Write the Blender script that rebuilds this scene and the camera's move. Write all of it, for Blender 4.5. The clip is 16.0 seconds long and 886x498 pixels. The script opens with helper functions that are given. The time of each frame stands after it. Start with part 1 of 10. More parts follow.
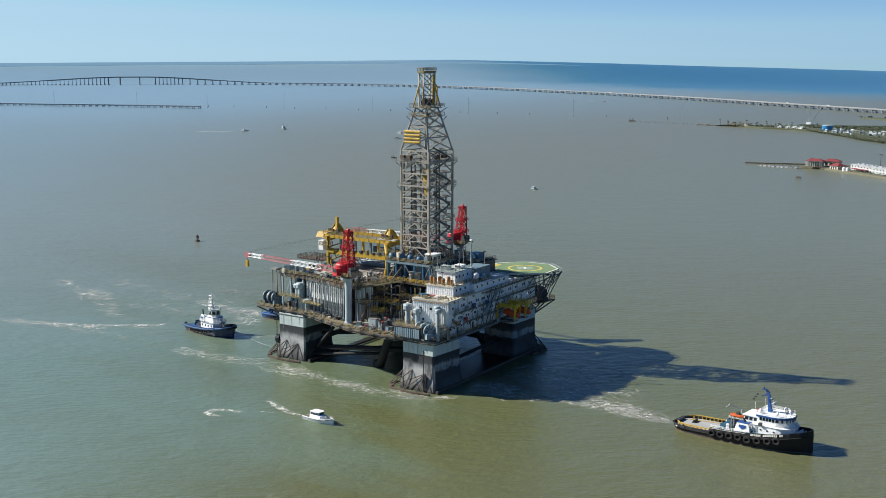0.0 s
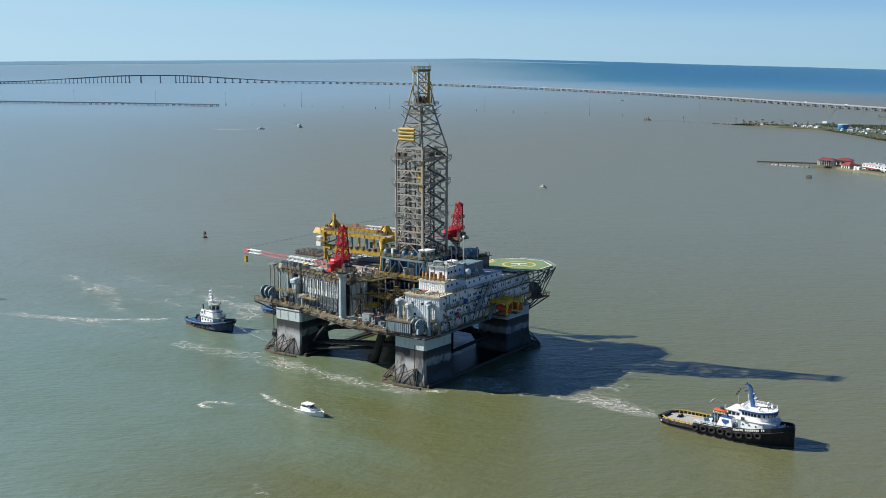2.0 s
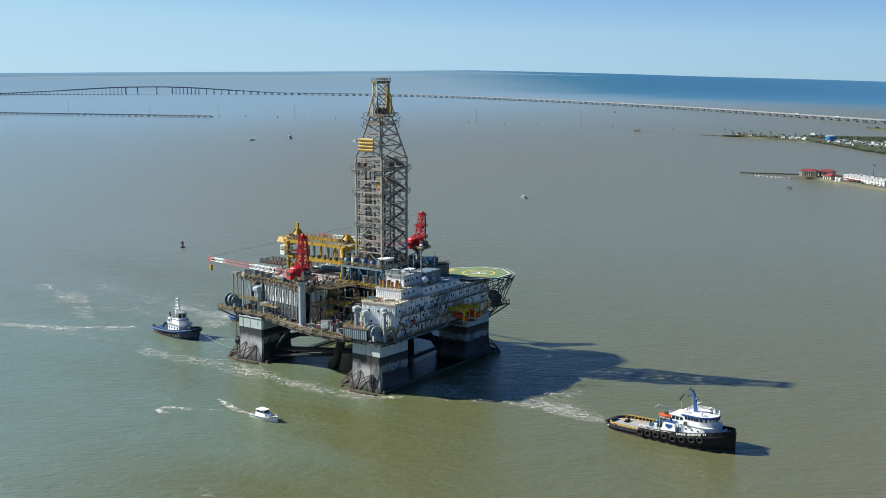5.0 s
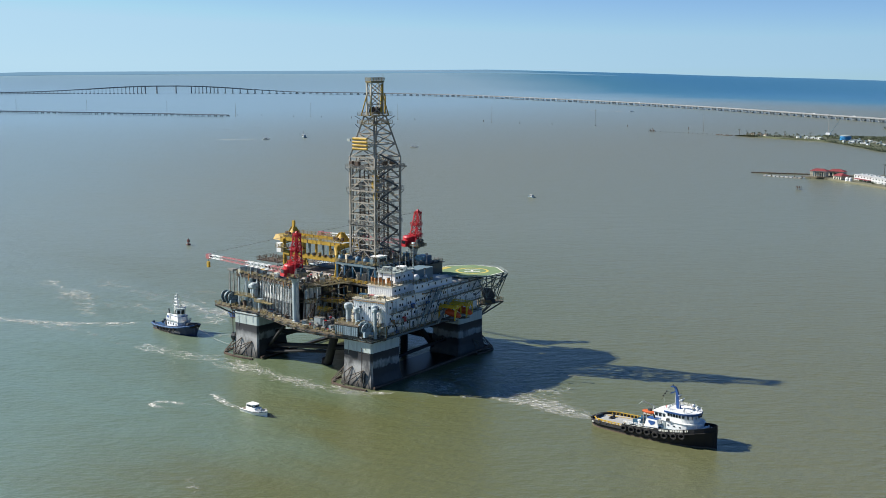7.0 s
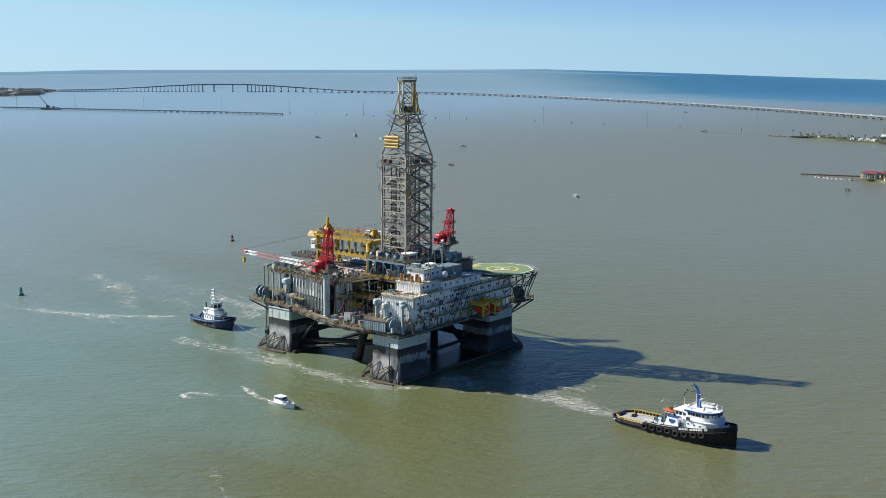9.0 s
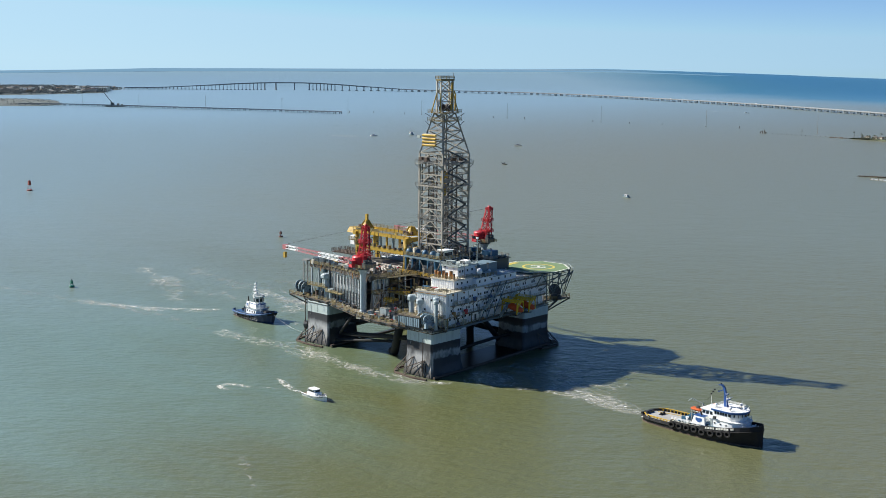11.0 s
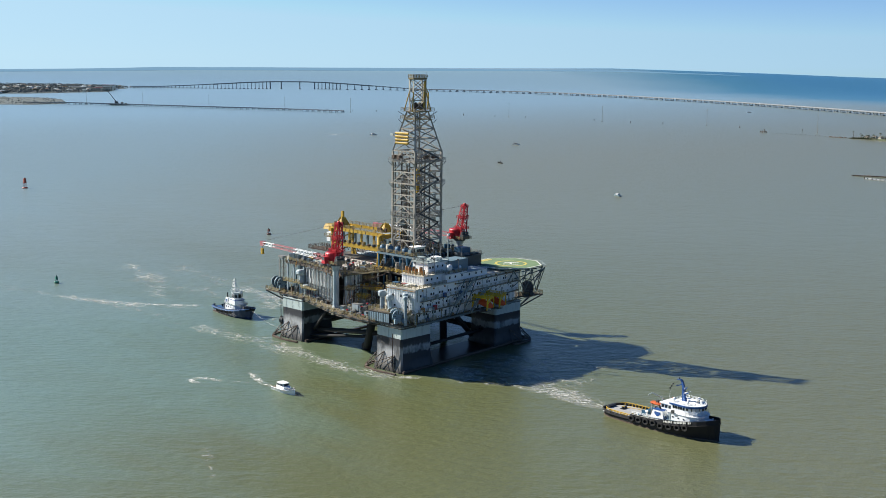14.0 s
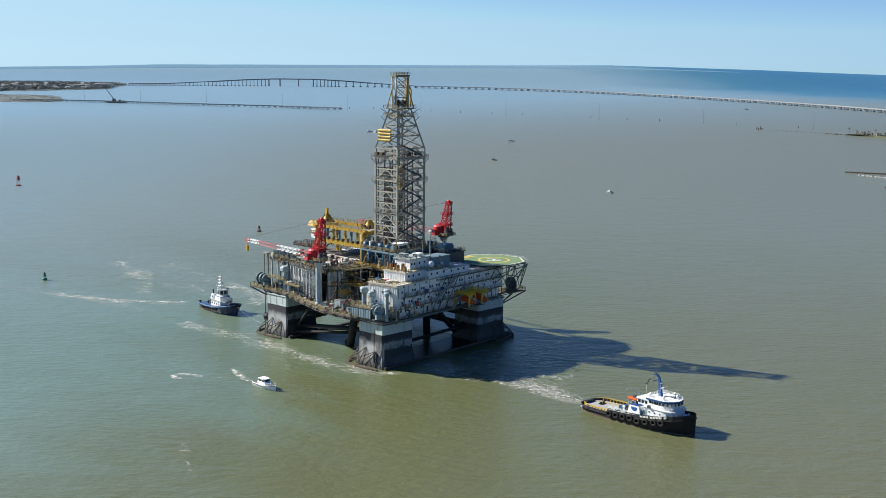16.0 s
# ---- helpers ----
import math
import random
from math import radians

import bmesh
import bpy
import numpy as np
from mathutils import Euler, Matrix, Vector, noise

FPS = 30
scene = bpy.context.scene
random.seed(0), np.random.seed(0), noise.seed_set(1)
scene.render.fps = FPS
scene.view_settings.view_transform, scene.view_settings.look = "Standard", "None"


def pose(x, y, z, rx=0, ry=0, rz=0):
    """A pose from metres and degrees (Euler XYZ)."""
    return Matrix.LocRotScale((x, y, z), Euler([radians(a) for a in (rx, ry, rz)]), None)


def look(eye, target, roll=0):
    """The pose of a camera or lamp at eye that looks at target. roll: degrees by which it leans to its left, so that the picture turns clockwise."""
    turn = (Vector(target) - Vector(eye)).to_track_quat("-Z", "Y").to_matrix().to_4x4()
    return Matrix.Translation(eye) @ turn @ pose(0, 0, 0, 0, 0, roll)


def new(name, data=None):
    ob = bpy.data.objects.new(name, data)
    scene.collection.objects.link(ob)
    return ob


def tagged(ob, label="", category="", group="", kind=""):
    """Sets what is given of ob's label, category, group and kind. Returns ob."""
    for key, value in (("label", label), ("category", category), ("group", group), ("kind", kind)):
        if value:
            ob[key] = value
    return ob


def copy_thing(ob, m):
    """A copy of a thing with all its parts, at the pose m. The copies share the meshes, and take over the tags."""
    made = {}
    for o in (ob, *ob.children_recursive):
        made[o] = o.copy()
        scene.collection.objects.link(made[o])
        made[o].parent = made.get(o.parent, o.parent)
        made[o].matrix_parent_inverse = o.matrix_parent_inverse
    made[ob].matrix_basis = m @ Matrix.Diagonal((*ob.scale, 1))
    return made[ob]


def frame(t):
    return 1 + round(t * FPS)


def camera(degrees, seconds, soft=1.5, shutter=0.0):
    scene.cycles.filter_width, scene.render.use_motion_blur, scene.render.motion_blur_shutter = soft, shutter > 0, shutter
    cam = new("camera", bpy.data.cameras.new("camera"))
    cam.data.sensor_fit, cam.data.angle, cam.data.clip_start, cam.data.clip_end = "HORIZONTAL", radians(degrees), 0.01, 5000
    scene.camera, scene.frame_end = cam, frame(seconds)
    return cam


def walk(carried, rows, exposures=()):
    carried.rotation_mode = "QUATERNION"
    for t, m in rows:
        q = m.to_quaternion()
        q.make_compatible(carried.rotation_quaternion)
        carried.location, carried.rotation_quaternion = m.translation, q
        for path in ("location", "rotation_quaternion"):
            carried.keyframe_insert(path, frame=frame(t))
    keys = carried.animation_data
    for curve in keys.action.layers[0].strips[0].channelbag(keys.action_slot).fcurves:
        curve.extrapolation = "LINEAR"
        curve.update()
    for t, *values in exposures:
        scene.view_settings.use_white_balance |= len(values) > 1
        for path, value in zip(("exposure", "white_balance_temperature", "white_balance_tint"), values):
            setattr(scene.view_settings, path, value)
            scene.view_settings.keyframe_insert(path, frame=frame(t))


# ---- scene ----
cam = camera(40.49, 16.0, soft=0.7)
# seconds, eye, then pitch, roll and yaw in degrees
ROWS = [
    (0.0, 215.81, -300.09, 94.58, -9.195, 0.098, 35.316),
    (0.5, 218.21, -299.87, 94.57, -9.220, 0.078, 35.727),
    (1.0, 220.64, -299.64, 94.57, -9.233, 0.134, 36.118),
    (1.5, 223.05, -299.37, 94.61, -9.252, 0.155, 36.242),
    (2.0, 225.46, -299.07, 94.60, -9.260, 0.140, 36.334),
    (2.5, 227.85, -298.71, 94.60, -9.266, 0.165, 36.356),
    (3.0, 230.23, -298.27, 94.62, -9.179, 0.152, 36.388),
    (3.5, 232.53, -297.86, 94.66, -8.996, 0.162, 36.360),
    (4.0, 234.82, -297.45, 94.68, -8.808, 0.141, 36.321),
    (4.5, 237.12, -297.01, 94.70, -8.726, 0.164, 36.297),
    (7.0, 248.97, -294.61, 94.93, -8.749, 0.200, 37.290),
    (7.5, 251.26, -294.20, 95.00, -8.763, 0.233, 37.914),
    (8.0, 253.53, -293.80, 95.02, -8.776, 0.228, 38.559),
    (8.5, 255.78, -293.40, 95.04, -8.778, 0.336, 39.200),
    (9.0, 258.05, -292.95, 95.06, -8.789, 0.396, 39.949),
    (9.5, 260.31, -292.50, 95.09, -8.806, 0.399, 40.786),
    (10.0, 262.53, -292.02, 95.07, -8.822, 0.466, 41.700),
    (12.5, 273.13, -288.53, 95.12, -8.875, 0.700, 43.332),
    (13.0, 275.15, -287.81, 95.12, -8.881, 0.674, 43.311),
    (13.5, 277.11, -287.07, 95.12, -8.889, 0.651, 43.304),
    (14.0, 279.01, -286.30, 95.12, -8.890, 0.669, 43.286),
    (14.5, 280.80, -285.49, 95.14, -8.935, 0.672, 43.299),
    (15.0, 282.38, -284.73, 95.20, -8.957, 0.691, 43.309),
    (15.5, 283.65, -284.12, 95.25, -8.996, 0.675, 43.300),
    (16.0, 284.72, -283.63, 95.28, -9.026, 0.616, 43.315),
]
walk(cam, [(t, Matrix.Translation((x, y, z)) @ pose(0, 0, 0, 0, 0, yaw) @ pose(0, 0, 0, 90 + pitch) @ pose(0, 0, 0, 0, 0, roll))
      for t, x, y, z, pitch, roll, yaw in ROWS],
     exposures=((0.0, 0.05), (3.0, 0.08), (7.0, 0.11), (9.5, 0.14), (12.5, 0.18), (16.0, 0.17)))

# ---- world, sun ----
SUN_FROM = Vector((-0.930 * 0.815, -0.368 * 0.815, 0.579))
world = bpy.data.worlds.new("sky")
scene.world = world
world.use_nodes = True
wn = world.node_tree.nodes
sky = wn.new("ShaderNodeTexSky")
sky.sky_type, sky.sun_disc = "NISHITA", False
sky.sun_elevation = radians(35.4)
sky.sun_rotation = math.atan2(SUN_FROM.x, SUN_FROM.y)
sky.altitude, sky.air_density, sky.dust_density, sky.ozone_density = 0.0, 0.5, 0.0, 1.0
haze = wn.new("ShaderNodeMix")
haze.data_type, haze.blend_type = "RGBA", "MULTIPLY"
haze.inputs[0].default_value, haze.inputs[7].default_value = 1.0, (0.77, 0.91, 1.04, 1)
world.node_tree.links.new(sky.outputs[0], haze.inputs[6])
level = wn.new("ShaderNodeMix")
level.data_type, level.blend_type = "RGBA", "DARKEN"
level.inputs[0].default_value, level.inputs[7].default_value = 0.9, (3.85, 5.8, 7.12, 1)
world.node_tree.links.new(haze.outputs[2], level.inputs[6])
# the sky is paler on the sun's side, deeper away from it and bluer overhead
facing = wn.new("ShaderNodeVectorMath")
facing.operation = "DOT_PRODUCT"
outward = wn.new("ShaderNodeTexCoord").outputs["Generated"]
world.node_tree.links.new(outward, facing.inputs[0])
upward, height = wn.new("ShaderNodeSeparateXYZ"), wn.new("ShaderNodeMapRange")
world.node_tree.links.new(outward, upward.inputs[0])
height.inputs["From Max"].default_value, height.inputs["To Max"].default_value = 0.75, 0.75
world.node_tree.links.new(upward.outputs[2], height.inputs["Value"])
facing.inputs[1].default_value = (-0.93, -0.368, 0.0)
side_r, side_g, side_b = (wn.new("ShaderNodeMath") for _ in range(3))
tint = wn.new("ShaderNodeCombineColor")
for k, (node, gain, base) in enumerate(((side_r, 0.36, 0.83), (side_g, 0.26, 0.88), (side_b, 0.17, 0.94))):
    node.operation = "MULTIPLY_ADD"
    node.inputs[1].default_value, node.inputs[2].default_value = gain, base
    world.node_tree.links.new(facing.outputs["Value"], node.inputs[0])
    drop = wn.new("ShaderNodeMath")
    drop.operation = "MULTIPLY_ADD"
    drop.inputs[1].default_value = (-0.44, -0.10, 0.10)[k]
    world.node_tree.links.new(height.outputs["Result"], drop.inputs[0])
    world.node_tree.links.new(node.outputs[0], drop.inputs[2])
    world.node_tree.links.new(drop.outputs[0], tint.inputs[k])
deeper = wn.new("ShaderNodeMix")
deeper.data_type, deeper.blend_type = "RGBA", "MULTIPLY"
deeper.inputs[0].default_value = 1.0
world.node_tree.links.new(level.outputs[2], deeper.inputs[6])
world.node_tree.links.new(tint.outputs[0], deeper.inputs[7])
world.node_tree.links.new(deeper.outputs[2], wn["Background"].inputs[0])
wn["Background"].inputs[1].default_value = 0.107
sun = new("sun", bpy.data.lights.new("sun", "SUN"))
sun.data.energy, sun.data.angle, sun.data.color = 7.6, radians(0.53), (1.0, 0.955, 0.87)
sun.matrix_world = look(SUN_FROM * 500, (0, 0, 0))


# ---- materials ----
def nodes_of(name):
    m = bpy.data.materials.new(name)
    m.use_nodes = True
    t = m.node_tree
    return m, t, t.nodes["Principled BSDF"], t.links.new


def ramp(t, fac, stops):
    r = t.nodes.new("ShaderNodeValToRGB")
    while len(r.color_ramp.elements) < len(stops):
        r.color_ramp.elements.new(0.5)
    for e, (p, c) in zip(r.color_ramp.elements, stops):
        e.position, e.color = p, (*c, 1) if len(c) == 3 else c
    t.links.new(fac, r.inputs[0])
    return r.outputs[0]


def noise_tex(t, scale, detail=4.0, rough=0.55, stretch=None, vector=None):
    n = t.nodes.new("ShaderNodeTexNoise")
    n.inputs["Scale"].default_value, n.inputs["Detail"].default_value, n.inputs["Roughness"].default_value = scale, detail, rough
    if vector is None:
        vector = t.nodes.new("ShaderNodeNewGeometry").outputs["Position"]
    if stretch:
        mp = t.nodes.new("ShaderNodeMapping")
        mp.inputs["Scale"].default_value = stretch
        t.links.new(vector, mp.inputs[0])
        vector = mp.outputs[0]
    t.links.new(vector, n.inputs["Vector"])
    return n.outputs["Fac"]


def mixed(t, fac, a, b, kind="MIX"):
    m = t.nodes.new("ShaderNodeMix")
    m.data_type, m.blend_type = "RGBA", kind
    for sock, v in ((m.inputs[0], fac), (m.inputs[6], a), (m.inputs[7], b)):
        if isinstance(v, (int, float)):
            sock.default_value = v
        elif isinstance(v, tuple):
            sock.default_value = (*v, 1)
        else:
            t.links.new(v, sock)
    return m.outputs[2]


def math_node(t, op, a, b=None, c=None):
    m = t.nodes.new("ShaderNodeMath")
    m.operation = op
    for i, v in enumerate((a, b, c)):
        if v is None:
            continue
        if isinstance(v, (int, float)):
            m.inputs[i].default_value = v
        else:
            t.links.new(v, m.inputs[i])
    return m.outputs[0]


def bump(t, bsdf, height, strength, distance):
    b = t.nodes.new("ShaderNodeBump")
    b.inputs["Strength"].default_value, b.inputs["Distance"].default_value = strength, distance
    t.links.new(height, b.inputs["Height"])
    t.links.new(b.outputs[0], bsdf.inputs["Normal"])


def paint(name, colour, rust=(0.11, 0.066, 0.042), wear=0.35, rough=0.5, metal=0.0, streak=True, vary=0.18):
    """Weathered paint: a slow drift in tone, rain streaks running down, and rust in patches."""
    m, t, b, link = nodes_of(name)
    big = noise_tex(t, 0.18, 3.0)
    dark = tuple(c * (1 - vary) for c in colour)
    base = mixed(t, ramp(t, big, ((0.35, (0, 0, 0)), (0.65, (1, 1, 1)))), dark, colour)
    runs = noise_tex(t, 1.0, 5.0, 0.65, (1.6, 1.6, 0.22) if streak else (1.3, 1.3, 1.3))
    base = mixed(t, ramp(t, runs, ((0.62 - 0.2 * wear, (0, 0, 0)), (0.80, (wear, wear, wear)))), base, rust)
    spots = noise_tex(t, 3.2, 4.0, 0.7)
    base = mixed(t, ramp(t, spots, ((0.60, (0, 0, 0)), (0.74, (wear, wear, wear)))), base, tuple(0.5 * c for c in rust))
    link(base, b.inputs["Base Color"])
    b.inputs["Roughness"].default_value, b.inputs["Metallic"].default_value = rough, metal
    bump(t, b, spots, 0.25, 0.03)
    return m


WHITE = paint("white_paint", (0.88, 0.89, 0.88), rust=(0.26, 0.20, 0.15), wear=0.24, vary=0.08)
ROADWAY = paint("worn_grey_roadway", (0.17, 0.175, 0.18), rust=(0.15, 0.15, 0.15), wear=0.3, rough=0.9, streak=False)
# distance haze painted into the bridge concrete as a slight blue tint
BRIDGE = paint("haze_blue_bridge_concrete", (0.26, 0.28, 0.29), rust=(0.20, 0.215, 0.225), wear=0.3, rough=0.9)
OFFWHITE = paint("weathered_off_white_paint", (0.52, 0.54, 0.54), rust=(0.26, 0.24, 0.21), wear=0.35)
CREAM = paint("cream_paint", (0.62, 0.58, 0.47), wear=0.45)
GREY = paint("grey_paint", (0.36, 0.42, 0.42), wear=0.4)
PALE = paint("pale_grey_green_paint", (0.40, 0.46, 0.44), wear=0.3)
BLUEGREY = paint("blue_grey_paint", (0.16, 0.24, 0.28), wear=0.45)
BLUE = paint("blue_machinery_paint", (0.032, 0.115, 0.20), rust=(0.05, 0.045, 0.04), wear=0.5)
YELLOW = paint("yellow_paint", (0.52, 0.33, 0.032), wear=0.55)
DAVIT = paint("bright_yellow_davit_paint", (0.85, 0.56, 0.02), wear=0.3)
DERRICK = paint("sun_bleached_derrick_steel", (0.37, 0.345, 0.29), rust=(0.14, 0.09, 0.05), wear=0.55, rough=0.6)
STRUT = paint("dark_brown_strut_steel", (0.115, 0.094, 0.076), wear=0.5, rough=0.85)
RAIL = paint("yellow_rail_paint", (0.27, 0.22, 0.10), wear=0.75)
ORANGE = paint("orange_paint", (0.62, 0.12, 0.025), wear=0.2)
RED = paint("red_paint", (0.50, 0.014, 0.024), wear=0.15)
PINK = paint("faded_red_paint", (0.47, 0.17, 0.175), rust=(0.3, 0.22, 0.2), wear=0.35)
STEEL = paint("galvanised_steel", (0.27, 0.272, 0.255), wear=0.5, rough=0.55, metal=0.2)
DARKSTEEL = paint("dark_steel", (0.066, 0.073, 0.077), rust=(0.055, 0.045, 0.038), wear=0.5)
RUSTY = paint("rusted_steel", (0.105, 0.075, 0.056), rust=(0.08, 0.055, 0.042), wear=0.6, rough=0.85)
DECK = paint("worn_deck_plate", (0.155, 0.13, 0.10), wear=0.55, rough=0.85, streak=False)
DARKDECK = paint("dark_deck_plate", (0.10, 0.09, 0.075), wear=0.5, rough=0.85, streak=False)
BLACK = paint("black_paint", (0.007, 0.008, 0.010), rust=(0.012, 0.013, 0.016), wear=0.2, rough=0.75)
RUBBER = paint("black_rubber", (0.015, 0.015, 0.015), rust=(0.05, 0.05, 0.05), wear=0.3, rough=0.9)
NAVY = paint("navy_hull_paint", (0.010, 0.028, 0.085), rust=(0.08, 0.06, 0.05), wear=0.25, rough=0.4)
BRIGHTBLUE = paint("bright_blue_paint", (0.02, 0.085, 0.28), wear=0.15)
GREENDECK = paint("green_helideck_paint", (0.165, 0.25, 0.125), rust=(0.20, 0.21, 0.10), wear=0.3, rough=0.8, streak=False)
LINEYELLOW = paint("yellow_line_paint", (0.62, 0.50, 0.10), wear=0.2, streak=False)
LINEWHITE = paint("white_line_paint", (0.75, 0.75, 0.68), wear=0.2, streak=False)
PIPE = paint("drill_pipe_steel", (0.12, 0.108, 0.095), wear=0.5, metal=0.3)
CONCRETE = paint("weathered_concrete", (0.34, 0.33, 0.30), rust=(0.15, 0.14, 0.12), wear=0.4, rough=0.9)
REDROOF = paint("red_tile_roof", (0.22, 0.035, 0.04), wear=0.2, rough=0.8)
TIMBER = paint("grey_timber", (0.16, 0.13, 0.10), rust=(0.05, 0.04, 0.035), wear=0.4, rough=0.9)
SCRUBGROUND = paint("scrub_ground", (0.075, 0.09, 0.05), rust=(0.10, 0.10, 0.062), wear=0.6, rough=0.95, streak=False)
SAND = paint("sandy_ground", (0.13, 0.125, 0.085), rust=(0.10, 0.12, 0.05), wear=0.8, rough=0.95, streak=False)


def glass_mat():
    m, t, b, link = nodes_of("dark_window_glass")
    tone = noise_tex(t, 0.8, 2.0)
    link(ramp(t, tone, ((0.3, (0.008, 0.012, 0.016)), (0.7, (0.03, 0.04, 0.05)))), b.inputs["Base Color"])
    b.inputs["Roughness"].default_value = 0.08
    return m


GLASS = glass_mat()


def hull_mat():
    """Column paint: pale above, a black boot-top, a bleached band, black again, and a bleached chalky foot."""
    m, t, b, link = nodes_of("banded_column_paint")
    pos = t.nodes.new("ShaderNodeNewGeometry").outputs["Position"]
    sep = t.nodes.new("ShaderNodeSeparateXYZ")
    link(pos, sep.inputs[0])
    wob = noise_tex(t, 0.22, 4.0, 0.6)
    runs = noise_tex(t, 0.9, 5.0, 0.65, (1.0, 1.0, 0.15))
    z = math_node(t, "ADD", sep.outputs[2], math_node(t, "MULTIPLY", math_node(t, "SUBTRACT", wob, 0.5), 2.6))
    zz = math_node(t, "ADD", z, math_node(t, "MULTIPLY", math_node(t, "SUBTRACT", runs, 0.5), 1.6))
    band = math_node(t, "DIVIDE", zz, 12.0)
    low = ramp(t, band, (
        (0.00, (0.03, 0.03, 0.026)), (0.06, (0.045, 0.045, 0.043)), (0.12, (0.07, 0.07, 0.07)), (0.26, (0.05, 0.052, 0.055)),
        (0.34, (0.028, 0.03, 0.035)), (0.45, (0.024, 0.026, 0.032)), (0.49, (0.022, 0.024, 0.03)), (0.525, (0.24, 0.265, 0.27)), (0.66, (0.30, 0.33, 0.335)),
        (0.71, (0.05, 0.055, 0.06)), (0.80, (0.022, 0.024, 0.03))))
    # front columns' -y faces chalky and bleached; far columns' shade painted in as dark
    front_chalk = ramp(t, band, (
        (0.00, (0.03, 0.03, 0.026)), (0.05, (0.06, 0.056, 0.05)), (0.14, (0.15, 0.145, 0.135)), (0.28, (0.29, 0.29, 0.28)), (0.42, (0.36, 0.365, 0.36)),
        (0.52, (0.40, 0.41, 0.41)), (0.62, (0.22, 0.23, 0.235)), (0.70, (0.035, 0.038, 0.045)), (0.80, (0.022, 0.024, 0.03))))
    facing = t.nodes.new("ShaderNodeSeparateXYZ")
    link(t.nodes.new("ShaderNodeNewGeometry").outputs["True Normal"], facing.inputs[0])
    low = mixed(t, math_node(t, "MULTIPLY", math_node(t, "LESS_THAN", facing.outputs[1], -0.5), math_node(t, "LESS_THAN", sep.outputs[1], -5.0)), low, front_chalk)
    top = mixed(t, ramp(t, runs, ((0.45, (0, 0, 0)), (0.75, (0.8, 0.8, 0.8)))), (0.49, 0.57, 0.55), (0.34, 0.40, 0.385))
    cut = math_node(t, "GREATER_THAN", sep.outputs[2], 10.6)
    chalk = noise_tex(t, 0.3, 4.0, 0.6, (1.0, 1.0, 0.45))
    low = mixed(t, ramp(t, chalk, ((0.36, (0.8, 0.8, 0.8)), (0.52, (0, 0, 0)))), low, (0.03, 0.032, 0.036))
    base = mixed(t, cut, low, top)
    rust = noise_tex(t, 1.1, 5.0, 0.7)
    base = mixed(t, ramp(t, rust, ((0.60, (0, 0, 0)), (0.75, (0.55, 0.55, 0.55)))), base, (0.07, 0.045, 0.03))
    link(base, b.inputs["Base Color"])
    b.inputs["Roughness"].default_value = 0.65
    bump(t, b, rust, 0.3, 0.05)
    return m


HULL = hull_mat()


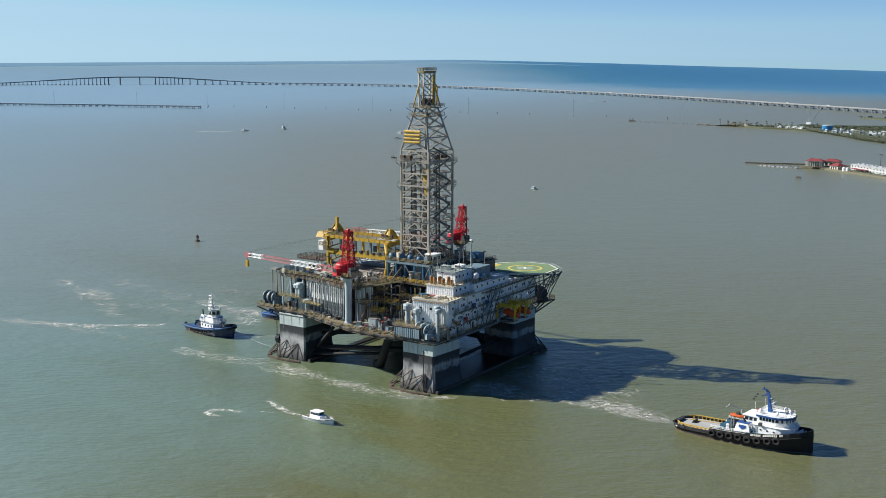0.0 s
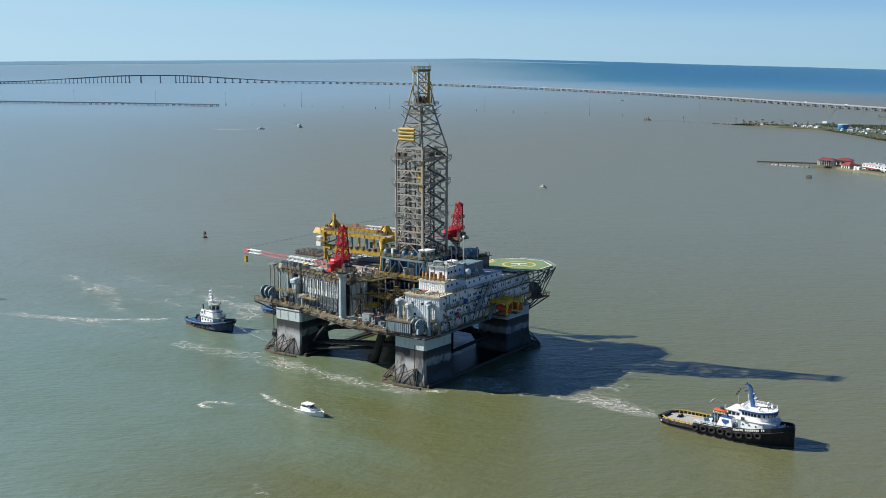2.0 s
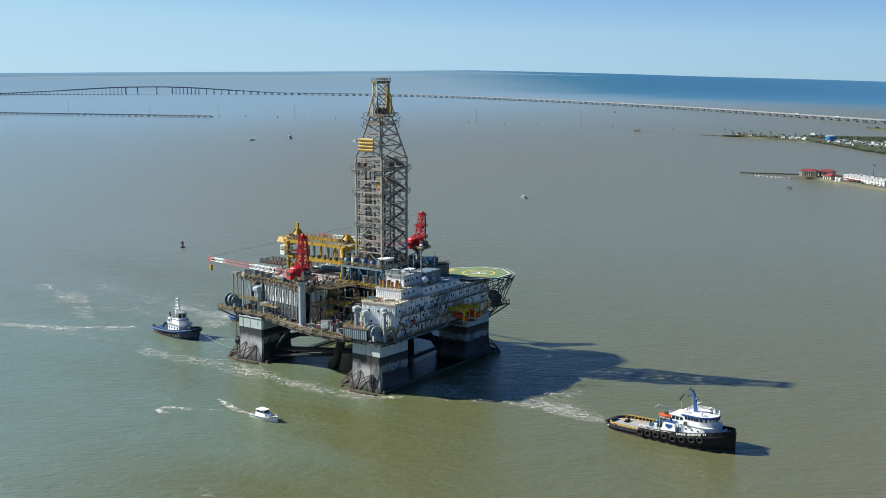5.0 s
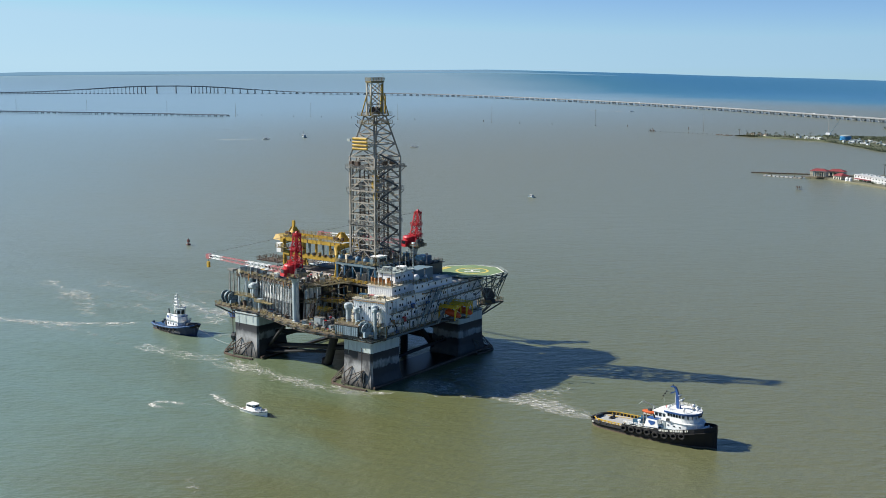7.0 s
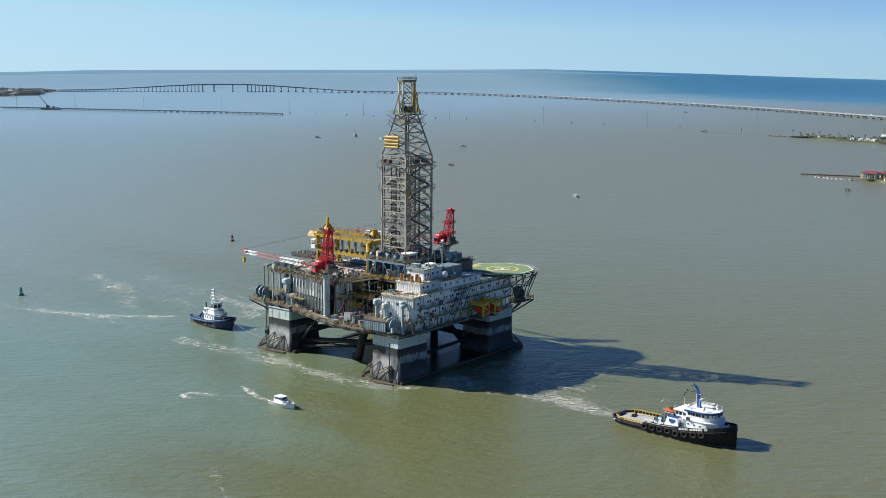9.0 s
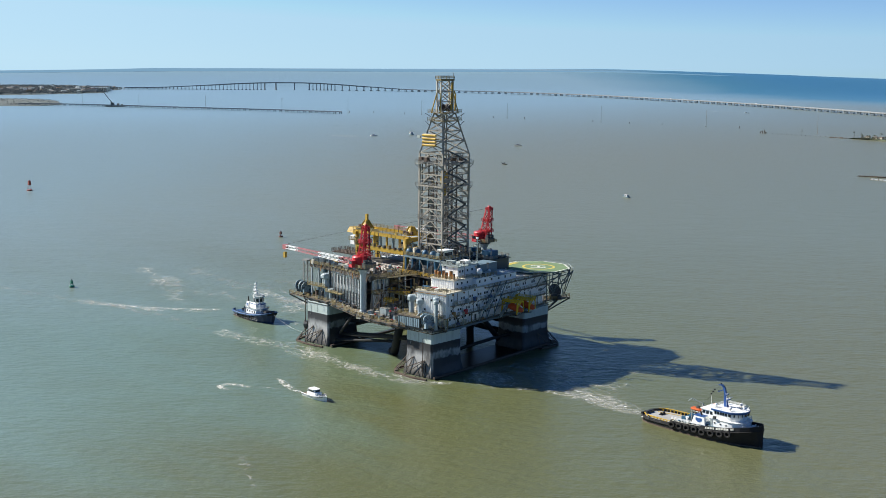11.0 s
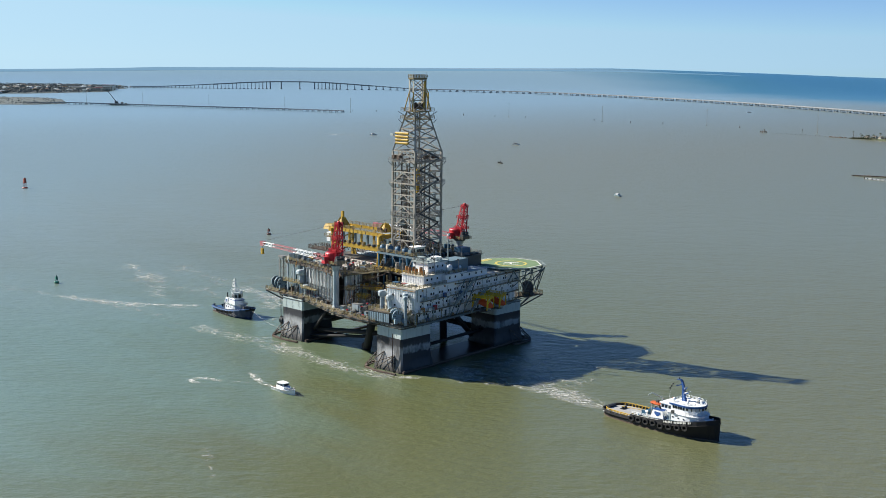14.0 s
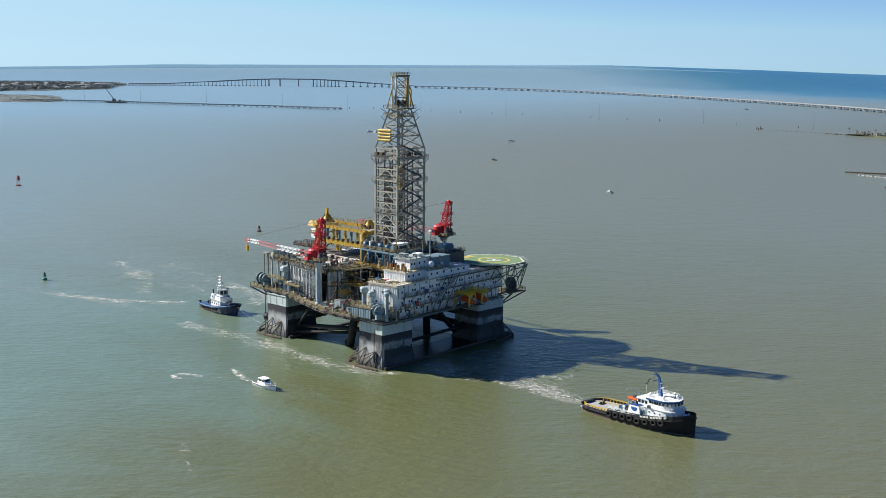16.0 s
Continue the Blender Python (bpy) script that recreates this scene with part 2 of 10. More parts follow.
def water_mat():
    """Silty bay water: olive near the channel, grey-brown in the bay and blue far out, over wind chop; sky sheen and
    haze painted in.
    """
    m, t, b, link = nodes_of("silty_bay_water")
    pos = t.nodes.new("ShaderNodeNewGeometry").outputs["Position"]
    sep = t.nodes.new("ShaderNodeSeparateXYZ")
    link(pos, sep.inputs[0])
    drift = noise_tex(t, 0.0035, 3.0, 0.5)
    streaks = noise_tex(t, 0.010, 4.0, 0.6, (0.5, 2.2, 1.0))
    silt = mixed(t, ramp(t, drift, ((0.38, (0, 0, 0)), (0.62, (1, 1, 1)))), (0.094, 0.118, 0.032), (0.108, 0.118, 0.045))
    silt = mixed(t, ramp(t, streaks, ((0.42, (0, 0, 0)), (0.68, (0.45, 0.45, 0.45)))), silt, (0.096, 0.122, 0.050))
    # greyer, browner silt on the lee side of the tow
    lee = math_node(t, "ADD", math_node(t, "MULTIPLY", sep.outputs[0], 0.8), math_node(t, "MULTIPLY", sep.outputs[1], 0.6))
    lee = math_node(t, "ADD", lee, math_node(t, "MULTIPLY", math_node(t, "SUBTRACT", streaks, 0.5), 90.0))
    silt = mixed(t, ramp(t, math_node(t, "ADD", 0.5, math_node(t, "DIVIDE", lee, 400.0)), ((0.42, (0, 0, 0)), (0.78, (1, 1, 1)))), silt, (0.126, 0.132, 0.070))
    # greener, clearer water towards the tow's wake side
    ex = math_node(t, "POWER", math_node(t, "ABSOLUTE", math_node(t, "DIVIDE", math_node(t, "ADD", sep.outputs[0], 130.0), 190.0)), 2.0)
    ey = math_node(t, "POWER", math_node(t, "ABSOLUTE", math_node(t, "DIVIDE", math_node(t, "ADD", sep.outputs[1], 110.0), 150.0)), 2.0)
    side = math_node(t, "SUBTRACT", 1.0, math_node(t, "ADD", ex, ey))
    side = math_node(t, "ADD", side, math_node(t, "MULTIPLY", math_node(t, "SUBTRACT", streaks, 0.5), 1.6))
    silt = mixed(t, ramp(t, side, ((0.02, (0, 0, 0)), (0.85, (0.9, 0.9, 0.9)))), silt, (0.115, 0.182, 0.130))
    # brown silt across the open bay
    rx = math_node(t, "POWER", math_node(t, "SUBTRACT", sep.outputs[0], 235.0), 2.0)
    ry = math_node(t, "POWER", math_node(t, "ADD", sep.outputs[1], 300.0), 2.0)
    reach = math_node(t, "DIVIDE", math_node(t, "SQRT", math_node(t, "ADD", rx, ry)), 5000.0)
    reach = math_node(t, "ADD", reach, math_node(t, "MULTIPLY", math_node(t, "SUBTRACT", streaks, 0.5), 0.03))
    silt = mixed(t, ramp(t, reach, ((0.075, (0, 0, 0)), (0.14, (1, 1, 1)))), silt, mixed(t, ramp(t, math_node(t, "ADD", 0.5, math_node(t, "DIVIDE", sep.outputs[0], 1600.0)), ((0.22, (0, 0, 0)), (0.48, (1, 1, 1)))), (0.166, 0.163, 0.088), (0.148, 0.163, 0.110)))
    # western sky sheen painted in as paler, greyer water
    west = math_node(t, "ADD", math_node(t, "MULTIPLY", sep.outputs[0], -1.0), math_node(t, "MULTIPLY", sep.outputs[1], -0.9))
    west = math_node(t, "ADD", west, math_node(t, "MULTIPLY", math_node(t, "SUBTRACT", streaks, 0.5), 260.0))
    silt = mixed(t, ramp(t, math_node(t, "DIVIDE", west, 1000.0), ((0.02, (0, 0, 0)), (0.40, (0.9, 0.9, 0.9)))), silt, (0.180, 0.240, 0.225))
    # sky sheen and haze painted in beyond the causeway, deepening to blue seaward
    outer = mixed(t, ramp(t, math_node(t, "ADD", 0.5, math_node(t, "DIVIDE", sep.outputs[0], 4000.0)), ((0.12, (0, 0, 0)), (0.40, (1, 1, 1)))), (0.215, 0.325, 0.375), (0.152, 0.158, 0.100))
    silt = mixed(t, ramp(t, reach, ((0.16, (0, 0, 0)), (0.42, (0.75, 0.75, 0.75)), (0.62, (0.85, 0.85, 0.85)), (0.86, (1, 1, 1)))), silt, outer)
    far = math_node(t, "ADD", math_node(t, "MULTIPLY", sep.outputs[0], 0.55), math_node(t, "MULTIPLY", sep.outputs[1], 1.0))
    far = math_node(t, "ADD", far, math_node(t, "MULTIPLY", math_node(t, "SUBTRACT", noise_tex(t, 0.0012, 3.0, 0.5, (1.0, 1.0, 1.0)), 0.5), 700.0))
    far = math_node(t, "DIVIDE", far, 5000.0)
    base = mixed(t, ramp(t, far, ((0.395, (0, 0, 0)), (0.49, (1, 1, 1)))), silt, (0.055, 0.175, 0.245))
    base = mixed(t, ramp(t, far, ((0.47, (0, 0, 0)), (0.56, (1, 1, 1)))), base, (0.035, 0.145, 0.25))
    # horizon haze over the far blue water painted in as a paler blue
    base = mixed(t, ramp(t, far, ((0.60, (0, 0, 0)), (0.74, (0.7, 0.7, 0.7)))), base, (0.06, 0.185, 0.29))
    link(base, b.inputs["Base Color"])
    b.inputs["Roughness"].default_value, b.inputs["IOR"].default_value = 0.28, 1.33
    b.inputs["Specular IOR Level"].default_value = 0.75
    # wind chop with its crests lying across the bay
    turned = t.nodes.new("ShaderNodeMapping")
    turned.inputs["Rotation"].default_value = (0, 0, radians(-38))
    link(pos, turned.inputs[0])
    chop = noise_tex(t, 0.4, 4.0, 0.62, (0.55, 1.0, 1.0), turned.outputs[0])
    swell = noise_tex(t, 0.085, 3.0, 0.5, (0.55, 1.0, 1.0), turned.outputs[0])
    bump(t, b, math_node(t, "ADD", chop, math_node(t, "MULTIPLY", swell, 1.2)), 0.8, 0.6)
    return m


WATER = water_mat()


# ---- mesh building ----
class Build:
    """Gathers boxes, tubes and plates into one mesh."""

    def __init__(self):
        self.v, self.f, self.uv = [], [], {}

    def add(self, verts, faces):
        n = len(self.v)
        self.v.extend(tuple(p) for p in verts)
        self.f.extend(tuple(i + n for i in f) for f in faces)
        return self

    def box(self, lo, hi, turn=0.0, about=None):
        pts = [Vector((x, y, z)) for z in (lo[2], hi[2]) for x, y in ((lo[0], lo[1]), (hi[0], lo[1]), (hi[0], hi[1]), (lo[0], hi[1]))]
        if turn:
            c = Vector(about or ((lo[0] + hi[0]) / 2, (lo[1] + hi[1]) / 2, 0))
            r = Matrix.Rotation(radians(turn), 3, "Z")
            pts = [r @ (p - c) + c for p in pts]
        return self.add(pts, [(3, 2, 1, 0), (4, 5, 6, 7), (0, 1, 5, 4), (1, 2, 6, 5), (2, 3, 7, 6), (3, 0, 4, 7)])

    def prism(self, outline, z0, z1, scale_top=1.0):
        n = len(outline)
        cx, cy = sum(p[0] for p in outline) / n, sum(p[1] for p in outline) / n
        top = [(cx + (x - cx) * scale_top, cy + (y - cy) * scale_top, z1) for x, y in outline]
        return self.add([(x, y, z0) for x, y in outline] + top,
                        [tuple(range(n))[::-1], tuple(range(n, 2 * n))] + [(i, (i + 1) % n, n + (i + 1) % n, n + i) for i in range(n)])

    def tube(self, a, b, r, n=6, r2=None, caps=True):
        a, b = Vector(a), Vector(b)
        d = b - a
        if d.length < 1e-6:
            return self
        q = d.to_track_quat("Z", "Y").to_matrix()
        r2 = r if r2 is None else r2
        ring = [(math.cos(2 * math.pi * (i + 0.5) / n), math.sin(2 * math.pi * (i + 0.5) / n)) for i in range(n)]
        pts = [a + q @ Vector((r * c, r * s, 0)) for c, s in ring] + [b + q @ Vector((r2 * c, r2 * s, 0)) for c, s in ring]
        fs = [(i, (i + 1) % n, n + (i + 1) % n, n + i) for i in range(n)]
        if caps:
            fs += [tuple(range(n))[::-1], tuple(range(n, 2 * n))]
        return self.add(pts, fs)

    def beam(self, a, b, w, h=None):
        """A square bar, w wide and h high."""
        a, b = Vector(a), Vector(b)
        d = (b - a).normalized()
        s = d.cross(Vector((0, 0, 1)))
        s = Vector((1, 0, 0)) if s.length < 1e-4 else s.normalized()
        u = s.cross(d)
        h = w if h is None else h
        pts = [p + s * (i * w / 2) + u * (j * h / 2) for p in (a, b) for i, j in ((-1, -1), (1, -1), (1, 1), (-1, 1))]
        return self.add(pts, [(0, 1, 2, 3), (7, 6, 5, 4), (0, 4, 5, 1), (1, 5, 6, 2), (2, 6, 7, 3), (3, 7, 4, 0)])

    def lathe(self, c, profile, n=12):
        """A round body about the upright axis at c: profile of (radius, height)."""
        c = Vector(c)
        pts, fs = [], []
        for r, z in profile:
            pts += [c + Vector((r * math.cos(2 * math.pi * i / n), r * math.sin(2 * math.pi * i / n), z)) for i in range(n)]
        for k in range(len(profile) - 1):
            fs += [(k * n + i, k * n + (i + 1) % n, (k + 1) * n + (i + 1) % n, (k + 1) * n + i) for i in range(n)]
        fs += [tuple(range(n))[::-1], tuple(range((len(profile) - 1) * n, len(profile) * n))]
        return self.add(pts, fs)

    def loft(self, rings):
        """Skins a row of rings that have the same number of points; the ends are closed."""
        n, pts, fs = len(rings[0]), [], []
        for ring in rings:
            pts += [Vector(p) for p in ring]
        for k in range(len(rings) - 1):
            fs += [(k * n + i, k * n + (i + 1) % n, (k + 1) * n + (i + 1) % n, (k + 1) * n + i) for i in range(n)]
        fs += [tuple(range(n))[::-1], tuple(range((len(rings) - 1) * n, len(rings) * n))]
        return self.add(pts, fs)

    def moved(self, m):
        self.v = [tuple(m @ Vector(p)) for p in self.v]
        return self

    def mesh(self, name, material, smooth=False):
        me = bpy.data.meshes.new(name)
        me.from_pydata(self.v, [], self.f)
        bm = bmesh.new()
        bm.from_mesh(me)
        bmesh.ops.recalc_face_normals(bm, faces=bm.faces)
        bm.to_mesh(me)
        bm.free()
        if smooth:
            me.shade_smooth()
        me.materials.append(material)
        return me


def thing(name, at, label, category, group="", kind="", turn=0.0):
    """An Empty at a thing's base, which its parts hang from."""
    ob = new(name)
    ob.matrix_world = pose(*at, 0, 0, turn)
    ob.empty_display_size = 0.5
    return tagged(ob, label, category, group, kind)


def part(name, b, material, parent=None, label="", smooth=False, kind=""):
    """One mesh object under a thing or part; the points of b are in the thing's own space."""
    ob = new(name, b.mesh(name, material, smooth))
    if parent is not None:
        ob.parent = parent
    return tagged(ob, label, kind=kind) if label or kind else ob


def rail(b, points, h=1.1, gap=2.2, r=0.045, closed=False):
    """Handrail posts and three bars along a line of points."""
    pts = [Vector(p) for p in points]
    if closed:
        pts.append(pts[0])
    up = Vector((0, 0, 1))
    for p, q in zip(pts, pts[1:]):
        for k in (0.38, 0.7, 1.0):
            b.beam(p + up * h * k, q + up * h * k, 2 * r)
        n = max(1, round((q - p).length / gap))
        for i in range(n + 1):
            s = p.lerp(q, i / n)
            b.beam(s, s + up * h, 2 * r)
    return b


# ---- the sea ----
def rim(deg):
    """Height of the horizon's edge: highest to the north-west, falling away to either side."""
    return float(np.interp(deg, (98, 105, 110, 114, 118, 125, 133, 140, 146, 151, 158), (20, 34, 45, 52, 62, 74, 67, 63, 58, 48, 40)))


def build_sea():
    """One sheet, finer near the tow, level out past the causeway and lifted towards the horizon behind it."""
    cx, cy = 235.0, -300.0
    radii = [0, 40, 90, 150, 220, 300, 400, 520, 680, 900, 1200, 1600, 2100, 2700, 3300, 3800, 4080, 4200, 4320, 4440, 4560, 4680, 4800, 4900]
    n, pts, fs = 144, [(cx, cy, 0.0)], []
    for r in radii[1:]:
        k = max(0.0, (r - 4080) / 820)
        z = k * k * (3 - 2 * k)
        pts += [(cx + r * math.cos(2 * math.pi * i / n), cy + r * math.sin(2 * math.pi * i / n), z * rim(360.0 * i / n)) for i in range(n)]
    fs += [(0, 1 + i, 1 + (i + 1) % n) for i in range(n)]
    for k in range(len(radii) - 2):
        a, c = 1 + k * n, 1 + (k + 1) * n
        fs += [(a + i, c + i, c + (i + 1) % n, a + (i + 1) % n) for i in range(n)]
    me = bpy.data.meshes.new("sea")
    me.from_pydata(pts, [], fs)
    me.shade_smooth()
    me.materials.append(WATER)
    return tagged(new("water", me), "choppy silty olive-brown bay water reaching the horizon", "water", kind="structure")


build_sea()

# ---- the drilling rig's hull ----
DECK_Z, UP_Z = 15.2, 26.3
hull = thing("semisubmersible_hull", (0, 0, 0), "weathered semi-submersible rig hull on square banded columns standing in the bay", "rig hull")


def ring(x0, y0, x1, y1, z, c=1.0):
    """A rectangle with cut corners."""
    return [(x0 + c, y0, z), (x1 - c, y0, z), (x1, y0 + c, z), (x1, y1 - c, z), (x1 - c, y1, z), (x0 + c, y1, z), (x0, y1 - c, z), (x0, y0 + c, z)]


COLUMNS = [(12.5, -33.3, 23.8, -20.2), (8.6, 15.0, 20.0, 28.4), (-41.2, -27.2, -30.2, -14.0), (-45.0, 21.0, -34.0, 34.0)]
for n, (x0, y0, x1, y1) in enumerate(COLUMNS):
    rings = []
    for z, out in ((-3.0, 0.8), (0.3, 0.75), (1.6, 0.55), (3.5, 0.2), (6.0, 0.0), (14.2, 0.0)):
        rings.append(ring(x0 - out, y0 - out, x1 + out, y1 + out, z, 0.5))
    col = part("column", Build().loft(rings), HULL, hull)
    # a doubler strake under the deck and drain pipes down the face
    b = Build()
    for z in (13.8,):
        b.box((x0 - 0.1, y0 - 0.1, z - 0.15), (x1 + 0.1, y1 + 0.1, z + 0.1))
    part("strake", b, DARKSTEEL, col)
    for k in range(3):
        x = x0 + 2.2 + k * 3.3
        part("drain_pipe", Build().tube((x, y0 - 0.08, 13.6), (x, y0 - 0.08, 9.5 + k), 0.04, 6), GREY, col)
    if n < 3:
        # the anchor bolster: a low curved shelf on raking struts, outboard of the foot
        b, cx = Build(), (x0 + x1) / 2
        arc = [(x0 - 5.2, y0 + 4.5, 0.5), (x0 - 4.6, y0 + 0.2, 0.5), (x0 - 2.0, y0 - 2.7, 0.5), (cx - 2.5, y0 - 3.6, 0.5), (cx + 2.0, y0 - 3.6, 0.5), (x1 + 0.5, y0 - 3.0, 0.5)]
        if n == 1:
            arc = [(x1 + 3.4, y1 - 8.0, 0.5), (x1 + 4.0, y1 - 4.0, 0.5), (x1 + 3.6, y1 + 0.6, 0.5), (x1 + 1.2, y1 + 3.6, 0.5), (cx, y1 + 4.2, 0.5)]
        shelf = Build()
        for p, q in zip(arc, arc[1:]):
            shelf.beam((*p[:2], 0.35), (*q[:2], 0.35), 0.7, 0.4)
            shelf.tube((*p[:2], 0.1), (*q[:2], 0.1), 0.35)
        part("bolster_shelf", shelf, RUSTY, col, "rusted curved anchor bolster shelf awash in foam")
        heads = [(x0 + 0.4, y0 + 0.4, 5.6), (cx - 2.0, y0 - 0.05, 5.8), (cx + 2.6, y0 - 0.05, 5.2)] if n != 1 else [(x1 + 0.05, y1 - 6.0, 4.6), (x1 + 0.05, y1 - 1.0, 5.2), (cx + 2, y1 + 0.05, 5.0)]
        for i, hd in enumerate(heads):
            for p in arc[i:i + 3]:
                part("bolster_strut", Build().tube((p[0], p[1], 0.7), hd, 0.125, 6), STRUT, col)
    if n in (0, 2):
        # fairlead and chain
        fx, fy = (x0 - 0.8, y0 + 0.5) if n == 2 else (x1 - 3.0, y0 - 0.6)
        fz = 5.6 if n == 2 else 3.2
        f = Build()
        f.tube((fx - 0.5, fy - 0.2, fz), (fx + 0.6, fy + 0.2, fz), 1.15 if n == 2 else 0.5, 12)
        f.box((fx - 0.7, fy - 0.4, fz - 1.5), (fx + 0.7, fy + 0.5, fz + 1.3))
        part("fairlead", f, DARKSTEEL, col, "black rusted anchor chain fairlead")
        part("anchor_chain", Build().tube((fx, fy - 0.4, fz + 9), (fx, fy - 0.5, 0.4), 0.14, 5), RUSTY, col)

WETSTEEL = paint("wet_weedy_steel", (0.012, 0.013, 0.011), rust=(0.03, 0.027, 0.02), wear=0.4, rough=0.35, streak=False)
for x0, x1, y0, y1, slip in ((10.5, 25.2, -38, 33, -4.0), (-44.0, -28.0, -32, 38, -4.0)):
    b = Build()
    b.add([(x0, y0, -4), (x1, y0, -4), (x1 + slip, y1, -4), (x0 + slip, y1, -4), (x0, y0, -0.3), (x1, y0, -0.3), (x1 + slip, y1, -0.3), (x0 + slip, y1, -0.3)],
          [(3, 2, 1, 0), (4, 5, 6, 7), (0, 1, 5, 4), (1, 2, 6, 5), (2, 3, 7, 6), (3, 0, 4, 7)])
    pon = part("pontoon", b, DARKSTEEL, hull, "dark pontoon just under the surface")
    awash = [(x0 + 0.6, y0 + 6), (x1 - 0.1, y0 + 6), (x1 + slip * 0.9 - 0.1, y1 - 5), (x0 + slip * 0.9 + 0.6, y1 - 5)]
    if x0 > 0:
        part("pontoon_top", Build().prism(awash, -0.25, 0.09), WETSTEEL, pon, "wet black pontoon top just awash")
    part("rubbing_bar", Build().tube((x1, y0 + 4, 0.55), (x1 + slip, y1 - 3, 0.55), 0.42, 8), RUSTY, pon)

BLACKSTEEL = paint("tarred_black_steel", (0.016, 0.017, 0.018), rust=(0.035, 0.03, 0.026), wear=0.5, rough=0.8)
# slanting and level braces between the columns
for p, q, r in (((2.0, -25.0, 13.0), (-8.5, -18.0, -2.0), 1.35), ((13, 1.0, 13.0), (8.6, 16.5, 1.0), 0.9), ((4.0, 6.0, 13.0), (1.5, 9.0, 0.0), 1.3),
                ((-30, -22, 3.6), (12, -22, 8.4), 0.75), ((-30, -16, 2.4), (12, -16, 7.2), 0.8), ((-30, -19, 7.6), (6, -12, 11.4), 0.6), ((-30, -24, 1.8), (-3.4, -21.4, 5.2), 0.5), ((-27.5, -24.3, 4.6), (-19.0, -25.5, 12.8), 0.5),
                ((-34, 26, 3.0), (9, 22, 3.0), 1.0), ((-34, 24, 8.0), (9, 18, 8.0), 0.8), ((-36, -14, 4.0), (-40, 22, 4.0), 0.9), ((18, -20, 5.0), (14, 15, 5.0), 0.55)):
    part("brace", Build().tube(p, q, r, 12), BLACKSTEEL, hull, smooth=True)
part("brace_foot", Build().lathe((-8.5, -18.0, -2.0), ((1.7, 0), (1.6, 2.9), (1.3, 3.6)), 10), RUSTY, hull)


erng = random.Random(52)
EDGE = paint("dark_edge_paint", (0.07, 0.085, 0.09), rust=(0.14, 0.07, 0.03), wear=0.7)
deck_outline = [(-43, -26.4), (-30, -26.8), (-17, -31.0), (-5.6, -34.6), (0.5, -35.8), (11.6, -35.9), (14.5, -34.3), (24.6, -34.3), (24.3, -24), (22.2, -6), (21.0, 5),
                (19.0, 24), (18.4, 34), (-44, 38)]
part("deck_plate", Build().prism(deck_outline, DECK_Z - 0.35, DECK_Z), DECK, hull, "brown worn main deck plating")
part("deck_box", Build().prism([(-40, -23.5), (-14, -26), (21.5, -27), (17, 29), (-42, 34)], 12.8, DECK_Z - 0.35), DARKSTEEL, hull)
# deck girders and brackets under the overhanging front
for k in range(17):
    x = -40 + k * 3.9
    y = -26.4 if x < -30 else (-26.8 - (x + 30) * 0.33 if x < -5 else -34.4)
    part("deck_bracket", Build().beam((x, max(y, -36) + 0.5, DECK_Z - 0.6), (x, -22.5, DECK_Z - 1.3), 0.3, 0.7).beam((x, y + 0.8, DECK_Z - 0.7), (x + 0.3, -25.0, 12.9), 0.22), DARKSTEEL, hull)
for p, q in zip(deck_outline[:13], deck_outline[1:13]):
    part("edge_girder", Build().beam((*p, DECK_Z - 0.42), (*q, DECK_Z - 0.42), 0.25, 0.42), EDGE, hull)
    part("edge_pipe", Build().tube((*p, DECK_Z - 1.05), (*q, DECK_Z - 1.05), 0.12, 6), STRUT, hull)
    part("handrail", rail(Build(), [(*p, DECK_Z), (*q, DECK_Z)], 1.2, 2.2, 0.036), RAIL, hull)
    # cable trays, drains and brackets hanging under the edge
    n_edge = int((Vector(q) - Vector(p)).length / 1.5)
    for k in range(n_edge):
        e = Vector(p).lerp(Vector(q), (k + erng.random()) / n_edge)
        drop = erng.uniform(0.4, 1.3)
        part("edge_bracket", Build().beam((e.x, e.y, DECK_Z - 0.2), (e.x + erng.uniform(-0.6, 0.6), e.y + 0.1, DECK_Z - drop), erng.uniform(0.1, 0.32)), erng.choice((STRUT, DARKSTEEL, RUSTY, STEEL, RAIL)), hull)

# pipes slung under the front edge, with their hangers
OLIVE = paint("olive_grime_steel", (0.17, 0.15, 0.085), wear=0.7, rough=0.85)
front = deck_outline[:7]
for row, (drop, back, r, mat) in enumerate(((0.6, 0.5, 0.14, OLIVE), (0.9, 1.2, 0.18, STEEL), (1.15, 0.8, 0.12, OLIVE), (1.4, 1.9, 0.2, RUSTY))):
    for p, q in zip(front, front[1:]):
        part("slung_pipe", Build().tube((p[0], p[1] + back, DECK_Z - drop), (q[0], q[1] + back, DECK_Z - drop), r, 6), mat, hull)
for k in range(34):
    x = -41 + k * 1.65
    y = float(np.interp(x, [p[0] for p in front], [p[1] for p in front]))
    part("pipe_hanger", Build().beam((x, y + 0.3, DECK_Z - 0.3), (x + erng.uniform(-0.3, 0.3), y + 1.2, DECK_Z - erng.uniform(1.1, 1.8)), 0.12), erng.choice((OLIVE, RUSTY, STRUT, STEEL)), hull)
    if k % 3 == 0:
        part("edge_stage", Build().box((x - 0.9, y - 0.9, DECK_Z - 0.2), (x + 0.9, y + 0.1, DECK_Z - 0.1)), erng.choice((OLIVE, RUSTY, DECK)), hull)
        part("stage_rail", rail(Build(), [(x - 0.9, y - 0.85, DECK_Z - 0.1), (x + 0.9, y - 0.85, DECK_Z - 0.1)], 1.1, 0.9, 0.035), RAIL, hull)

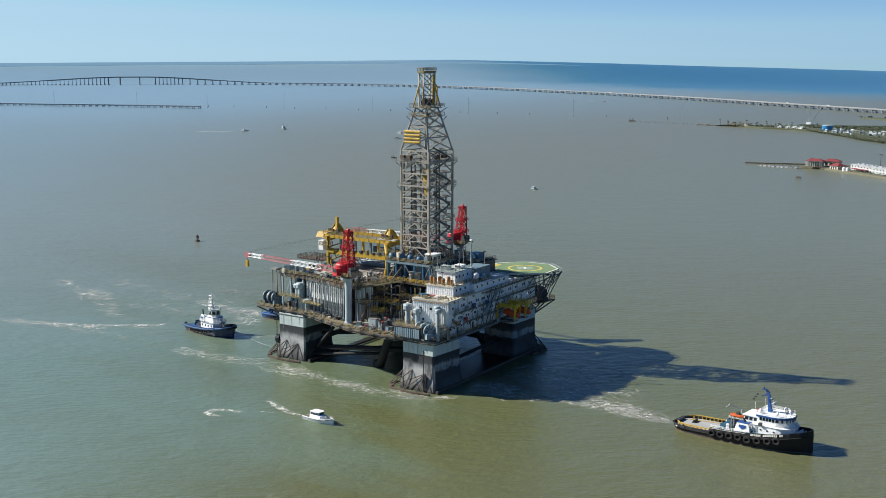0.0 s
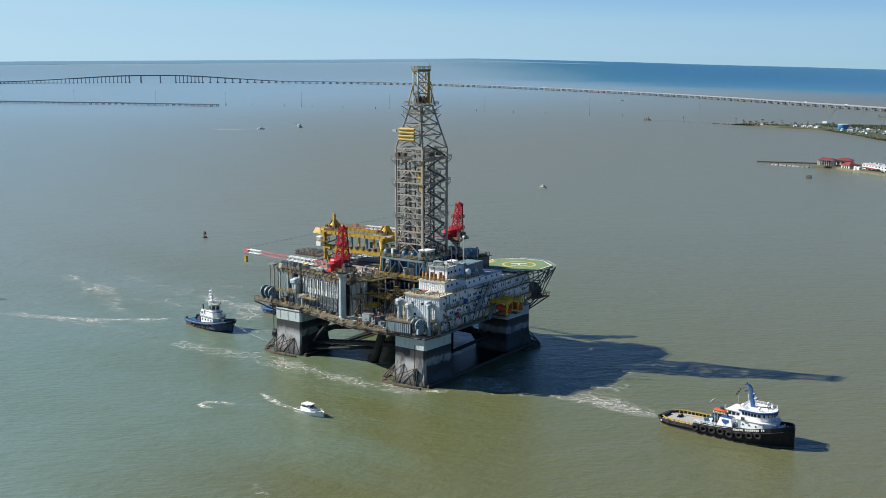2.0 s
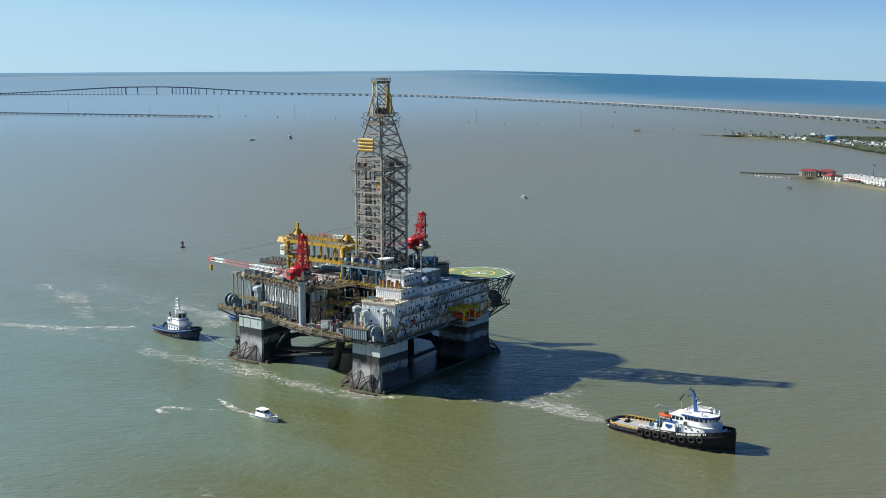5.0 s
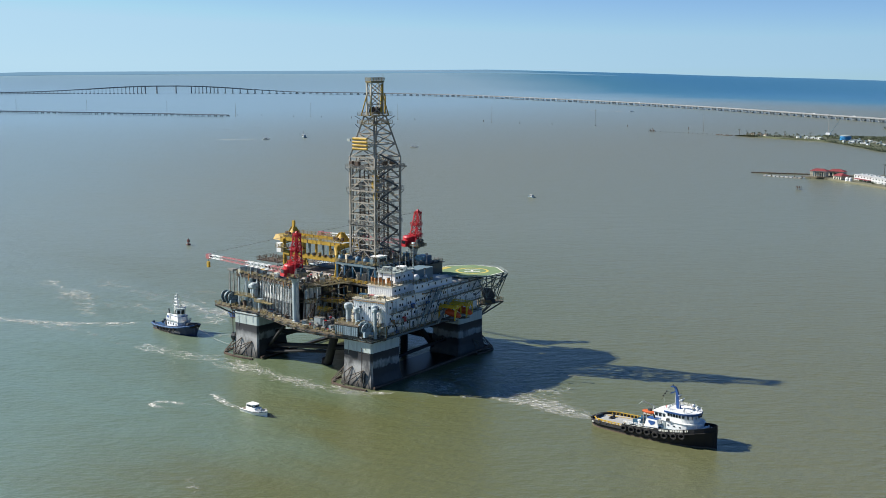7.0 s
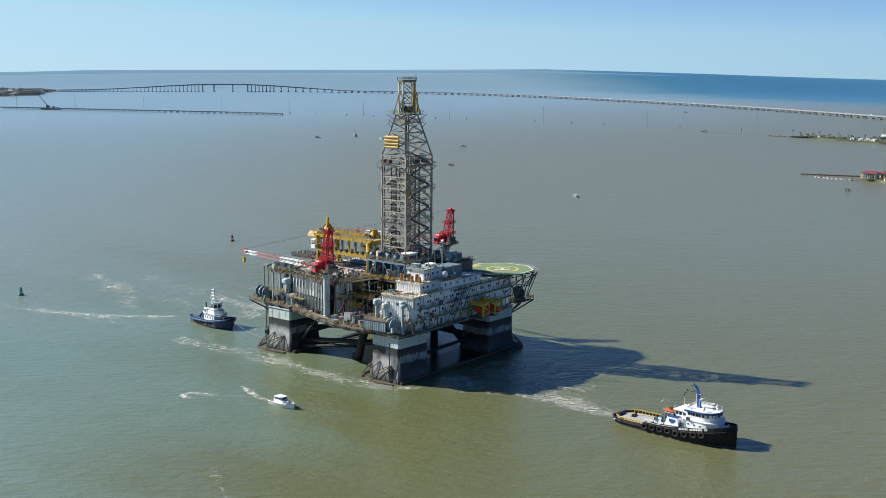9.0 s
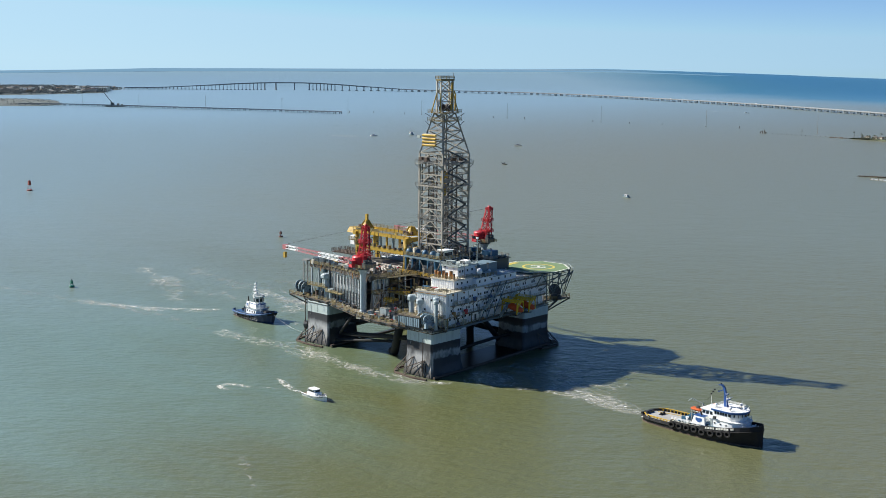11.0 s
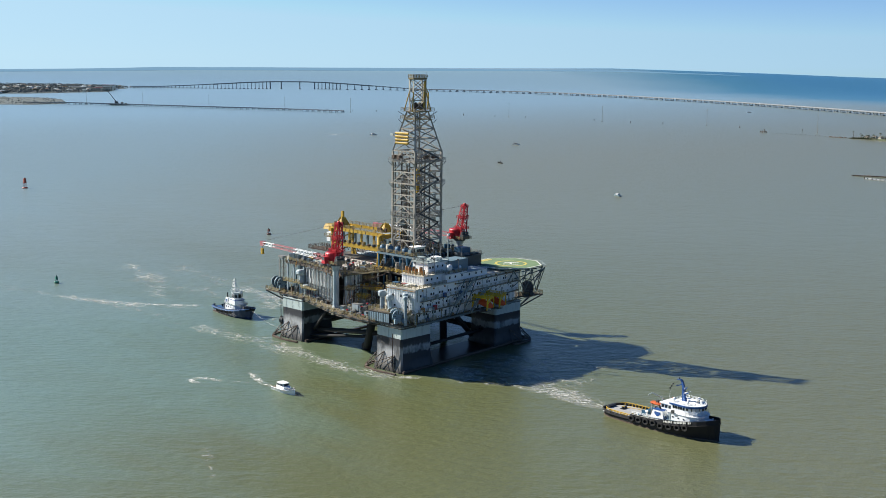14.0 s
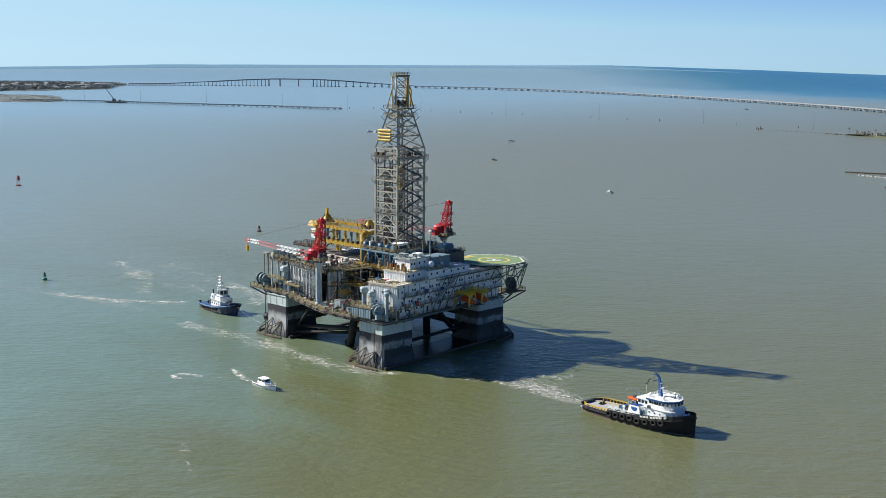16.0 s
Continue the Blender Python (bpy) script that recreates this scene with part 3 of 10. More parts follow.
# wing platforms for the corner winches
for outline in ([(-51, -26.6), (-42.9, -27.2), (-42.9, -17.5), (-51, -19.0)], [(18.2, 28), (21.4, 31), (21.2, 38.5), (17.0, 38.5)]):
    plat = part("wing_platform", Build().prism(outline, DECK_Z - 0.3, DECK_Z), DECK, hull)
    part("wing_handrail", rail(Build(), [(*p, DECK_Z) for p in outline], 1.2, 2.0, 0.06, closed=True), RAIL, plat)
    cx, cy = sum(p[0] for p in outline) / 4, sum(p[1] for p in outline) / 4
    inner = (-41.2, -22.0) if cx < 0 else (18.0, 27.5)
    for p in outline:
        part("wing_strut", Build().beam((*p, DECK_Z - 0.3), (inner[0], inner[1], 10.5), 0.35), DARKSTEEL, plat)


# ---- the accommodation block ----
STRUTBLUE = paint("dull_blue_strut_paint", (0.10, 0.15, 0.175), wear=0.4)
acc = thing("accommodation_block", (26.4, -30.2, DECK_Z), "long white rust-stained steel crew quarters with rows of small square windows", "building", turn=4.2)
LOCAL_H = 10.7
WALK = paint("buff_walkway_plate", (0.33, 0.27, 0.19), wear=0.55, rough=0.8, streak=False)
OCHREWORN = paint("rust_stained_ochre", (0.32, 0.20, 0.09), wear=0.6)
part("wall", Build().box((-11.6, 0.0, 3.3), (0, 54, LOCAL_H)), WHITE, acc)
part("lower_wall", Build().box((-11.6, 2.4, 0), (-1.5, 54, 3.3)), WHITE, acc, "white lower storey set back under the upper ones")
part("side_walkway", Build().box((-1.5, 0.3, -0.35), (0.3, 52, -0.05)), DECK, acc, "brown plated walkway along the deck edge")
part("side_girder", Build().box((0.3, 0.3, -0.6), (0.42, 52, 0.0)), STRUTBLUE, acc)
part("side_rail", rail(Build(), [(0.35, 0.3, 0.0), (0.35, 25.0, 0.0)], 1.2, 1.8, 0.036), RAIL, acc)
part("side_rail", rail(Build(), [(0.35, 45.0, 0.0), (0.35, 52.0, 0.0)], 1.2, 1.8, 0.036), RAIL, acc)
for k in range(6):
    part("overhang_post", Build().beam((-11.2 + 2.2 * k, 0.25, 0), (-11.2 + 2.2 * k, 0.25, 3.3), 0.24), PALE, acc)
part("front_rail", rail(Build(), [(-11.4, -0.3, 3.3), (0.2, -0.3, 3.3)], 1.1, 1.4, 0.04), RAIL, acc)
part("front_gallery", Build().box((-11.6, -0.5, 3.1), (0.3, 0.0, 3.3)), WALK, acc, "buff gallery along the end wall")
part("gutter", Build().box((-11.9, -0.34, LOCAL_H - 0.5), (0.2, -0.16, LOCAL_H - 0.3)), OCHREWORN, acc)
for k in range(9):
    part("rust_bracket", Build().box((0.0, 3.0 + 5.4 * k, LOCAL_H - 0.7), (0.4, 3.4 + 5.4 * k, LOCAL_H - 0.2)), OCHREWORN, acc)
for k in range(14):
    part("overhang_post", Build().beam((-0.25, 1.0 + 4.0 * k, 0), (-0.25, 1.0 + 4.0 * k, 3.3), 0.22), PALE if k % 3 else RAIL, acc)
    part("side_bracket", Build().beam((0.3, 1.4 + 3.8 * k, -0.4), (-1.6, 1.4 + 3.8 * k, -1.5), 0.16), DARKSTEEL, acc)
part("roof", Build().box((-11.9, -0.25, LOCAL_H), (0.3, 23, LOCAL_H + 0.3)), CREAM, acc, "buff rust-streaked roof plating")
part("wall", Build().box((-11.2, 6.6, LOCAL_H + 0.3), (-2.2, 22, LOCAL_H + 3.0)), WHITE, acc)
part("wall", Build().box((-7.0, 22, LOCAL_H), (-0.6, 37, LOCAL_H + 2.2)), WHITE, acc)
part("roof", Build().box((-11.8, 23, LOCAL_H), (0.2, 54.2, LOCAL_H + 0.2)), CREAM, acc)
part("wall", Build().box((-2.2, 15.4, LOCAL_H + 0.3), (-0.4, 26, LOCAL_H + 2.7)), WHITE, acc)
part("wall", Build().box((-10.6, 11.2, LOCAL_H + 3.3), (-4.4, 21, LOCAL_H + 6.4)), WHITE, acc)
part("wall", Build().box((-8.4, 21, LOCAL_H + 0.2), (-3.2, 30, LOCAL_H + 6.2)), BLUEGREY, acc, "blue-grey painted wheelhouse wall")
part("roof", Build().box((-11.5, 6.3, LOCAL_H + 3.0), (-1.9, 22.2, LOCAL_H + 3.3)), CREAM, acc)
part("roof", Build().box((-11.0, 10.8, LOCAL_H + 6.4), (-4.0, 21.2, LOCAL_H + 6.7)), PALE, acc)
part("roof", Build().box((-7.2, 22.2, LOCAL_H + 2.2), (-0.3, 37.1, LOCAL_H + 2.4)), GREY, acc)
# corrugations of the end wall
for k in range(17):
    x = -11.3 + k * 0.7
    part("wall_rib", Build().box((x, -0.14, 3.4), (x + 0.22, 0.02, LOCAL_H - 0.1)), WHITE, acc)
for k in range(13):
    x = -10.9 + k * 0.7
    part("wall_rib", Build().box((x, 6.5, LOCAL_H + 0.35), (x + 0.2, 6.62, LOCAL_H + 2.9)), WHITE, acc)

window_mesh = Build().box((-0.03, -0.33, -0.36), (0.05, 0.33, 0.36)).mesh("window", GLASS)
port_mesh = Build().box((-0.32, -0.07, -0.32), (0.32, 0.03, 0.32)).mesh("port", GLASS)


def fit_window(parent, x, y, z, mesh, turn=0.0, scale=1.0):
    w = new("window", mesh)
    w.parent = parent
    w.matrix_basis = pose(x, y, z, 0, 0, turn) @ Matrix.Scale(scale, 4)
    return w


rng = random.Random(4)
for storey, z in enumerate((2.2, 5.3, 8.6)):
    y = 2.6
    while y < 52:
        if not (storey == 0 and 26 < y < 46):
            fit_window(acc, -1.5 if storey == 0 else 0, y, z, window_mesh)
            if rng.random() < 0.75:
                fit_window(acc, -1.5 if storey == 0 else 0, y + 1.15, z, window_mesh)
        y += rng.choice((3.4, 4.2, 5.0))
for y in (24.5, 27.5, 31, 34):
    fit_window(acc, -0.6, y, LOCAL_H + 1.45, window_mesh)
for y in (17.2, 20.0, 23.4):
    fit_window(acc, -0.4, y, LOCAL_H + 1.7, window_mesh)
for y in (8.2, 10.4, 13.2):
    fit_window(acc, -2.2, y, LOCAL_H + 1.9, window_mesh)
for y in (12.2, 13.6, 16.0, 18.4):
    fit_window(acc, -4.4, y, LOCAL_H + 5.0, window_mesh)
for x, z in ((-9.0, 8.4), (-5.6, 8.4), (-2.6, 8.4), (-8.2, 5.2), (-3.0, 5.2)):
    fit_window(acc, x, -0.14, z, port_mesh)

# walkways along the side at each storey, their rails and stairs
for z, y0, y1 in ((3.55, 0.5, 54), (6.9, 2, 54), (10.2, 20, 54)):
    way = part("walkway", Build().box((0.02, y0, z - 0.12), (1.0, y1, z)), WALK, acc, "buff rust-streaked walkway along the wall")
    part("walkway_rail", rail(Build(), [(0.95, y0, z), (0.95, y1, z)], 1.1, 2.4, 0.032), RAIL, way)
    for k in range(int((y1 - y0) / 5)):
        part("walkway_bracket", Build().beam((0, y0 + 1 + 5 * k, z - 1.2), (0.9, y0 + 1 + 5 * k, z - 0.2), 0.1), DARKSTEEL, way)
for y0, z0, dz in ((17, 3.55, 3.35), (22.5, 6.9, 3.3), (25.5, 0.0, 3.55), (29.5, 3.55, 3.35)):
    st = part("stair", Build().beam((1.05, y0, z0), (1.05, y0 + 4.6, z0 + dz), 0.12, 0.35).beam((1.8, y0, z0), (1.8, y0 + 4.6, z0 + dz), 0.12, 0.35), GREY, acc, "grey steel stair between the walkways")
    for k in range(11):
        part("tread", Build().box((1.1, y0 + 0.4 * k, z0 + dz * (k + 0.5) / 11.5), (1.75, y0 + 0.4 * k + 0.3, z0 + dz * (k + 0.5) / 11.5 + 0.06)), DARKSTEEL, st)
    part("stair_rail", rail(Build(), [(1.85, y0, z0 + 0.1), (1.85, y0 + 4.6, z0 + dz + 0.1)], 1.0, 1.5, 0.04), GREY, st)
# long raking stanchions from the deck to the helideck level
for y in (18.5, 21.5, 25.0):
    part("raking_stay", Build().beam((2.2, y - 4.0, 1.0), (0.9, y + 5.0, LOCAL_H + 0.6), 0.2), STRUTBLUE, acc)
part("roof_rail", rail(Build(), [(-11.7, 0, LOCAL_H + 0.3), (0.1, 0, LOCAL_H + 0.3), (0.1, 15, LOCAL_H + 0.3)], 1.0, 1.8, 0.05), RAIL, acc)
part("roof_rail", rail(Build(), [(-11.3, 6.5, LOCAL_H + 3.3), (-2.1, 6.5, LOCAL_H + 3.3), (-2.1, 15.4, LOCAL_H + 3.3), (-0.5, 15.4, LOCAL_H + 2.7), (-0.5, 26, LOCAL_H + 2.7)], 1.0, 1.6, 0.05), RAIL, acc)
part("roof_rail", rail(Build(), [(-10.8, 11.0, LOCAL_H + 6.7), (-4.2, 11.0, LOCAL_H + 6.7), (-4.2, 21, LOCAL_H + 6.7)], 1.0, 1.6, 0.05), PALE, acc)
for x, z in ((-9.6, 0.0), (-1.4, 0.0)):
    part("door", Build().box((x - 0.5, 2.3, z + 0.2), (x + 0.5, 2.45, z + 2.2)), DARKSTEEL, acc)
# end-wall stair from the deck
st = part("stair", Build().beam((-4.6, -1.0, 0.1), (-0.2, -1.0, 3.5), 0.12, 0.3).beam((-4.6, -1.9, 0.1), (-0.2, -1.9, 3.5), 0.12, 0.3), CREAM, acc)
part("stair_rail", rail(Build(), [(-4.6, -1.95, 0.2), (-0.2, -1.95, 3.6)], 1.0, 1.2, 0.05), RAIL, st)


# ---- roof equipment of the quarters: each stands by itself ----
def from_acc(x, y, z):
    return acc.matrix_world @ Vector((x, y, z))


acc.matrix_world = pose(26.4, -30.2, DECK_Z, 0, 0, 4.2)


def gas_drum(p, h, r, mat=None):
    d = thing("storage_drum", p, "rust-orange upright storage drum on the quarters roof", "drum", "roof drums")
    part("drum_body", Build().lathe((0, 0, 0), ((r, 0), (r * 1.04, 0.1), (r, 0.2), (r, h * 0.5), (r * 1.04, h * 0.52), (r, h * 0.55), (r, h - 0.1), (r * 0.9, h)), 14), mat or OCHRE, d)
    part("lid", Build().lathe((0, 0, h), ((r * 0.8, 0), (r * 0.75, 0.12), (0.2, 0.16)), 14), DARKSTEEL, d)
    return d


OCHRE = paint("ochre_rust_paint", (0.42, 0.19, 0.05), wear=0.4)
for x, y, h in ((-10.4, 8.0, 2.1), (-9.0, 7.7, 1.9), (-7.7, 8.3, 2.1), (-6.3, 7.8, 1.7), (-5.0, 8.6, 2.2), (-3.6, 8.0, 1.5)):
    gas_drum(from_acc(x, y, LOCAL_H + 3.3), h, 0.55)

dome = thing("satellite_dome", from_acc(-1.4, 18.2, LOCAL_H + 2.7), "white satellite dome on a short grey pedestal", "antenna")
part("pedestal", Build().lathe((0, 0, 0), ((0.35, 0), (0.3, 1.2)), 10), GREY, dome)
part("radome", Build().lathe((0, 0, 1.1), ((0.45, 0), (0.85, 0.35), (1.0, 0.85), (0.9, 1.35), (0.55, 1.75), (0.1, 1.9)), 16), WHITE, dome, smooth=True)
dome2 = copy_thing(dome, Matrix.Translation(from_acc(-2.6, 25.0, LOCAL_H + 2.8)) @ Matrix.Scale(0.55, 4))

mast = thing("radio_mast", from_acc(-5.6, 22.6, LOCAL_H + 3.0), "pale steel radio mast with a short yard on the quarters roof", "mast")
part("pole", Build().tube((0, 0, 0), (0, 0, 11.2), 0.22, 8, 0.13), PALE, mast)
part("yard", Build().beam((-1.2, 0, 10.6), (1.2, 0, 10.6), 0.14).beam((0, -0.9, 9.4), (0, 0.9, 9.4), 0.12), PALE, mast)
part("lamp_head", Build().box((-0.35, -0.35, 11.1), (0.35, 0.35, 11.6)), WHITE, mast)

for (x, y, z), size, mat, lab in (((-8.5, 13, LOCAL_H + 6.7), (2.6, 1.8, 1.3), PALE, "pale grey ventilation unit on the quarters roof"), ((-6.4, 17.5, LOCAL_H + 6.7), (2.4, 2.6, 1.1), WHITE, "white ventilation unit on the quarters roof"),
                                  ((-9.6, 2.2, LOCAL_H + 0.3), (2.2, 1.4, 1.0), BLUE, "blue tarpaulined pallet on the buff roof"), ((-6.6, 2.6, LOCAL_H + 0.3), (1.3, 1.2, 0.9), PINK, "faded red pallet load on the buff roof"),
                                  ((-4.0, 4.0, LOCAL_H + 0.3), (1.8, 1.2, 0.7), CREAM, "buff deck locker on the quarters roof"), ((-1.8, 22.5, LOCAL_H + 2.7), (1.6, 3.0, 1.2), GREY, "grey air handling unit on the quarters roof")):
    u = thing("roof_unit", from_acc(x, y, z), lab, "ventilation unit", turn=4.2)
    part("casing", Build().box((-size[0] / 2, -size[1] / 2, 0.1), (size[0] / 2, size[1] / 2, size[2])), mat, u)
    part("skid", Build().box((-size[0] / 2 - 0.1, -size[1] / 2 - 0.1, 0), (size[0] / 2 + 0.1, size[1] / 2 + 0.1, 0.12)), DARKSTEEL, u)
    part("louvre", Build().box((-size[0] / 2 + 0.2, -size[1] / 2 - 0.05, 0.3), (size[0] / 2 - 0.2, -size[1] / 2 + 0.02, size[2] - 0.2)), DARKSTEEL, u)


# ---- helideck ----
HELI = Vector((16.5, 24.9, 26.9))
heli = thing("helideck", (HELI.x, HELI.y, 0), "octagonal green helideck with a yellow ring and a white letter H", "helideck", turn=4.2)
R8 = 12.1
octo = [(R8 * math.cos(radians(22.5 + 45 * i)), R8 * math.sin(radians(22.5 + 45 * i))) for i in range(8)]
part("deck_panel", Build().prism(octo, HELI.z - 0.35, HELI.z), GREENDECK, heli)


def flat_ring(b, r0, r1, z0, z1, n=48):
    for i in range(n):
        a0, a1 = 2 * math.pi * i / n, 2 * math.pi * (i + 1) / n
        b.prism([(r0 * math.cos(a0), r0 * math.sin(a0)), (r1 * math.cos(a0), r1 * math.sin(a0)), (r1 * math.cos(a1), r1 * math.sin(a1)), (r0 * math.cos(a1), r0 * math.sin(a1))], z0, z1)
    return b


part("aiming_circle", flat_ring(Build(), 4.8, 5.6, HELI.z + 0.004, HELI.z + 0.02).moved(Matrix.Translation((1.1, 0.3, 0))), LINEYELLOW, heli)
h = Build()
h.box((-1.5, -1.9, HELI.z + 0.004), (-0.9, 1.9, HELI.z + 0.02)).box((0.9, -1.9, HELI.z + 0.004), (1.5, 1.9, HELI.z + 0.02)).box((-0.9, -0.3, HELI.z + 0.004), (0.9, 0.3, HELI.z + 0.02))
part("landing_letter", h.moved(Matrix.Translation((1.1, 0.3, 0)) @ Matrix.Rotation(radians(-58), 4, "Z") @ Matrix.Diagonal((1.35, 1.35, 1.0, 1.0))), LINEWHITE, heli, "white painted letter H")
e = Build()
for i in range(8):
    p, q = Vector(octo[i]) * 0.965, Vector(octo[(i + 1) % 8]) * 0.965
    e.beam((p.x, p.y, HELI.z + 0.012), (q.x, q.y, HELI.z + 0.012), 0.45, 0.02)
part("edge_line", e, LINEWHITE, heli)
part("name_bar", Build().box((-10.4, -3.2, HELI.z + 0.004), (-8.2, 2.2, HELI.z + 0.02)), LINEYELLOW, heli, "worn yellow painted block on the green deck")
for i in range(8):
    p, q = Vector(octo[i]), Vector(octo[(i + 1) % 8])
    net = Build()
    po, qo = p * 1.1, q * 1.1
    net.beam((po.x, po.y, HELI.z + 0.1), (qo.x, qo.y, HELI.z + 0.1), 0.1)
    for k in range(9):
        a, c = p.lerp(q, k / 8), po.lerp(qo, k / 8)
        net.beam((a.x, a.y, HELI.z - 0.3), (c.x, c.y, HELI.z + 0.1), 0.08)
    for f in (0.35, 0.7):
        a, c = p.lerp(po, f), q.lerp(qo, f)
        net.beam((a.x, a.y, HELI.z - 0.3 + 0.4 * f), (c.x, c.y, HELI.z - 0.3 + 0.4 * f), 0.05)
    part("safety_net", net, PALE, heli)
# girders below and the raking space frame
for k in range(7):
    y = -10.5 + k * 3.5
    w = math.sqrt(max(0, 12.2 ** 2 - y * y))
    part("deck_girder", Build().beam((-w, y, HELI.z - 0.52), (w, y, HELI.z - 0.52), 0.3, 0.34), DARKSTEEL, heli)
for p, q in (((9, -9, 27), (5.5, -8, 21)), ((9, -9, 27), (5.5, 2, 19)), ((12, -2, 27), (5.0, -6, 19)), ((12, -2, 27), (4.5, 4, 17)), ((12, 5, 27), (4.5, 3, 18)), ((12, 5, 27), (4.0, 12, 16)),
             ((7.5, 10.5, 27), (3.5, 9, 16)), ((7.5, 10.5, 27), (2.5, 14, 16)), ((1, 12, 27), (3.0, 13, 16)), ((1, 12, 27), (-3.0, 12, 16)), ((12, -2, 27), (9, -9, 25.6)), ((12, 5, 25.8), (4.5, -6, 22)),
             ((12, 5, 27), (9.0, 4, 21.5)), ((9.0, 4, 21.5), (4.0, 4, 21.5)), ((9.0, 4, 21.5), (6.5, 10, 21.0)), ((6.5, 10, 21.0), (2.5, 13, 21.0)), ((7.5, 10.5, 27), (6.5, 10, 21.0)),
             ((4.2, 1, 15.2), (4.2, 1, 27.5)), ((3.6, 9, 15.2), (3.6, 9, 27.5)), ((-2, 12, 15.2), (-2, 12, 27.5)), ((3.9, 5, 15.2), (3.9, 5, 27.5))):
    p, q = (*p[:2], min(p[2], 26.3)), (*q[:2], min(q[2], 26.3))
    part("support_strut", Build().tube(p, q, 0.15, 6), STRUTBLUE, heli)


# ---- corner winches, cowls and modules on the main deck ----
def winch(at, turn, mat, label):
    w = thing("mooring_winch", at, label, "winch", "corner winches", turn=turn)
    part("bed", Build().box((-2.6, -2.0, 0), (2.6, 2.0, 0.4)), DARKSTEEL, w)
    for x in (-1.2, 1.3):
        d = Build()
        d.tube((x - 1.0, 0, 2.6), (x + 1.0, 0, 2.6), 1.3, 18)
        drum = part("drum", d, RUSTY, w)
        for s in (-1.05, 1.05):
            part("flange", Build().tube((x + s - 0.14, 0, 2.6), (x + s + 0.14, 0, 2.6), 1.95, 22), mat, drum)
            ringb = Build()
            for a in range(8):
                ringb.beam((x + s * 1.2, 0.5 * math.cos(a * 0.785), 2.6 + 0.5 * math.sin(a * 0.785)), (x + s * 1.2, 1.8 * math.cos(a * 0.785), 2.6 + 1.8 * math.sin(a * 0.785)), 0.16)
            part("spoke_ring", ringb, DARKSTEEL, drum)
    for x in (-2.5, 0.05, 2.6):
        part("bearing_frame", Build().prism([(x - 0.15, -1.3), (x + 0.15, -1.3), (x + 0.15, 1.3), (x - 0.15, 1.3)], 0.4, 2.9, 0.55), mat, w)
    part("motor", Build().tube((2.7, 1.2, 1.2), (4.2, 1.2, 1.2), 0.7, 12), mat, w)
    part("gear_case", Build().box((2.65, -1.6, 0.4), (3.5, 0.4, 2.0)), mat, w)
    return w


WINCHBLUE = paint("pale_blue_winch_paint", (0.26, 0.36, 0.42), wear=0.3)
winch((19.9, -32.4, DECK_Z), -20, WINCHBLUE, "pale blue double-drum mooring winch on the deck corner")
winch((-47.4, -23.4, DECK_Z), -12, BLUEGREY, "dark blue-grey double-drum mooring winch on a wing platform")
winch((18.6, 33.4, DECK_Z), -48, DARKSTEEL, "dark mooring winch under the helideck struts")


def cowl(at, h, r, head, label="pale blue-grey ventilation stack with a wide round cap"):
    c = thing("vent_stack", at, label, "vent stack", "vent stacks")
    r *= 0.78
    part("trunk", Build().lathe((0, 0, 0), ((r * 1.2, 0), (r * 1.2, 0.3), (r, 0.35), (r, h)), 14), PALEBLUE, c, smooth=False)
    part("cap", Build().lathe((0, 0, h - head * 0.55), ((r * 1.02, 0), (r * 1.75, head * 0.25), (r * 1.8, head * 0.8), (r * 1.5, head), (0.2, head * 1.08)), 14), PALEBLUE, c)
    part("hoop", Build().lathe((0, 0, h * 0.5), ((r * 1.08, 0), (r * 1.08, 0.15)), 14), STEEL, c)
    return c


PALEBLUE = paint("pale_blue_grey_paint", (0.36, 0.435, 0.46), wear=0.3)
for x, y, h, r, hd in ((13.2, -31.4, 8.2, 1.0, 2.0), (16.6, -31.4, 7.4, 0.85, 1.8), (23.6, -31.6, 9.0, 0.7, 1.4), (24.6, -32.6, 8.4, 0.6, 1.2), (-34.0, -24.6, 8.0, 1.05, 2.0), (-36.4, -23.4, 7.4, 0.9, 1.6), (-30.6, -25.6, 3.6, 0.8, 1.2)):
    cowl((x, y, DECK_Z), h, r, hd)

mod = thing("louvred_module", (11.2, -35.5, DECK_Z), "blue-grey louvred equipment module at the deck edge", "equipment module", turn=5)
part("casing", Build().box((0, 0, 0), (8.6, 3.6, 3.2)), DARKSTEEL, mod)
for k in range(12):
    part("louvre_panel", Build().box((0.15 + k * 0.71, -0.12, 0.3), (0.62 + k * 0.71, 0.02, 2.9)), WINCHBLUE if k % 4 else BLUEGREY, mod)
part("roof_plate", Build().box((-0.15, -0.15, 3.2), (8.75, 3.75, 3.4)), DECK, mod)
part("roof_rail", rail(Build(), [(0, 0, 3.4), (8.6, 0, 3.4), (8.6, 3.6, 3.4), (0, 3.6, 3.4)], 1.1, 1.6, 0.05, True), RAIL, mod)


# ---- lifeboats in their davits ----
BOATRED = paint("weathered_orange_red_paint", (0.72, 0.10, 0.02), wear=0.2)


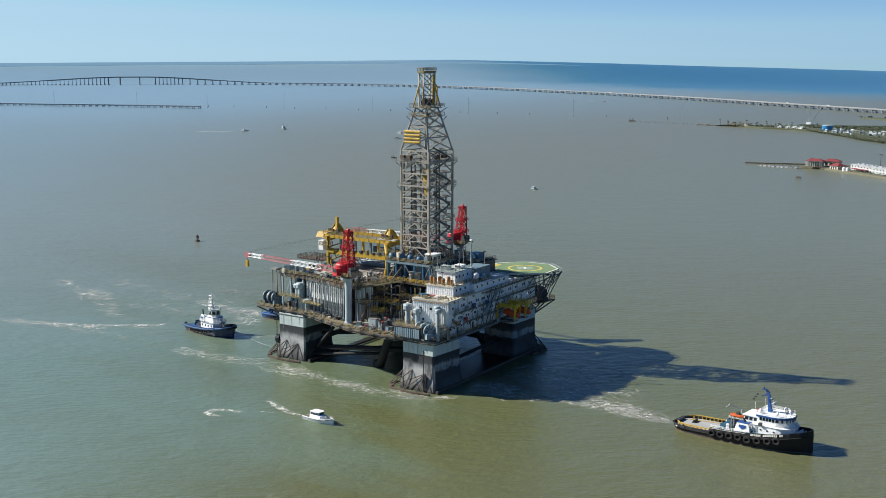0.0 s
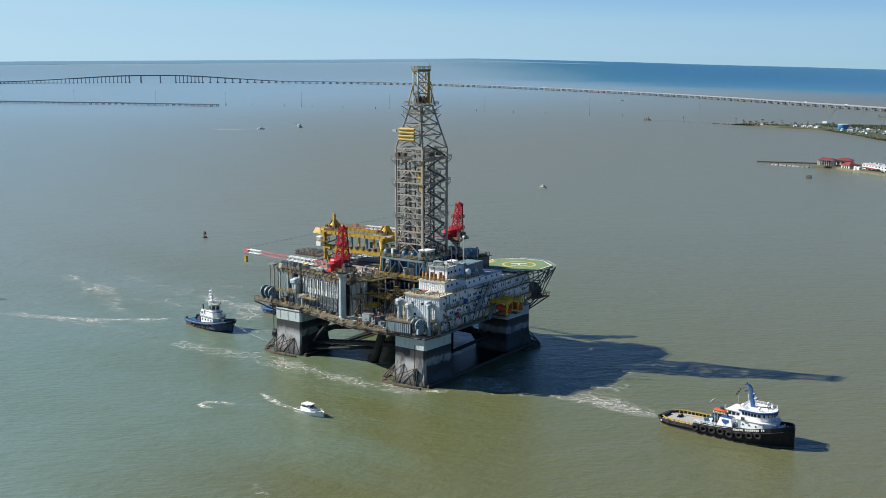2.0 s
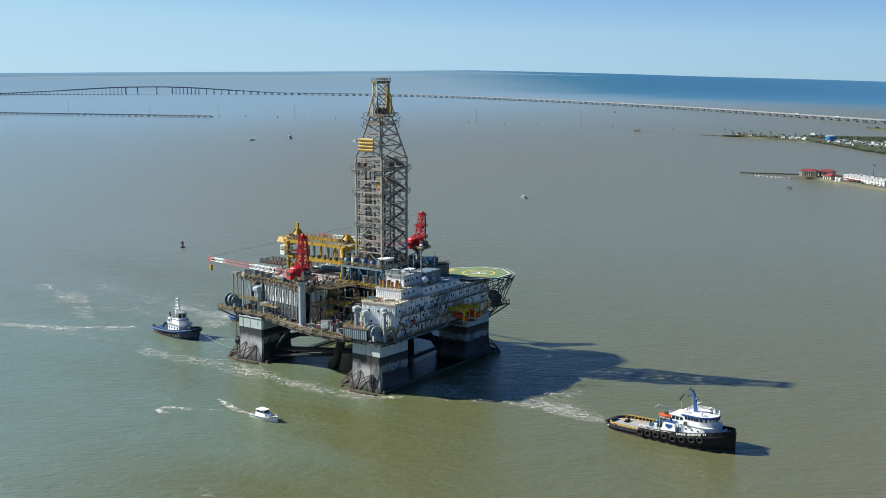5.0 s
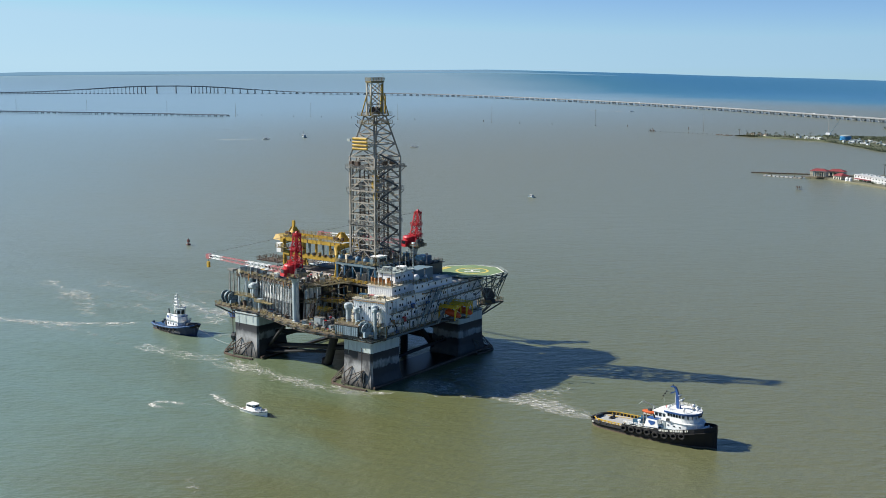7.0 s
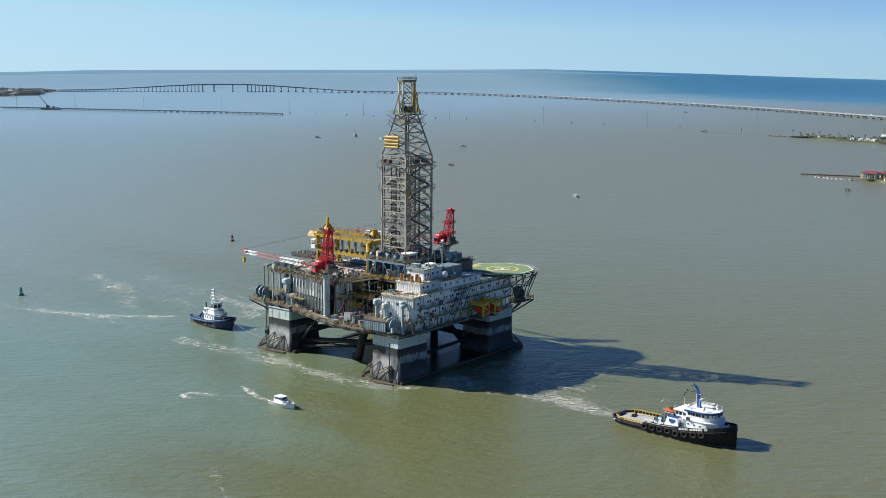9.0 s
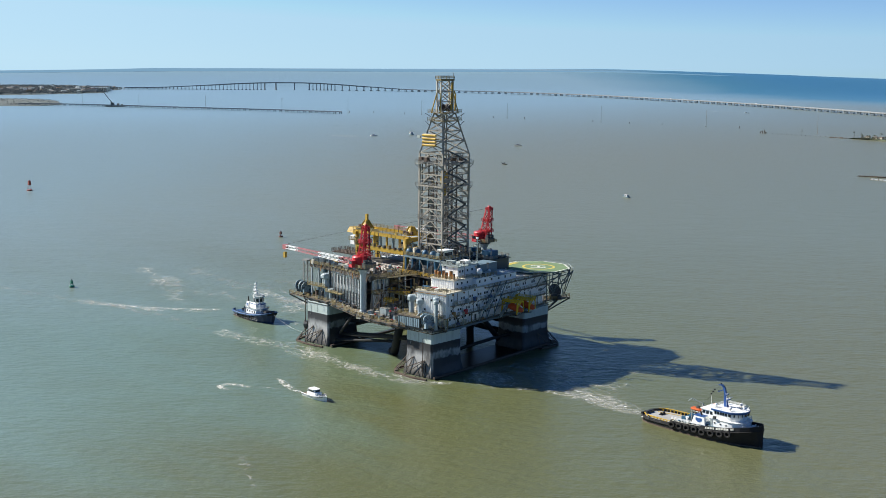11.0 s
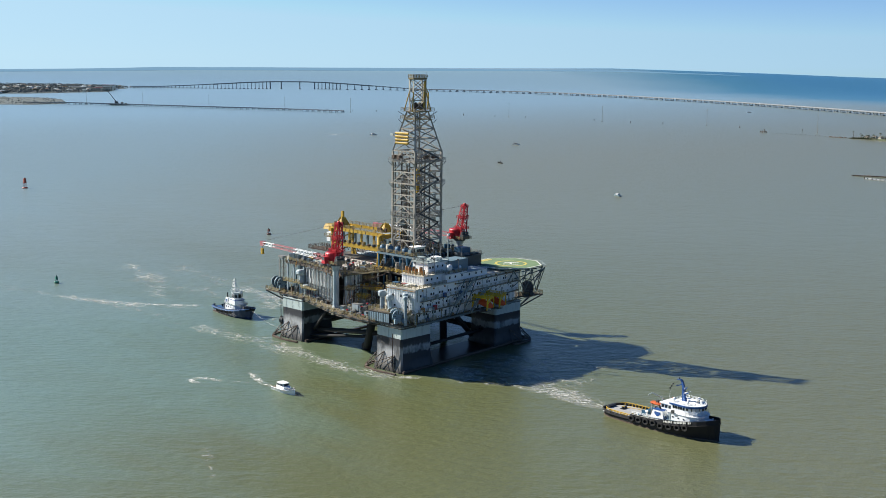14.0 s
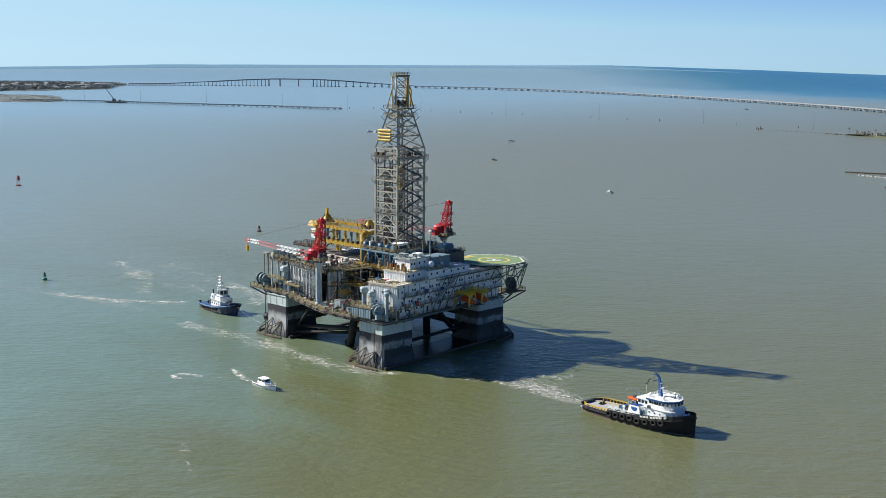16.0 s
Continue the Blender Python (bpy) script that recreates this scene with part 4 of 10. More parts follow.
def lifeboat(at, turn):
    bt = thing("lifeboat", at, "orange enclosed lifeboat, nose outboard, in a yellow davit frame", "lifeboat", "davit lifeboats", turn=turn)
    rings = []
    for y, w, z0, z1 in ((-4.0, 0.25, 0.9, 1.5), (-3.3, 1.0, 0.35, 2.2), (-1.8, 1.35, 0.0, 2.75), (1.5, 1.4, 0.0, 2.8), (3.2, 1.05, 0.3, 2.3), (4.1, 0.3, 0.9, 1.6)):
        zm = (z0 + z1) * 0.45
        rings.append([(0, y, z0), (w * 0.8, y, z0 + (zm - z0) * 0.45), (w, y, zm), (w * 0.85, y, z0 + (z1 - z0) * 0.8), (w * 0.35, y, z1), (-w * 0.35, y, z1), (-w * 0.85, y, z0 + (z1 - z0) * 0.8), (-w, y, zm), (-w * 0.8, y, z0 + (zm - z0) * 0.45)])
    part("boat_shell", Build().loft(rings), BOATRED, bt, smooth=True)
    part("steering_cupola", Build().prism([(-0.6, 1.0), (0.6, 1.0), (0.6, 2.4), (-0.6, 2.4)], 2.6, 3.4, 0.8), ORANGE, bt)
    part("fender_strip", Build().beam((1.42, -3.0, 1.2), (1.46, 3.0, 1.2), 0.12), RUBBER, bt)
    bt.matrix_world = bt.matrix_world @ Matrix.Rotation(math.radians(9), 4, "X") @ Matrix.Scale(0.76, 4)
    return bt


def davit(at, turn):
    d = thing("lifeboat_davit", at, "yellow steel lifeboat davit frame with a railed platform", "davit", "yellow davits", turn=turn)
    for y in (-3.2, 3.2):
        part("davit_arm", Build().beam((-1.4, y, 0.0), (-1.2, y, 5.2), 0.45).beam((-1.2, y, 5.2), (2.0, y, 5.6), 0.45).beam((2.0, y, 5.6), (2.3, y, 4.3), 0.35).beam((-1.4, y, 2.6), (1.0, y, 5.4), 0.3), DAVIT, d)
        part("fall_wire", Build().beam((1.2, y * 0.8, 5.3), (0.6, y * 0.8, 3.0), 0.06), DARKSTEEL, d)
    part("tie_beam", Build().beam((-1.2, -3.4, 5.3), (-1.2, 3.4, 5.3), 0.4).beam((2.0, -3.4, 5.6), (2.0, 3.4, 5.6), 0.25), DAVIT, d)
    part("top_grating", Build().box((-1.2, -3.4, 5.62), (0.6, 3.4, 5.7)), DAVIT, d)
    for y in (-3.3, 3.3):
        part("outer_post", Build().beam((2.3, y, 0.9), (2.1, y, 5.5), 0.26), DAVIT, d)
    for y in (-3.3, 3.3):
        part("sill_arm", Build().beam((-1.6, y, 0.9), (2.3, y, 1.0), 0.22), DAVIT, d)
    part("top_rail", rail(Build(), [(-1.2, -3.6, 5.6), (2.0, -3.6, 5.8), (2.0, 3.6, 5.8), (-1.2, 3.6, 5.6)], 1.0, 1.4, 0.06, True), DAVIT, d)
    part("platform", Build().box((-1.8, -3.6, -0.2), (0.2, 3.6, 0.0)), DARKSTEEL, d)
    part("platform_rail", rail(Build(), [(-1.6, -3.5, 0), (0.1, -3.5, 0)], 1.1, 0.8, 0.05), PALE, d)
    part("platform_strut", Build().beam((0.1, -3.2, -0.2), (0.1, 2.6, -1.6), 0.2).beam((-1.7, -3.2, -0.2), (-1.7, 2.6, -1.6), 0.2), DARKSTEEL, d)
    return d


for y in (0.2, 6.2):
    davit((27.4, y - 0.5, DECK_Z + 0.9), 94.2).scale = (0.9, 0.92, 0.72)
    lifeboat((28.2, y, DECK_Z + 1.6), 94.2)

# ---- the derrick ----
DX, DY, DZ = -2.9, -0.1, 31.8
der = thing("drilling_derrick", (DX, DY, DZ), "tall lattice steel drilling derrick, grey and ochre, tapering to a crown", "derrick")
HX, HY, KNEE, CROWN = 5.2, 6.3, 33.7, 46.8


def half(z):
    """Half sizes of the derrick at a height over its floor."""
    k = 0.0 if z < KNEE else min(1.0, (z - KNEE) / (CROWN - KNEE))
    return HX + (1.9 - HX) * k, HY + (3.0 - HY) * k


def corner(i, z):
    hx, hy = half(z)
    return Vector(((-hx, hx, hx, -hx)[i], (-hy, -hy, hy, hy)[i], z))


for i in range(4):
    leg = part("leg", Build().beam(corner(i, 0), corner(i, KNEE), 0.58).beam(corner(i, KNEE), corner(i, CROWN), 0.5), DERRICK, der)
levels = [0, 4.0, 7.8, 11.6, 15.4, 19.2, 23.0, 26.8, 30.6, KNEE, 37.8, 41.0, 44.2, CROWN]
for i in range(4):
    j = (i + 1) % 4
    for k, (z0, z1) in enumerate(zip(levels, levels[1:])):
        a0, b0, a1, b1 = corner(i, z0), corner(j, z0), corner(i, z1), corner(j, z1)
        bay = Build()
        bay.beam(a1, b1, 0.34)
        m0, m1 = (a0 + b0) / 2, (a1 + b1) / 2
        if z0 == 0 and i in (0, 2):
            # the V-door opening
            bay.beam(a0, m1, 0.3).beam(b0, m1, 0.3)
        elif z0 < KNEE:
            bay.beam(a0, m1, 0.3).beam(b0, m1, 0.3)
            bay.beam(a0.lerp(a1, 0.5), a0.lerp(m1, 0.5), 0.2).beam(b0.lerp(b1, 0.5), b0.lerp(m1, 0.5), 0.2)
            bay.beam(a0.lerp(m1, 0.5), a1.lerp(m1, 0.5), 0.18).beam(b0.lerp(m1, 0.5), b1.lerp(m1, 0.5), 0.18)
        else:
            bay.beam(a0, b1, 0.26).beam(b0, a1, 0.26)
        part("bracing_bay", bay, DERRICK, der)
# inner columns, guide rails and the racking structure
for x, y in ((-2.2, -5.0), (1.4, -5.0), (-2.2, 4.4), (1.6, 4.4), (3.6, 0.0), (-3.8, -1.0)):
    part("guide_rail", Build().beam((x, y, 0), (x, y, 33.5 if x > -3 else 29), 0.34), STRUT, der)
for k in range(15):
    z = 2.0 + k * 2.1
    part("inner_tie", Build().beam((-2.2, -5.0, z), (1.4, -5.0, z + (1.6 if k % 2 else -1.6)), 0.18).beam((1.6, 4.4, z), (3.6, 0, z + 1.5), 0.18).beam((-2.2, 4.4, z), (1.6, 4.4, z + 1.6), 0.18).beam((3.6, 0, z), (1.4, -5.0, z + 1.3), 0.16), DARKSTEEL, der)
part("standpipe", Build().tube((-4.2, -6.1, 0.5), (-4.2, -6.1, 30), 0.22, 6).tube((-0.4, 0.2, 4), (-0.4, 0.2, 46), 0.16, 6), PIPE, der)
part("travelling_block", Build().box((-0.9, -0.8, 22.5), (0.7, 0.9, 27.5)).box((-0.6, -0.5, 19.5), (0.4, 0.6, 22.5)), YELLOW, der, "yellow travelling block and top drive")
part("drill_line", Build().beam((-0.5, -0.4, 27.5), (-0.3, -0.3, 47), 0.1).beam((0.3, 0.4, 27.5), (0.2, 0.3, 47), 0.1).beam((-0.5, 0.4, 27.5), (-0.3, 0.3, 47), 0.1), DARKSTEEL, der)
part("flare_boom_lattice", Build().beam((-4.8, -6.4, 2), (-1.0, -6.2, 14), 0.3).beam((-1.0, -6.4, 2), (-3.4, -6.2, 14), 0.3), STEEL, der)
for z, y in ((12.0, -4.0), (13.6, -3.4), (8.6, -4.6), (17.0, -4.2)):
    part("service_box", Build().box((-3.4, y - 0.6, z), (-1.6, y + 0.6, z + 1.4)), PALE, der)
for z, w, lab in ((22.9, 0.9, "grey grating racking platform round the derrick"), (30.2, 1.1, "grey grating platform round the derrick"), (12.2, 0.5, ""), (CROWN, 1.5, "ochre crown platform"), (44.2, 0.9, "")):
    hx, hy = half(z)
    hx, hy = hx + w, hy + w
    plat = Build()
    for s in (-1, 1):
        plat.box((-hx, s * hy - (w if s > 0 else 0) - 0.0, z - 0.05), (hx, s * hy + (w if s < 0 else 0), z + 0.05))
        plat.box((s * hx - (w if s > 0 else 0), -hy + w, z - 0.12), (s * hx + (w if s < 0 else 0), hy - w, z + 0.1))
    p = part("derrick_platform", plat, DERRICK if z < 40 else RAIL, der, lab)
    part("platform_rail", rail(Build(), [(-hx, -hy, z), (hx, -hy, z), (hx, hy, z), (-hx, hy, z)], 1.15, 2.0, 0.04, True), STEEL if z < 40 else RAIL, p)
    if z > 20:
        for k in range(4):
            c = corner(k, z - 1.6)
            part("platform_knee", Build().beam(c, (c.x * (hx / half(z)[0]), c.y * (hy / half(z)[1]), z - 0.1), 0.2), STEEL, p)
for x, y, z in ((-3.5, -5.4, 24), (-1.2, -5.2, 24), (2.0, 4.6, 24), (3.2, -2.0, 24), (-4.2, -6.6, 31), (-1.6, -6.8, 31), (2.6, 5.4, 31), (3.0, 1.0, 31)):
    part("racking_arm", Build().box((x - 0.6, y - 0.7, z), (x + 0.7, y + 0.7, z + 1.3)).beam((x, y, z + 1.0), (x * 0.4, y * 0.5, z + 1.6), 0.22), RUSTY if z > 30 else STEEL, der)
# the crown: a tall goal-post frame with the crown sheaves
for s in (-1, 1):
    for x in (-0.9, 0.9):
        part("crown_post", Build().beam((x, s * 2.9, CROWN), (x, s * 2.9, CROWN + 10.8), 0.36), CREAM, der)
        part("crown_stay", Build().beam((x * 2.2, s * 4.4, CROWN), (x, s * 2.9, CROWN + 6.5), 0.32), YELLOW, der)
    part("crown_lattice", Build().beam((-0.9, s * 2.9, CROWN + 0.5), (0.9, s * 2.9, CROWN + 5.5), 0.2).beam((0.9, s * 2.9, CROWN + 5.5), (-0.9, s * 2.9, CROWN + 10.4), 0.2), STEEL, der)
for x in (-0.9, 0.9):
    b = Build()
    for z0 in (0.2, 3.6, 7.0):
        b.beam((x, -2.9, CROWN + z0), (x, 2.9, CROWN + z0 + 3.4), 0.22).beam((x, 2.9, CROWN + z0), (x, -2.9, CROWN + z0 + 3.4), 0.22).beam((x, -2.9, CROWN + z0 + 3.4), (x, 2.9, CROWN + z0 + 3.4), 0.26)
    part("crown_lattice", b, DERRICK, der)
part("crown_beam", Build().box((-1.2, -3.3, CROWN + 10.5), (1.2, 3.3, CROWN + 11.1)), RAIL, der, "ochre crown beam")
part("crown_rail", rail(Build(), [(-1.2, -3.3, CROWN + 11.1), (1.2, -3.3, CROWN + 11.1), (1.2, 3.3, CROWN + 11.1), (-1.2, 3.3, CROWN + 11.1)], 0.9, 1.2, 0.06, True), RAIL, der)
part("crown_sheave", Build().tube((-0.4, -1.3, CROWN + 1.6), (0.4, -1.3, CROWN + 1.6), 1.2, 16).tube((-0.4, 1.4, CROWN + 1.6), (0.4, 1.4, CROWN + 1.6), 1.2, 16), RUSTY, der)
part("crown_gin", Build().beam((0.6, 2.2, CROWN + 0.5), (0.8, 2.6, CROWN + 10.0), 0.6).beam((0.8, 4.2, CROWN + 6.0), (0.8, 4.0, CROWN + 0.5), 0.4).beam((0.8, 2.6, CROWN + 8.0), (0.8, 4.2, CROWN + 6.0), 0.35), YELLOW, der, "yellow gin pole arm")
part("aerial", Build().beam((0.8, 3.1, CROWN + 11.1), (0.8, 3.1, CROWN + 13.0), 0.1), STEEL, der)
# yellow slatted banner panel on the tapering face
pan = part("slatted_panel", Build().box((-3.6, -6.35, 35.9), (2.0, -6.2, 40.1)), CREAM, der, "yellow and cream slatted panel")
for k in range(4):
    part("panel_slat", Build().tube((-3.8, -6.5, 36.4 + k * 1.06), (2.2, -6.5, 36.4 + k * 1.06), 0.38, 8), YELLOW, pan)
part("side_lamp", Build().box((-6.8, -6.0, 38.6), (-5.4, -5.4, 39.4)), PALE, der)

# ---- drill floor and substructure ----
sub = thing("drill_floor", (0, 0, DECK_Z), "blue and grey drill floor substructure under the derrick with railed edges", "drill floor")
part("floor_plate", Build().box((-10.6, -11.2, 15.9), (6.4, 11.2, 16.55)), BLUEGREY, sub)
part("floor_rail", rail(Build(), [(-10.6, -11.2, 16.55), (6.4, -11.2, 16.55), (6.4, 11.2, 16.55), (-10.6, 11.2, 16.55)], 1.2, 1.7, 0.06, True), RAIL, sub)
part("mid_plate", Build().box((-11.4, -12.6, 10.2), (7.0, 12.0, 10.7)), DARKDECK, sub)
part("mid_rail", rail(Build(), [(-11.4, -12.6, 10.7), (7.0, -12.6, 10.7), (7.0, 12, 10.7)], 1.2, 1.7, 0.06), YELLOW, sub)
for x in (-10, -6.8, -3.4, 0.2, 3.4, 6.0):
    for y in (-10.8, -3.5, 3.5, 10.8):
        part("post", Build().beam((x, y, 10.7), (x, y, 15.9), 0.5), BLUE if y < 0 else DARKSTEEL, sub)
for x, y in ((-10.5, -11.5), (-4, -11.5), (2, -11.0), (6, -11.5), (6.5, 0), (6.5, 11), (-10.5, 0), (-10.5, 11)):
    part("substructure_leg", Build().beam((x, y, 0), (x, y, 10.2), 0.9), DARKSTEEL, sub)
# shade of the machinery space put in as a solid dark block
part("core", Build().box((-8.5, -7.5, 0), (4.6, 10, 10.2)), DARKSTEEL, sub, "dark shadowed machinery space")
part("inner_wall", Build().box((-9.2, -8.4, 10.7), (5.4, 9.5, 15.9)), BLUE, sub)
for k, x in enumerate((-9.4, -7.2, -4.6, -1.0, 1.6, 4.4)):
    part("wall_panel", Build().box((x, -8.6, 10.9), (x + (1.7, 2.0, 2.6, 2.0, 2.2, 1.2)[k], -8.36, 15.6)), (BLUE, BLUEGREY, BLUE, GREY, BLUE, PALE)[k], sub)
for k, y in enumerate((-8.0, -3.0, 2.0, 6.5)):
    part("wall_panel", Build().box((5.38, y, 10.9), (5.62, y + 3.6, 15.6)), (PALE, BLUEGREY, BLUE, BLUEGREY)[k], sub)
part("cross_brace", Build().beam((-10, -11, 10.7), (-6.8, -11, 15.9), 0.2).beam((-3.4, -11, 15.9), (0.2, -11, 10.7), 0.2).beam((3.4, -11, 10.7), (6, -11, 15.9), 0.2), STEEL, sub)
part("slide", Build().beam((-5.0, -10, 15), (-12.5, -15.5, 2.5), 3.0, 0.5), DARKSTEEL, sub, "dark sloping catwalk slide")
for x, y, r in ((-9.0, -9.6, 1.35), (-5.4, -9.8, 1.2), (-2.2, -9.4, 1.1), (1.6, -9.8, 1.25), (5.0, -6.0, 1.1)):
    t = thing("tensioner_drum", (x, y, DECK_Z + 16.55), "round blue tensioner drum on the drill floor", "drum", "blue drums")
    part("drum_body", Build().lathe((0, 0, 0), ((r * 0.6, 0), (r, 0.4), (r * 1.05, 1.2), (r * 0.9, 2.0), (r * 0.3, 2.4)), 14), BLUE, t, smooth=True)
    part("foot_ring", Build().lathe((0, 0, 0), ((r * 0.9, 0), (r * 0.9, 0.25)), 12), DARKSTEEL, t)
cab = thing("driller_cabin", (3.4, -9.6, DECK_Z + 16.55), "pale grey driller's cabin with dark windows on the drill floor", "cabin")
part("cabin_body", Build().box((0, 0, 0), (2.8, 4.2, 2.9)), PALE, cab)
part("cabin_window", Build().box((2.78, 0.4, 1.3), (2.86, 3.8, 2.3)), GLASS, cab)
part("cabin_window", Build().box((0.3, -0.06, 1.3), (2.5, 0.02, 2.3)), GLASS, cab)
part("cabin_roof", Build().box((-0.2, -0.2, 2.9), (3.0, 4.4, 3.1)), WHITE, cab)
rng = random.Random(11)
for k in range(26):
    x, y = rng.uniform(-7.5, 9.5), rng.uniform(-10.5, 11)
    if 6.0 < x:
        x, y = rng.uniform(6.6, 10.5), rng.uniform(-4, 16)
    on = DECK_Z + (16.55 if x < 6.2 else 10.9)
    s = (rng.uniform(0.7, 2.2), rng.uniform(0.7, 2.0), rng.uniform(0.9, 3.4))
    mat = rng.choice((DARKSTEEL, BLUEGREY, STEEL, BLUE, DARKSTEEL, RUSTY))
    u = thing("machinery_skid", (x, y, on), "weathered steel machinery skid crowded on the drill floor", "machinery", "drill floor machinery", turn=rng.choice((0, 0, 12)))
    part("housing", Build().box((-s[0] / 2, -s[1] / 2, 0.15), (s[0] / 2, s[1] / 2, s[2] * 0.8)), mat, u)
    part("base_frame", Build().box((-s[0] / 2 - 0.12, -s[1] / 2 - 0.12, 0), (s[0] / 2 + 0.12, s[1] / 2 + 0.12, 0.16)), RUSTY, u)
    part("pipe_stub", Build().tube((0, 0, s[2] * 0.8), (0, 0, s[2] * 1.15), 0.22, 8).tube((0, 0, s[2] * 1.1), (s[0] * 0.6, 0, s[2] * 1.1), 0.16, 8), STEEL, u)
tower = thing("machinery_tower", (7.2, 6.0, DECK_Z), "dark machinery tower with ledges beside the derrick foot", "machinery tower")
part("tower_body", Build().box((0, 0, 0), (5.0, 10.0, 15.5)), DARKSTEEL, tower)
part("tower_top", Build().box((0.8, 1.0, 15.5), (4.4, 5.0, 18.2)), BLUE, tower)
part("tower_rail", rail(Build(), [(0, 0, 15.5), (5, 0, 15.5), (5, 10, 15.5), (0, 10, 15.5)], 1.1, 1.6, 0.06, True), STEEL, tower)
for z in (4, 8, 11.5, 15.3):
    part("tower_ledge", Build().box((-0.3, -0.6, z), (5.6, 10.4, z + 0.2)), DARKSTEEL, tower)

# ---- upper pipe deck over the machinery spaces ----
up = thing("pipe_deck", (0, 0, DECK_Z), "brown raised pipe deck on pale posts over open machinery bays", "raised deck")
UH = UP_Z - DECK_Z
up_outline = [(-42.5, -24.4), (-31, -24.6), (-12.5, -28.4), (-7.0, -28.6), (-6.8, -16), (-11, -13), (-11, 24), (-42.5, 30)]
part("deck_plate", Build().prism(up_outline, UH - 0.5, UH), DARKDECK, up)
part("edge_rail", rail(Build(), [(*p, UH) for p in up_outline[:6]], 1.2, 1.9, 0.06), RAIL, up)
part("edge_girder", Build().beam((-42.5, -24.4, UH - 0.6), (-31, -24.6, UH - 0.6), 0.3, 0.5).beam((-31, -24.6, UH - 0.6), (-12.5, -28.4, UH - 0.6), 0.3, 0.5).beam((-12.5, -28.4, UH - 0.6), (-7, -28.6, UH - 0.6), 0.3, 0.5), STRUT, up)
# solid wall coloured dark to stand in for shade inside the open bays
part("back_wall", Build().box((-38, -19.5, 0), (-13, 22, UH - 0.5)), DARKSTEEL, up)


def front_y(x):
    return -24.6 - max(0.0, (x + 31)) * 0.205


wall = Build()
wall.add([(-32, -24.0, 0.6), (-14.2, front_y(-14.2) + 0.6, 0.6), (-14.2, front_y(-14.2) + 0.6, UH - 0.6), (-32, -24.0, UH - 0.6), (-32, -23.7, 0.6), (-14.2, front_y(-14.2) + 0.9, 0.6), (-14.2, front_y(-14.2) + 0.9, UH - 0.6), (-32, -23.7, UH - 0.6)],
         [(0, 1, 2, 3), (7, 6, 5, 4), (0, 4, 5, 1), (1, 5, 6, 2), (2, 6, 7, 3), (3, 7, 4, 0)])
part("panel_wall", wall, WHITE, up, "white panel wall behind dark riser bays")
for k in range(10):
    x = -31.2 + k * 1.86
    y = front_y(x)
    bay = Build()
    bay.beam((x - 0.34, y, 0.8), (x - 0.34, y, UH - 1.2), 0.14).beam((x + 0.34, y, 0.8), (x + 0.34, y, UH - 1.2), 0.14).beam((x - 0.34, y, UH - 1.2), (x + 0.34, y, UH - 1.2), 0.16)
    bay.box((x - 0.36, y + 0.3, 0.8), (x + 0.34, y + 0.4, UH - 6.2))
    bay.box((x - 0.14, y + 0.3, UH - 4.4), (x + 0.14, y + 0.4, UH - 1.8))
    bb = part("riser_bay", bay, DARKSTEEL, up)
    for j in range(5):
        part("riser_rung", Build().beam((x - 0.35, y - 0.05, 2.4 + j * 1.75), (x + 0.35, y - 0.05, 2.4 + j * 1.75), 0.12), PALE, bb)
    part("riser_pipe", Build().tube((x + 0.93, y - 0.1, 0), (x + 0.93, y - 0.1, UH - 0.6), 0.10, 8), PALEBLUE, up)
for x, y in ((-42, -24), (-38.5, -24), (-33.2, -24.2), (-12.8, -27.6), (-9.6, -24.0), (-7.4, -28.2), (-7.2, -22.4), (-7.2, -16.6), (-11, -18), (-42, -12), (-42, 0), (-42, 12), (-42, 24)):
    part("deck_post", Build().beam((x, y, 0), (x, y, UH - 0.5), 0.5), PALEBLUE, up)
for x0, x1 in ((-42, -38.5), (-38.5, -33.2)):
    part("bay_brace", Build().beam((x0, -24, 0.5), (x1, -24, UH - 1), 0.22), PALEBLUE, up)
part("walkway", Build().box((-42, -26.2, 4.2), (-33, -24.4, 4.4)).box((-31, -27.3, 3.2), (-24, -25.6, 3.4)), RAIL, up)
part("walkway_rail", rail(Build(), [(-42, -26.2, 4.4), (-33, -26.2, 4.4)], 1.1, 1.5, 0.07), RAIL, up)
part("walkway_rail", rail(Build(), [(-31, -27.6, 3.4), (-24, -28.6, 3.4)], 1.1, 1.5, 0.07), RAIL, up)
for x, w, h, mat in ((-40.2, 1.8, 7.2, BLUEGREY), (-12.0, 2.2, 8.6, WHITE), (-37.6, 1.0, 9.5, PALEBLUE), (-35.0, 0.9, 8.8, PALEBLUE)):
    part("locker_wall", Build().box((x - w / 2, -22.6, 0), (x + w / 2, -20.4, h)), mat, up)
part("bay_panel", Build().box((-14.0, -22.3, 0.4), (-8.0, -22.0, 10.2)), WHITE, up, "white panel wall behind the crane pedestal")
for k in range(9):
    part("panel_rib", Build().box((-13.9 + k * 0.7, -22.42, 0.4), (-13.7 + k * 0.7, -22.3, 10.2)), WHITE if k % 3 else DARKSTEEL, up)
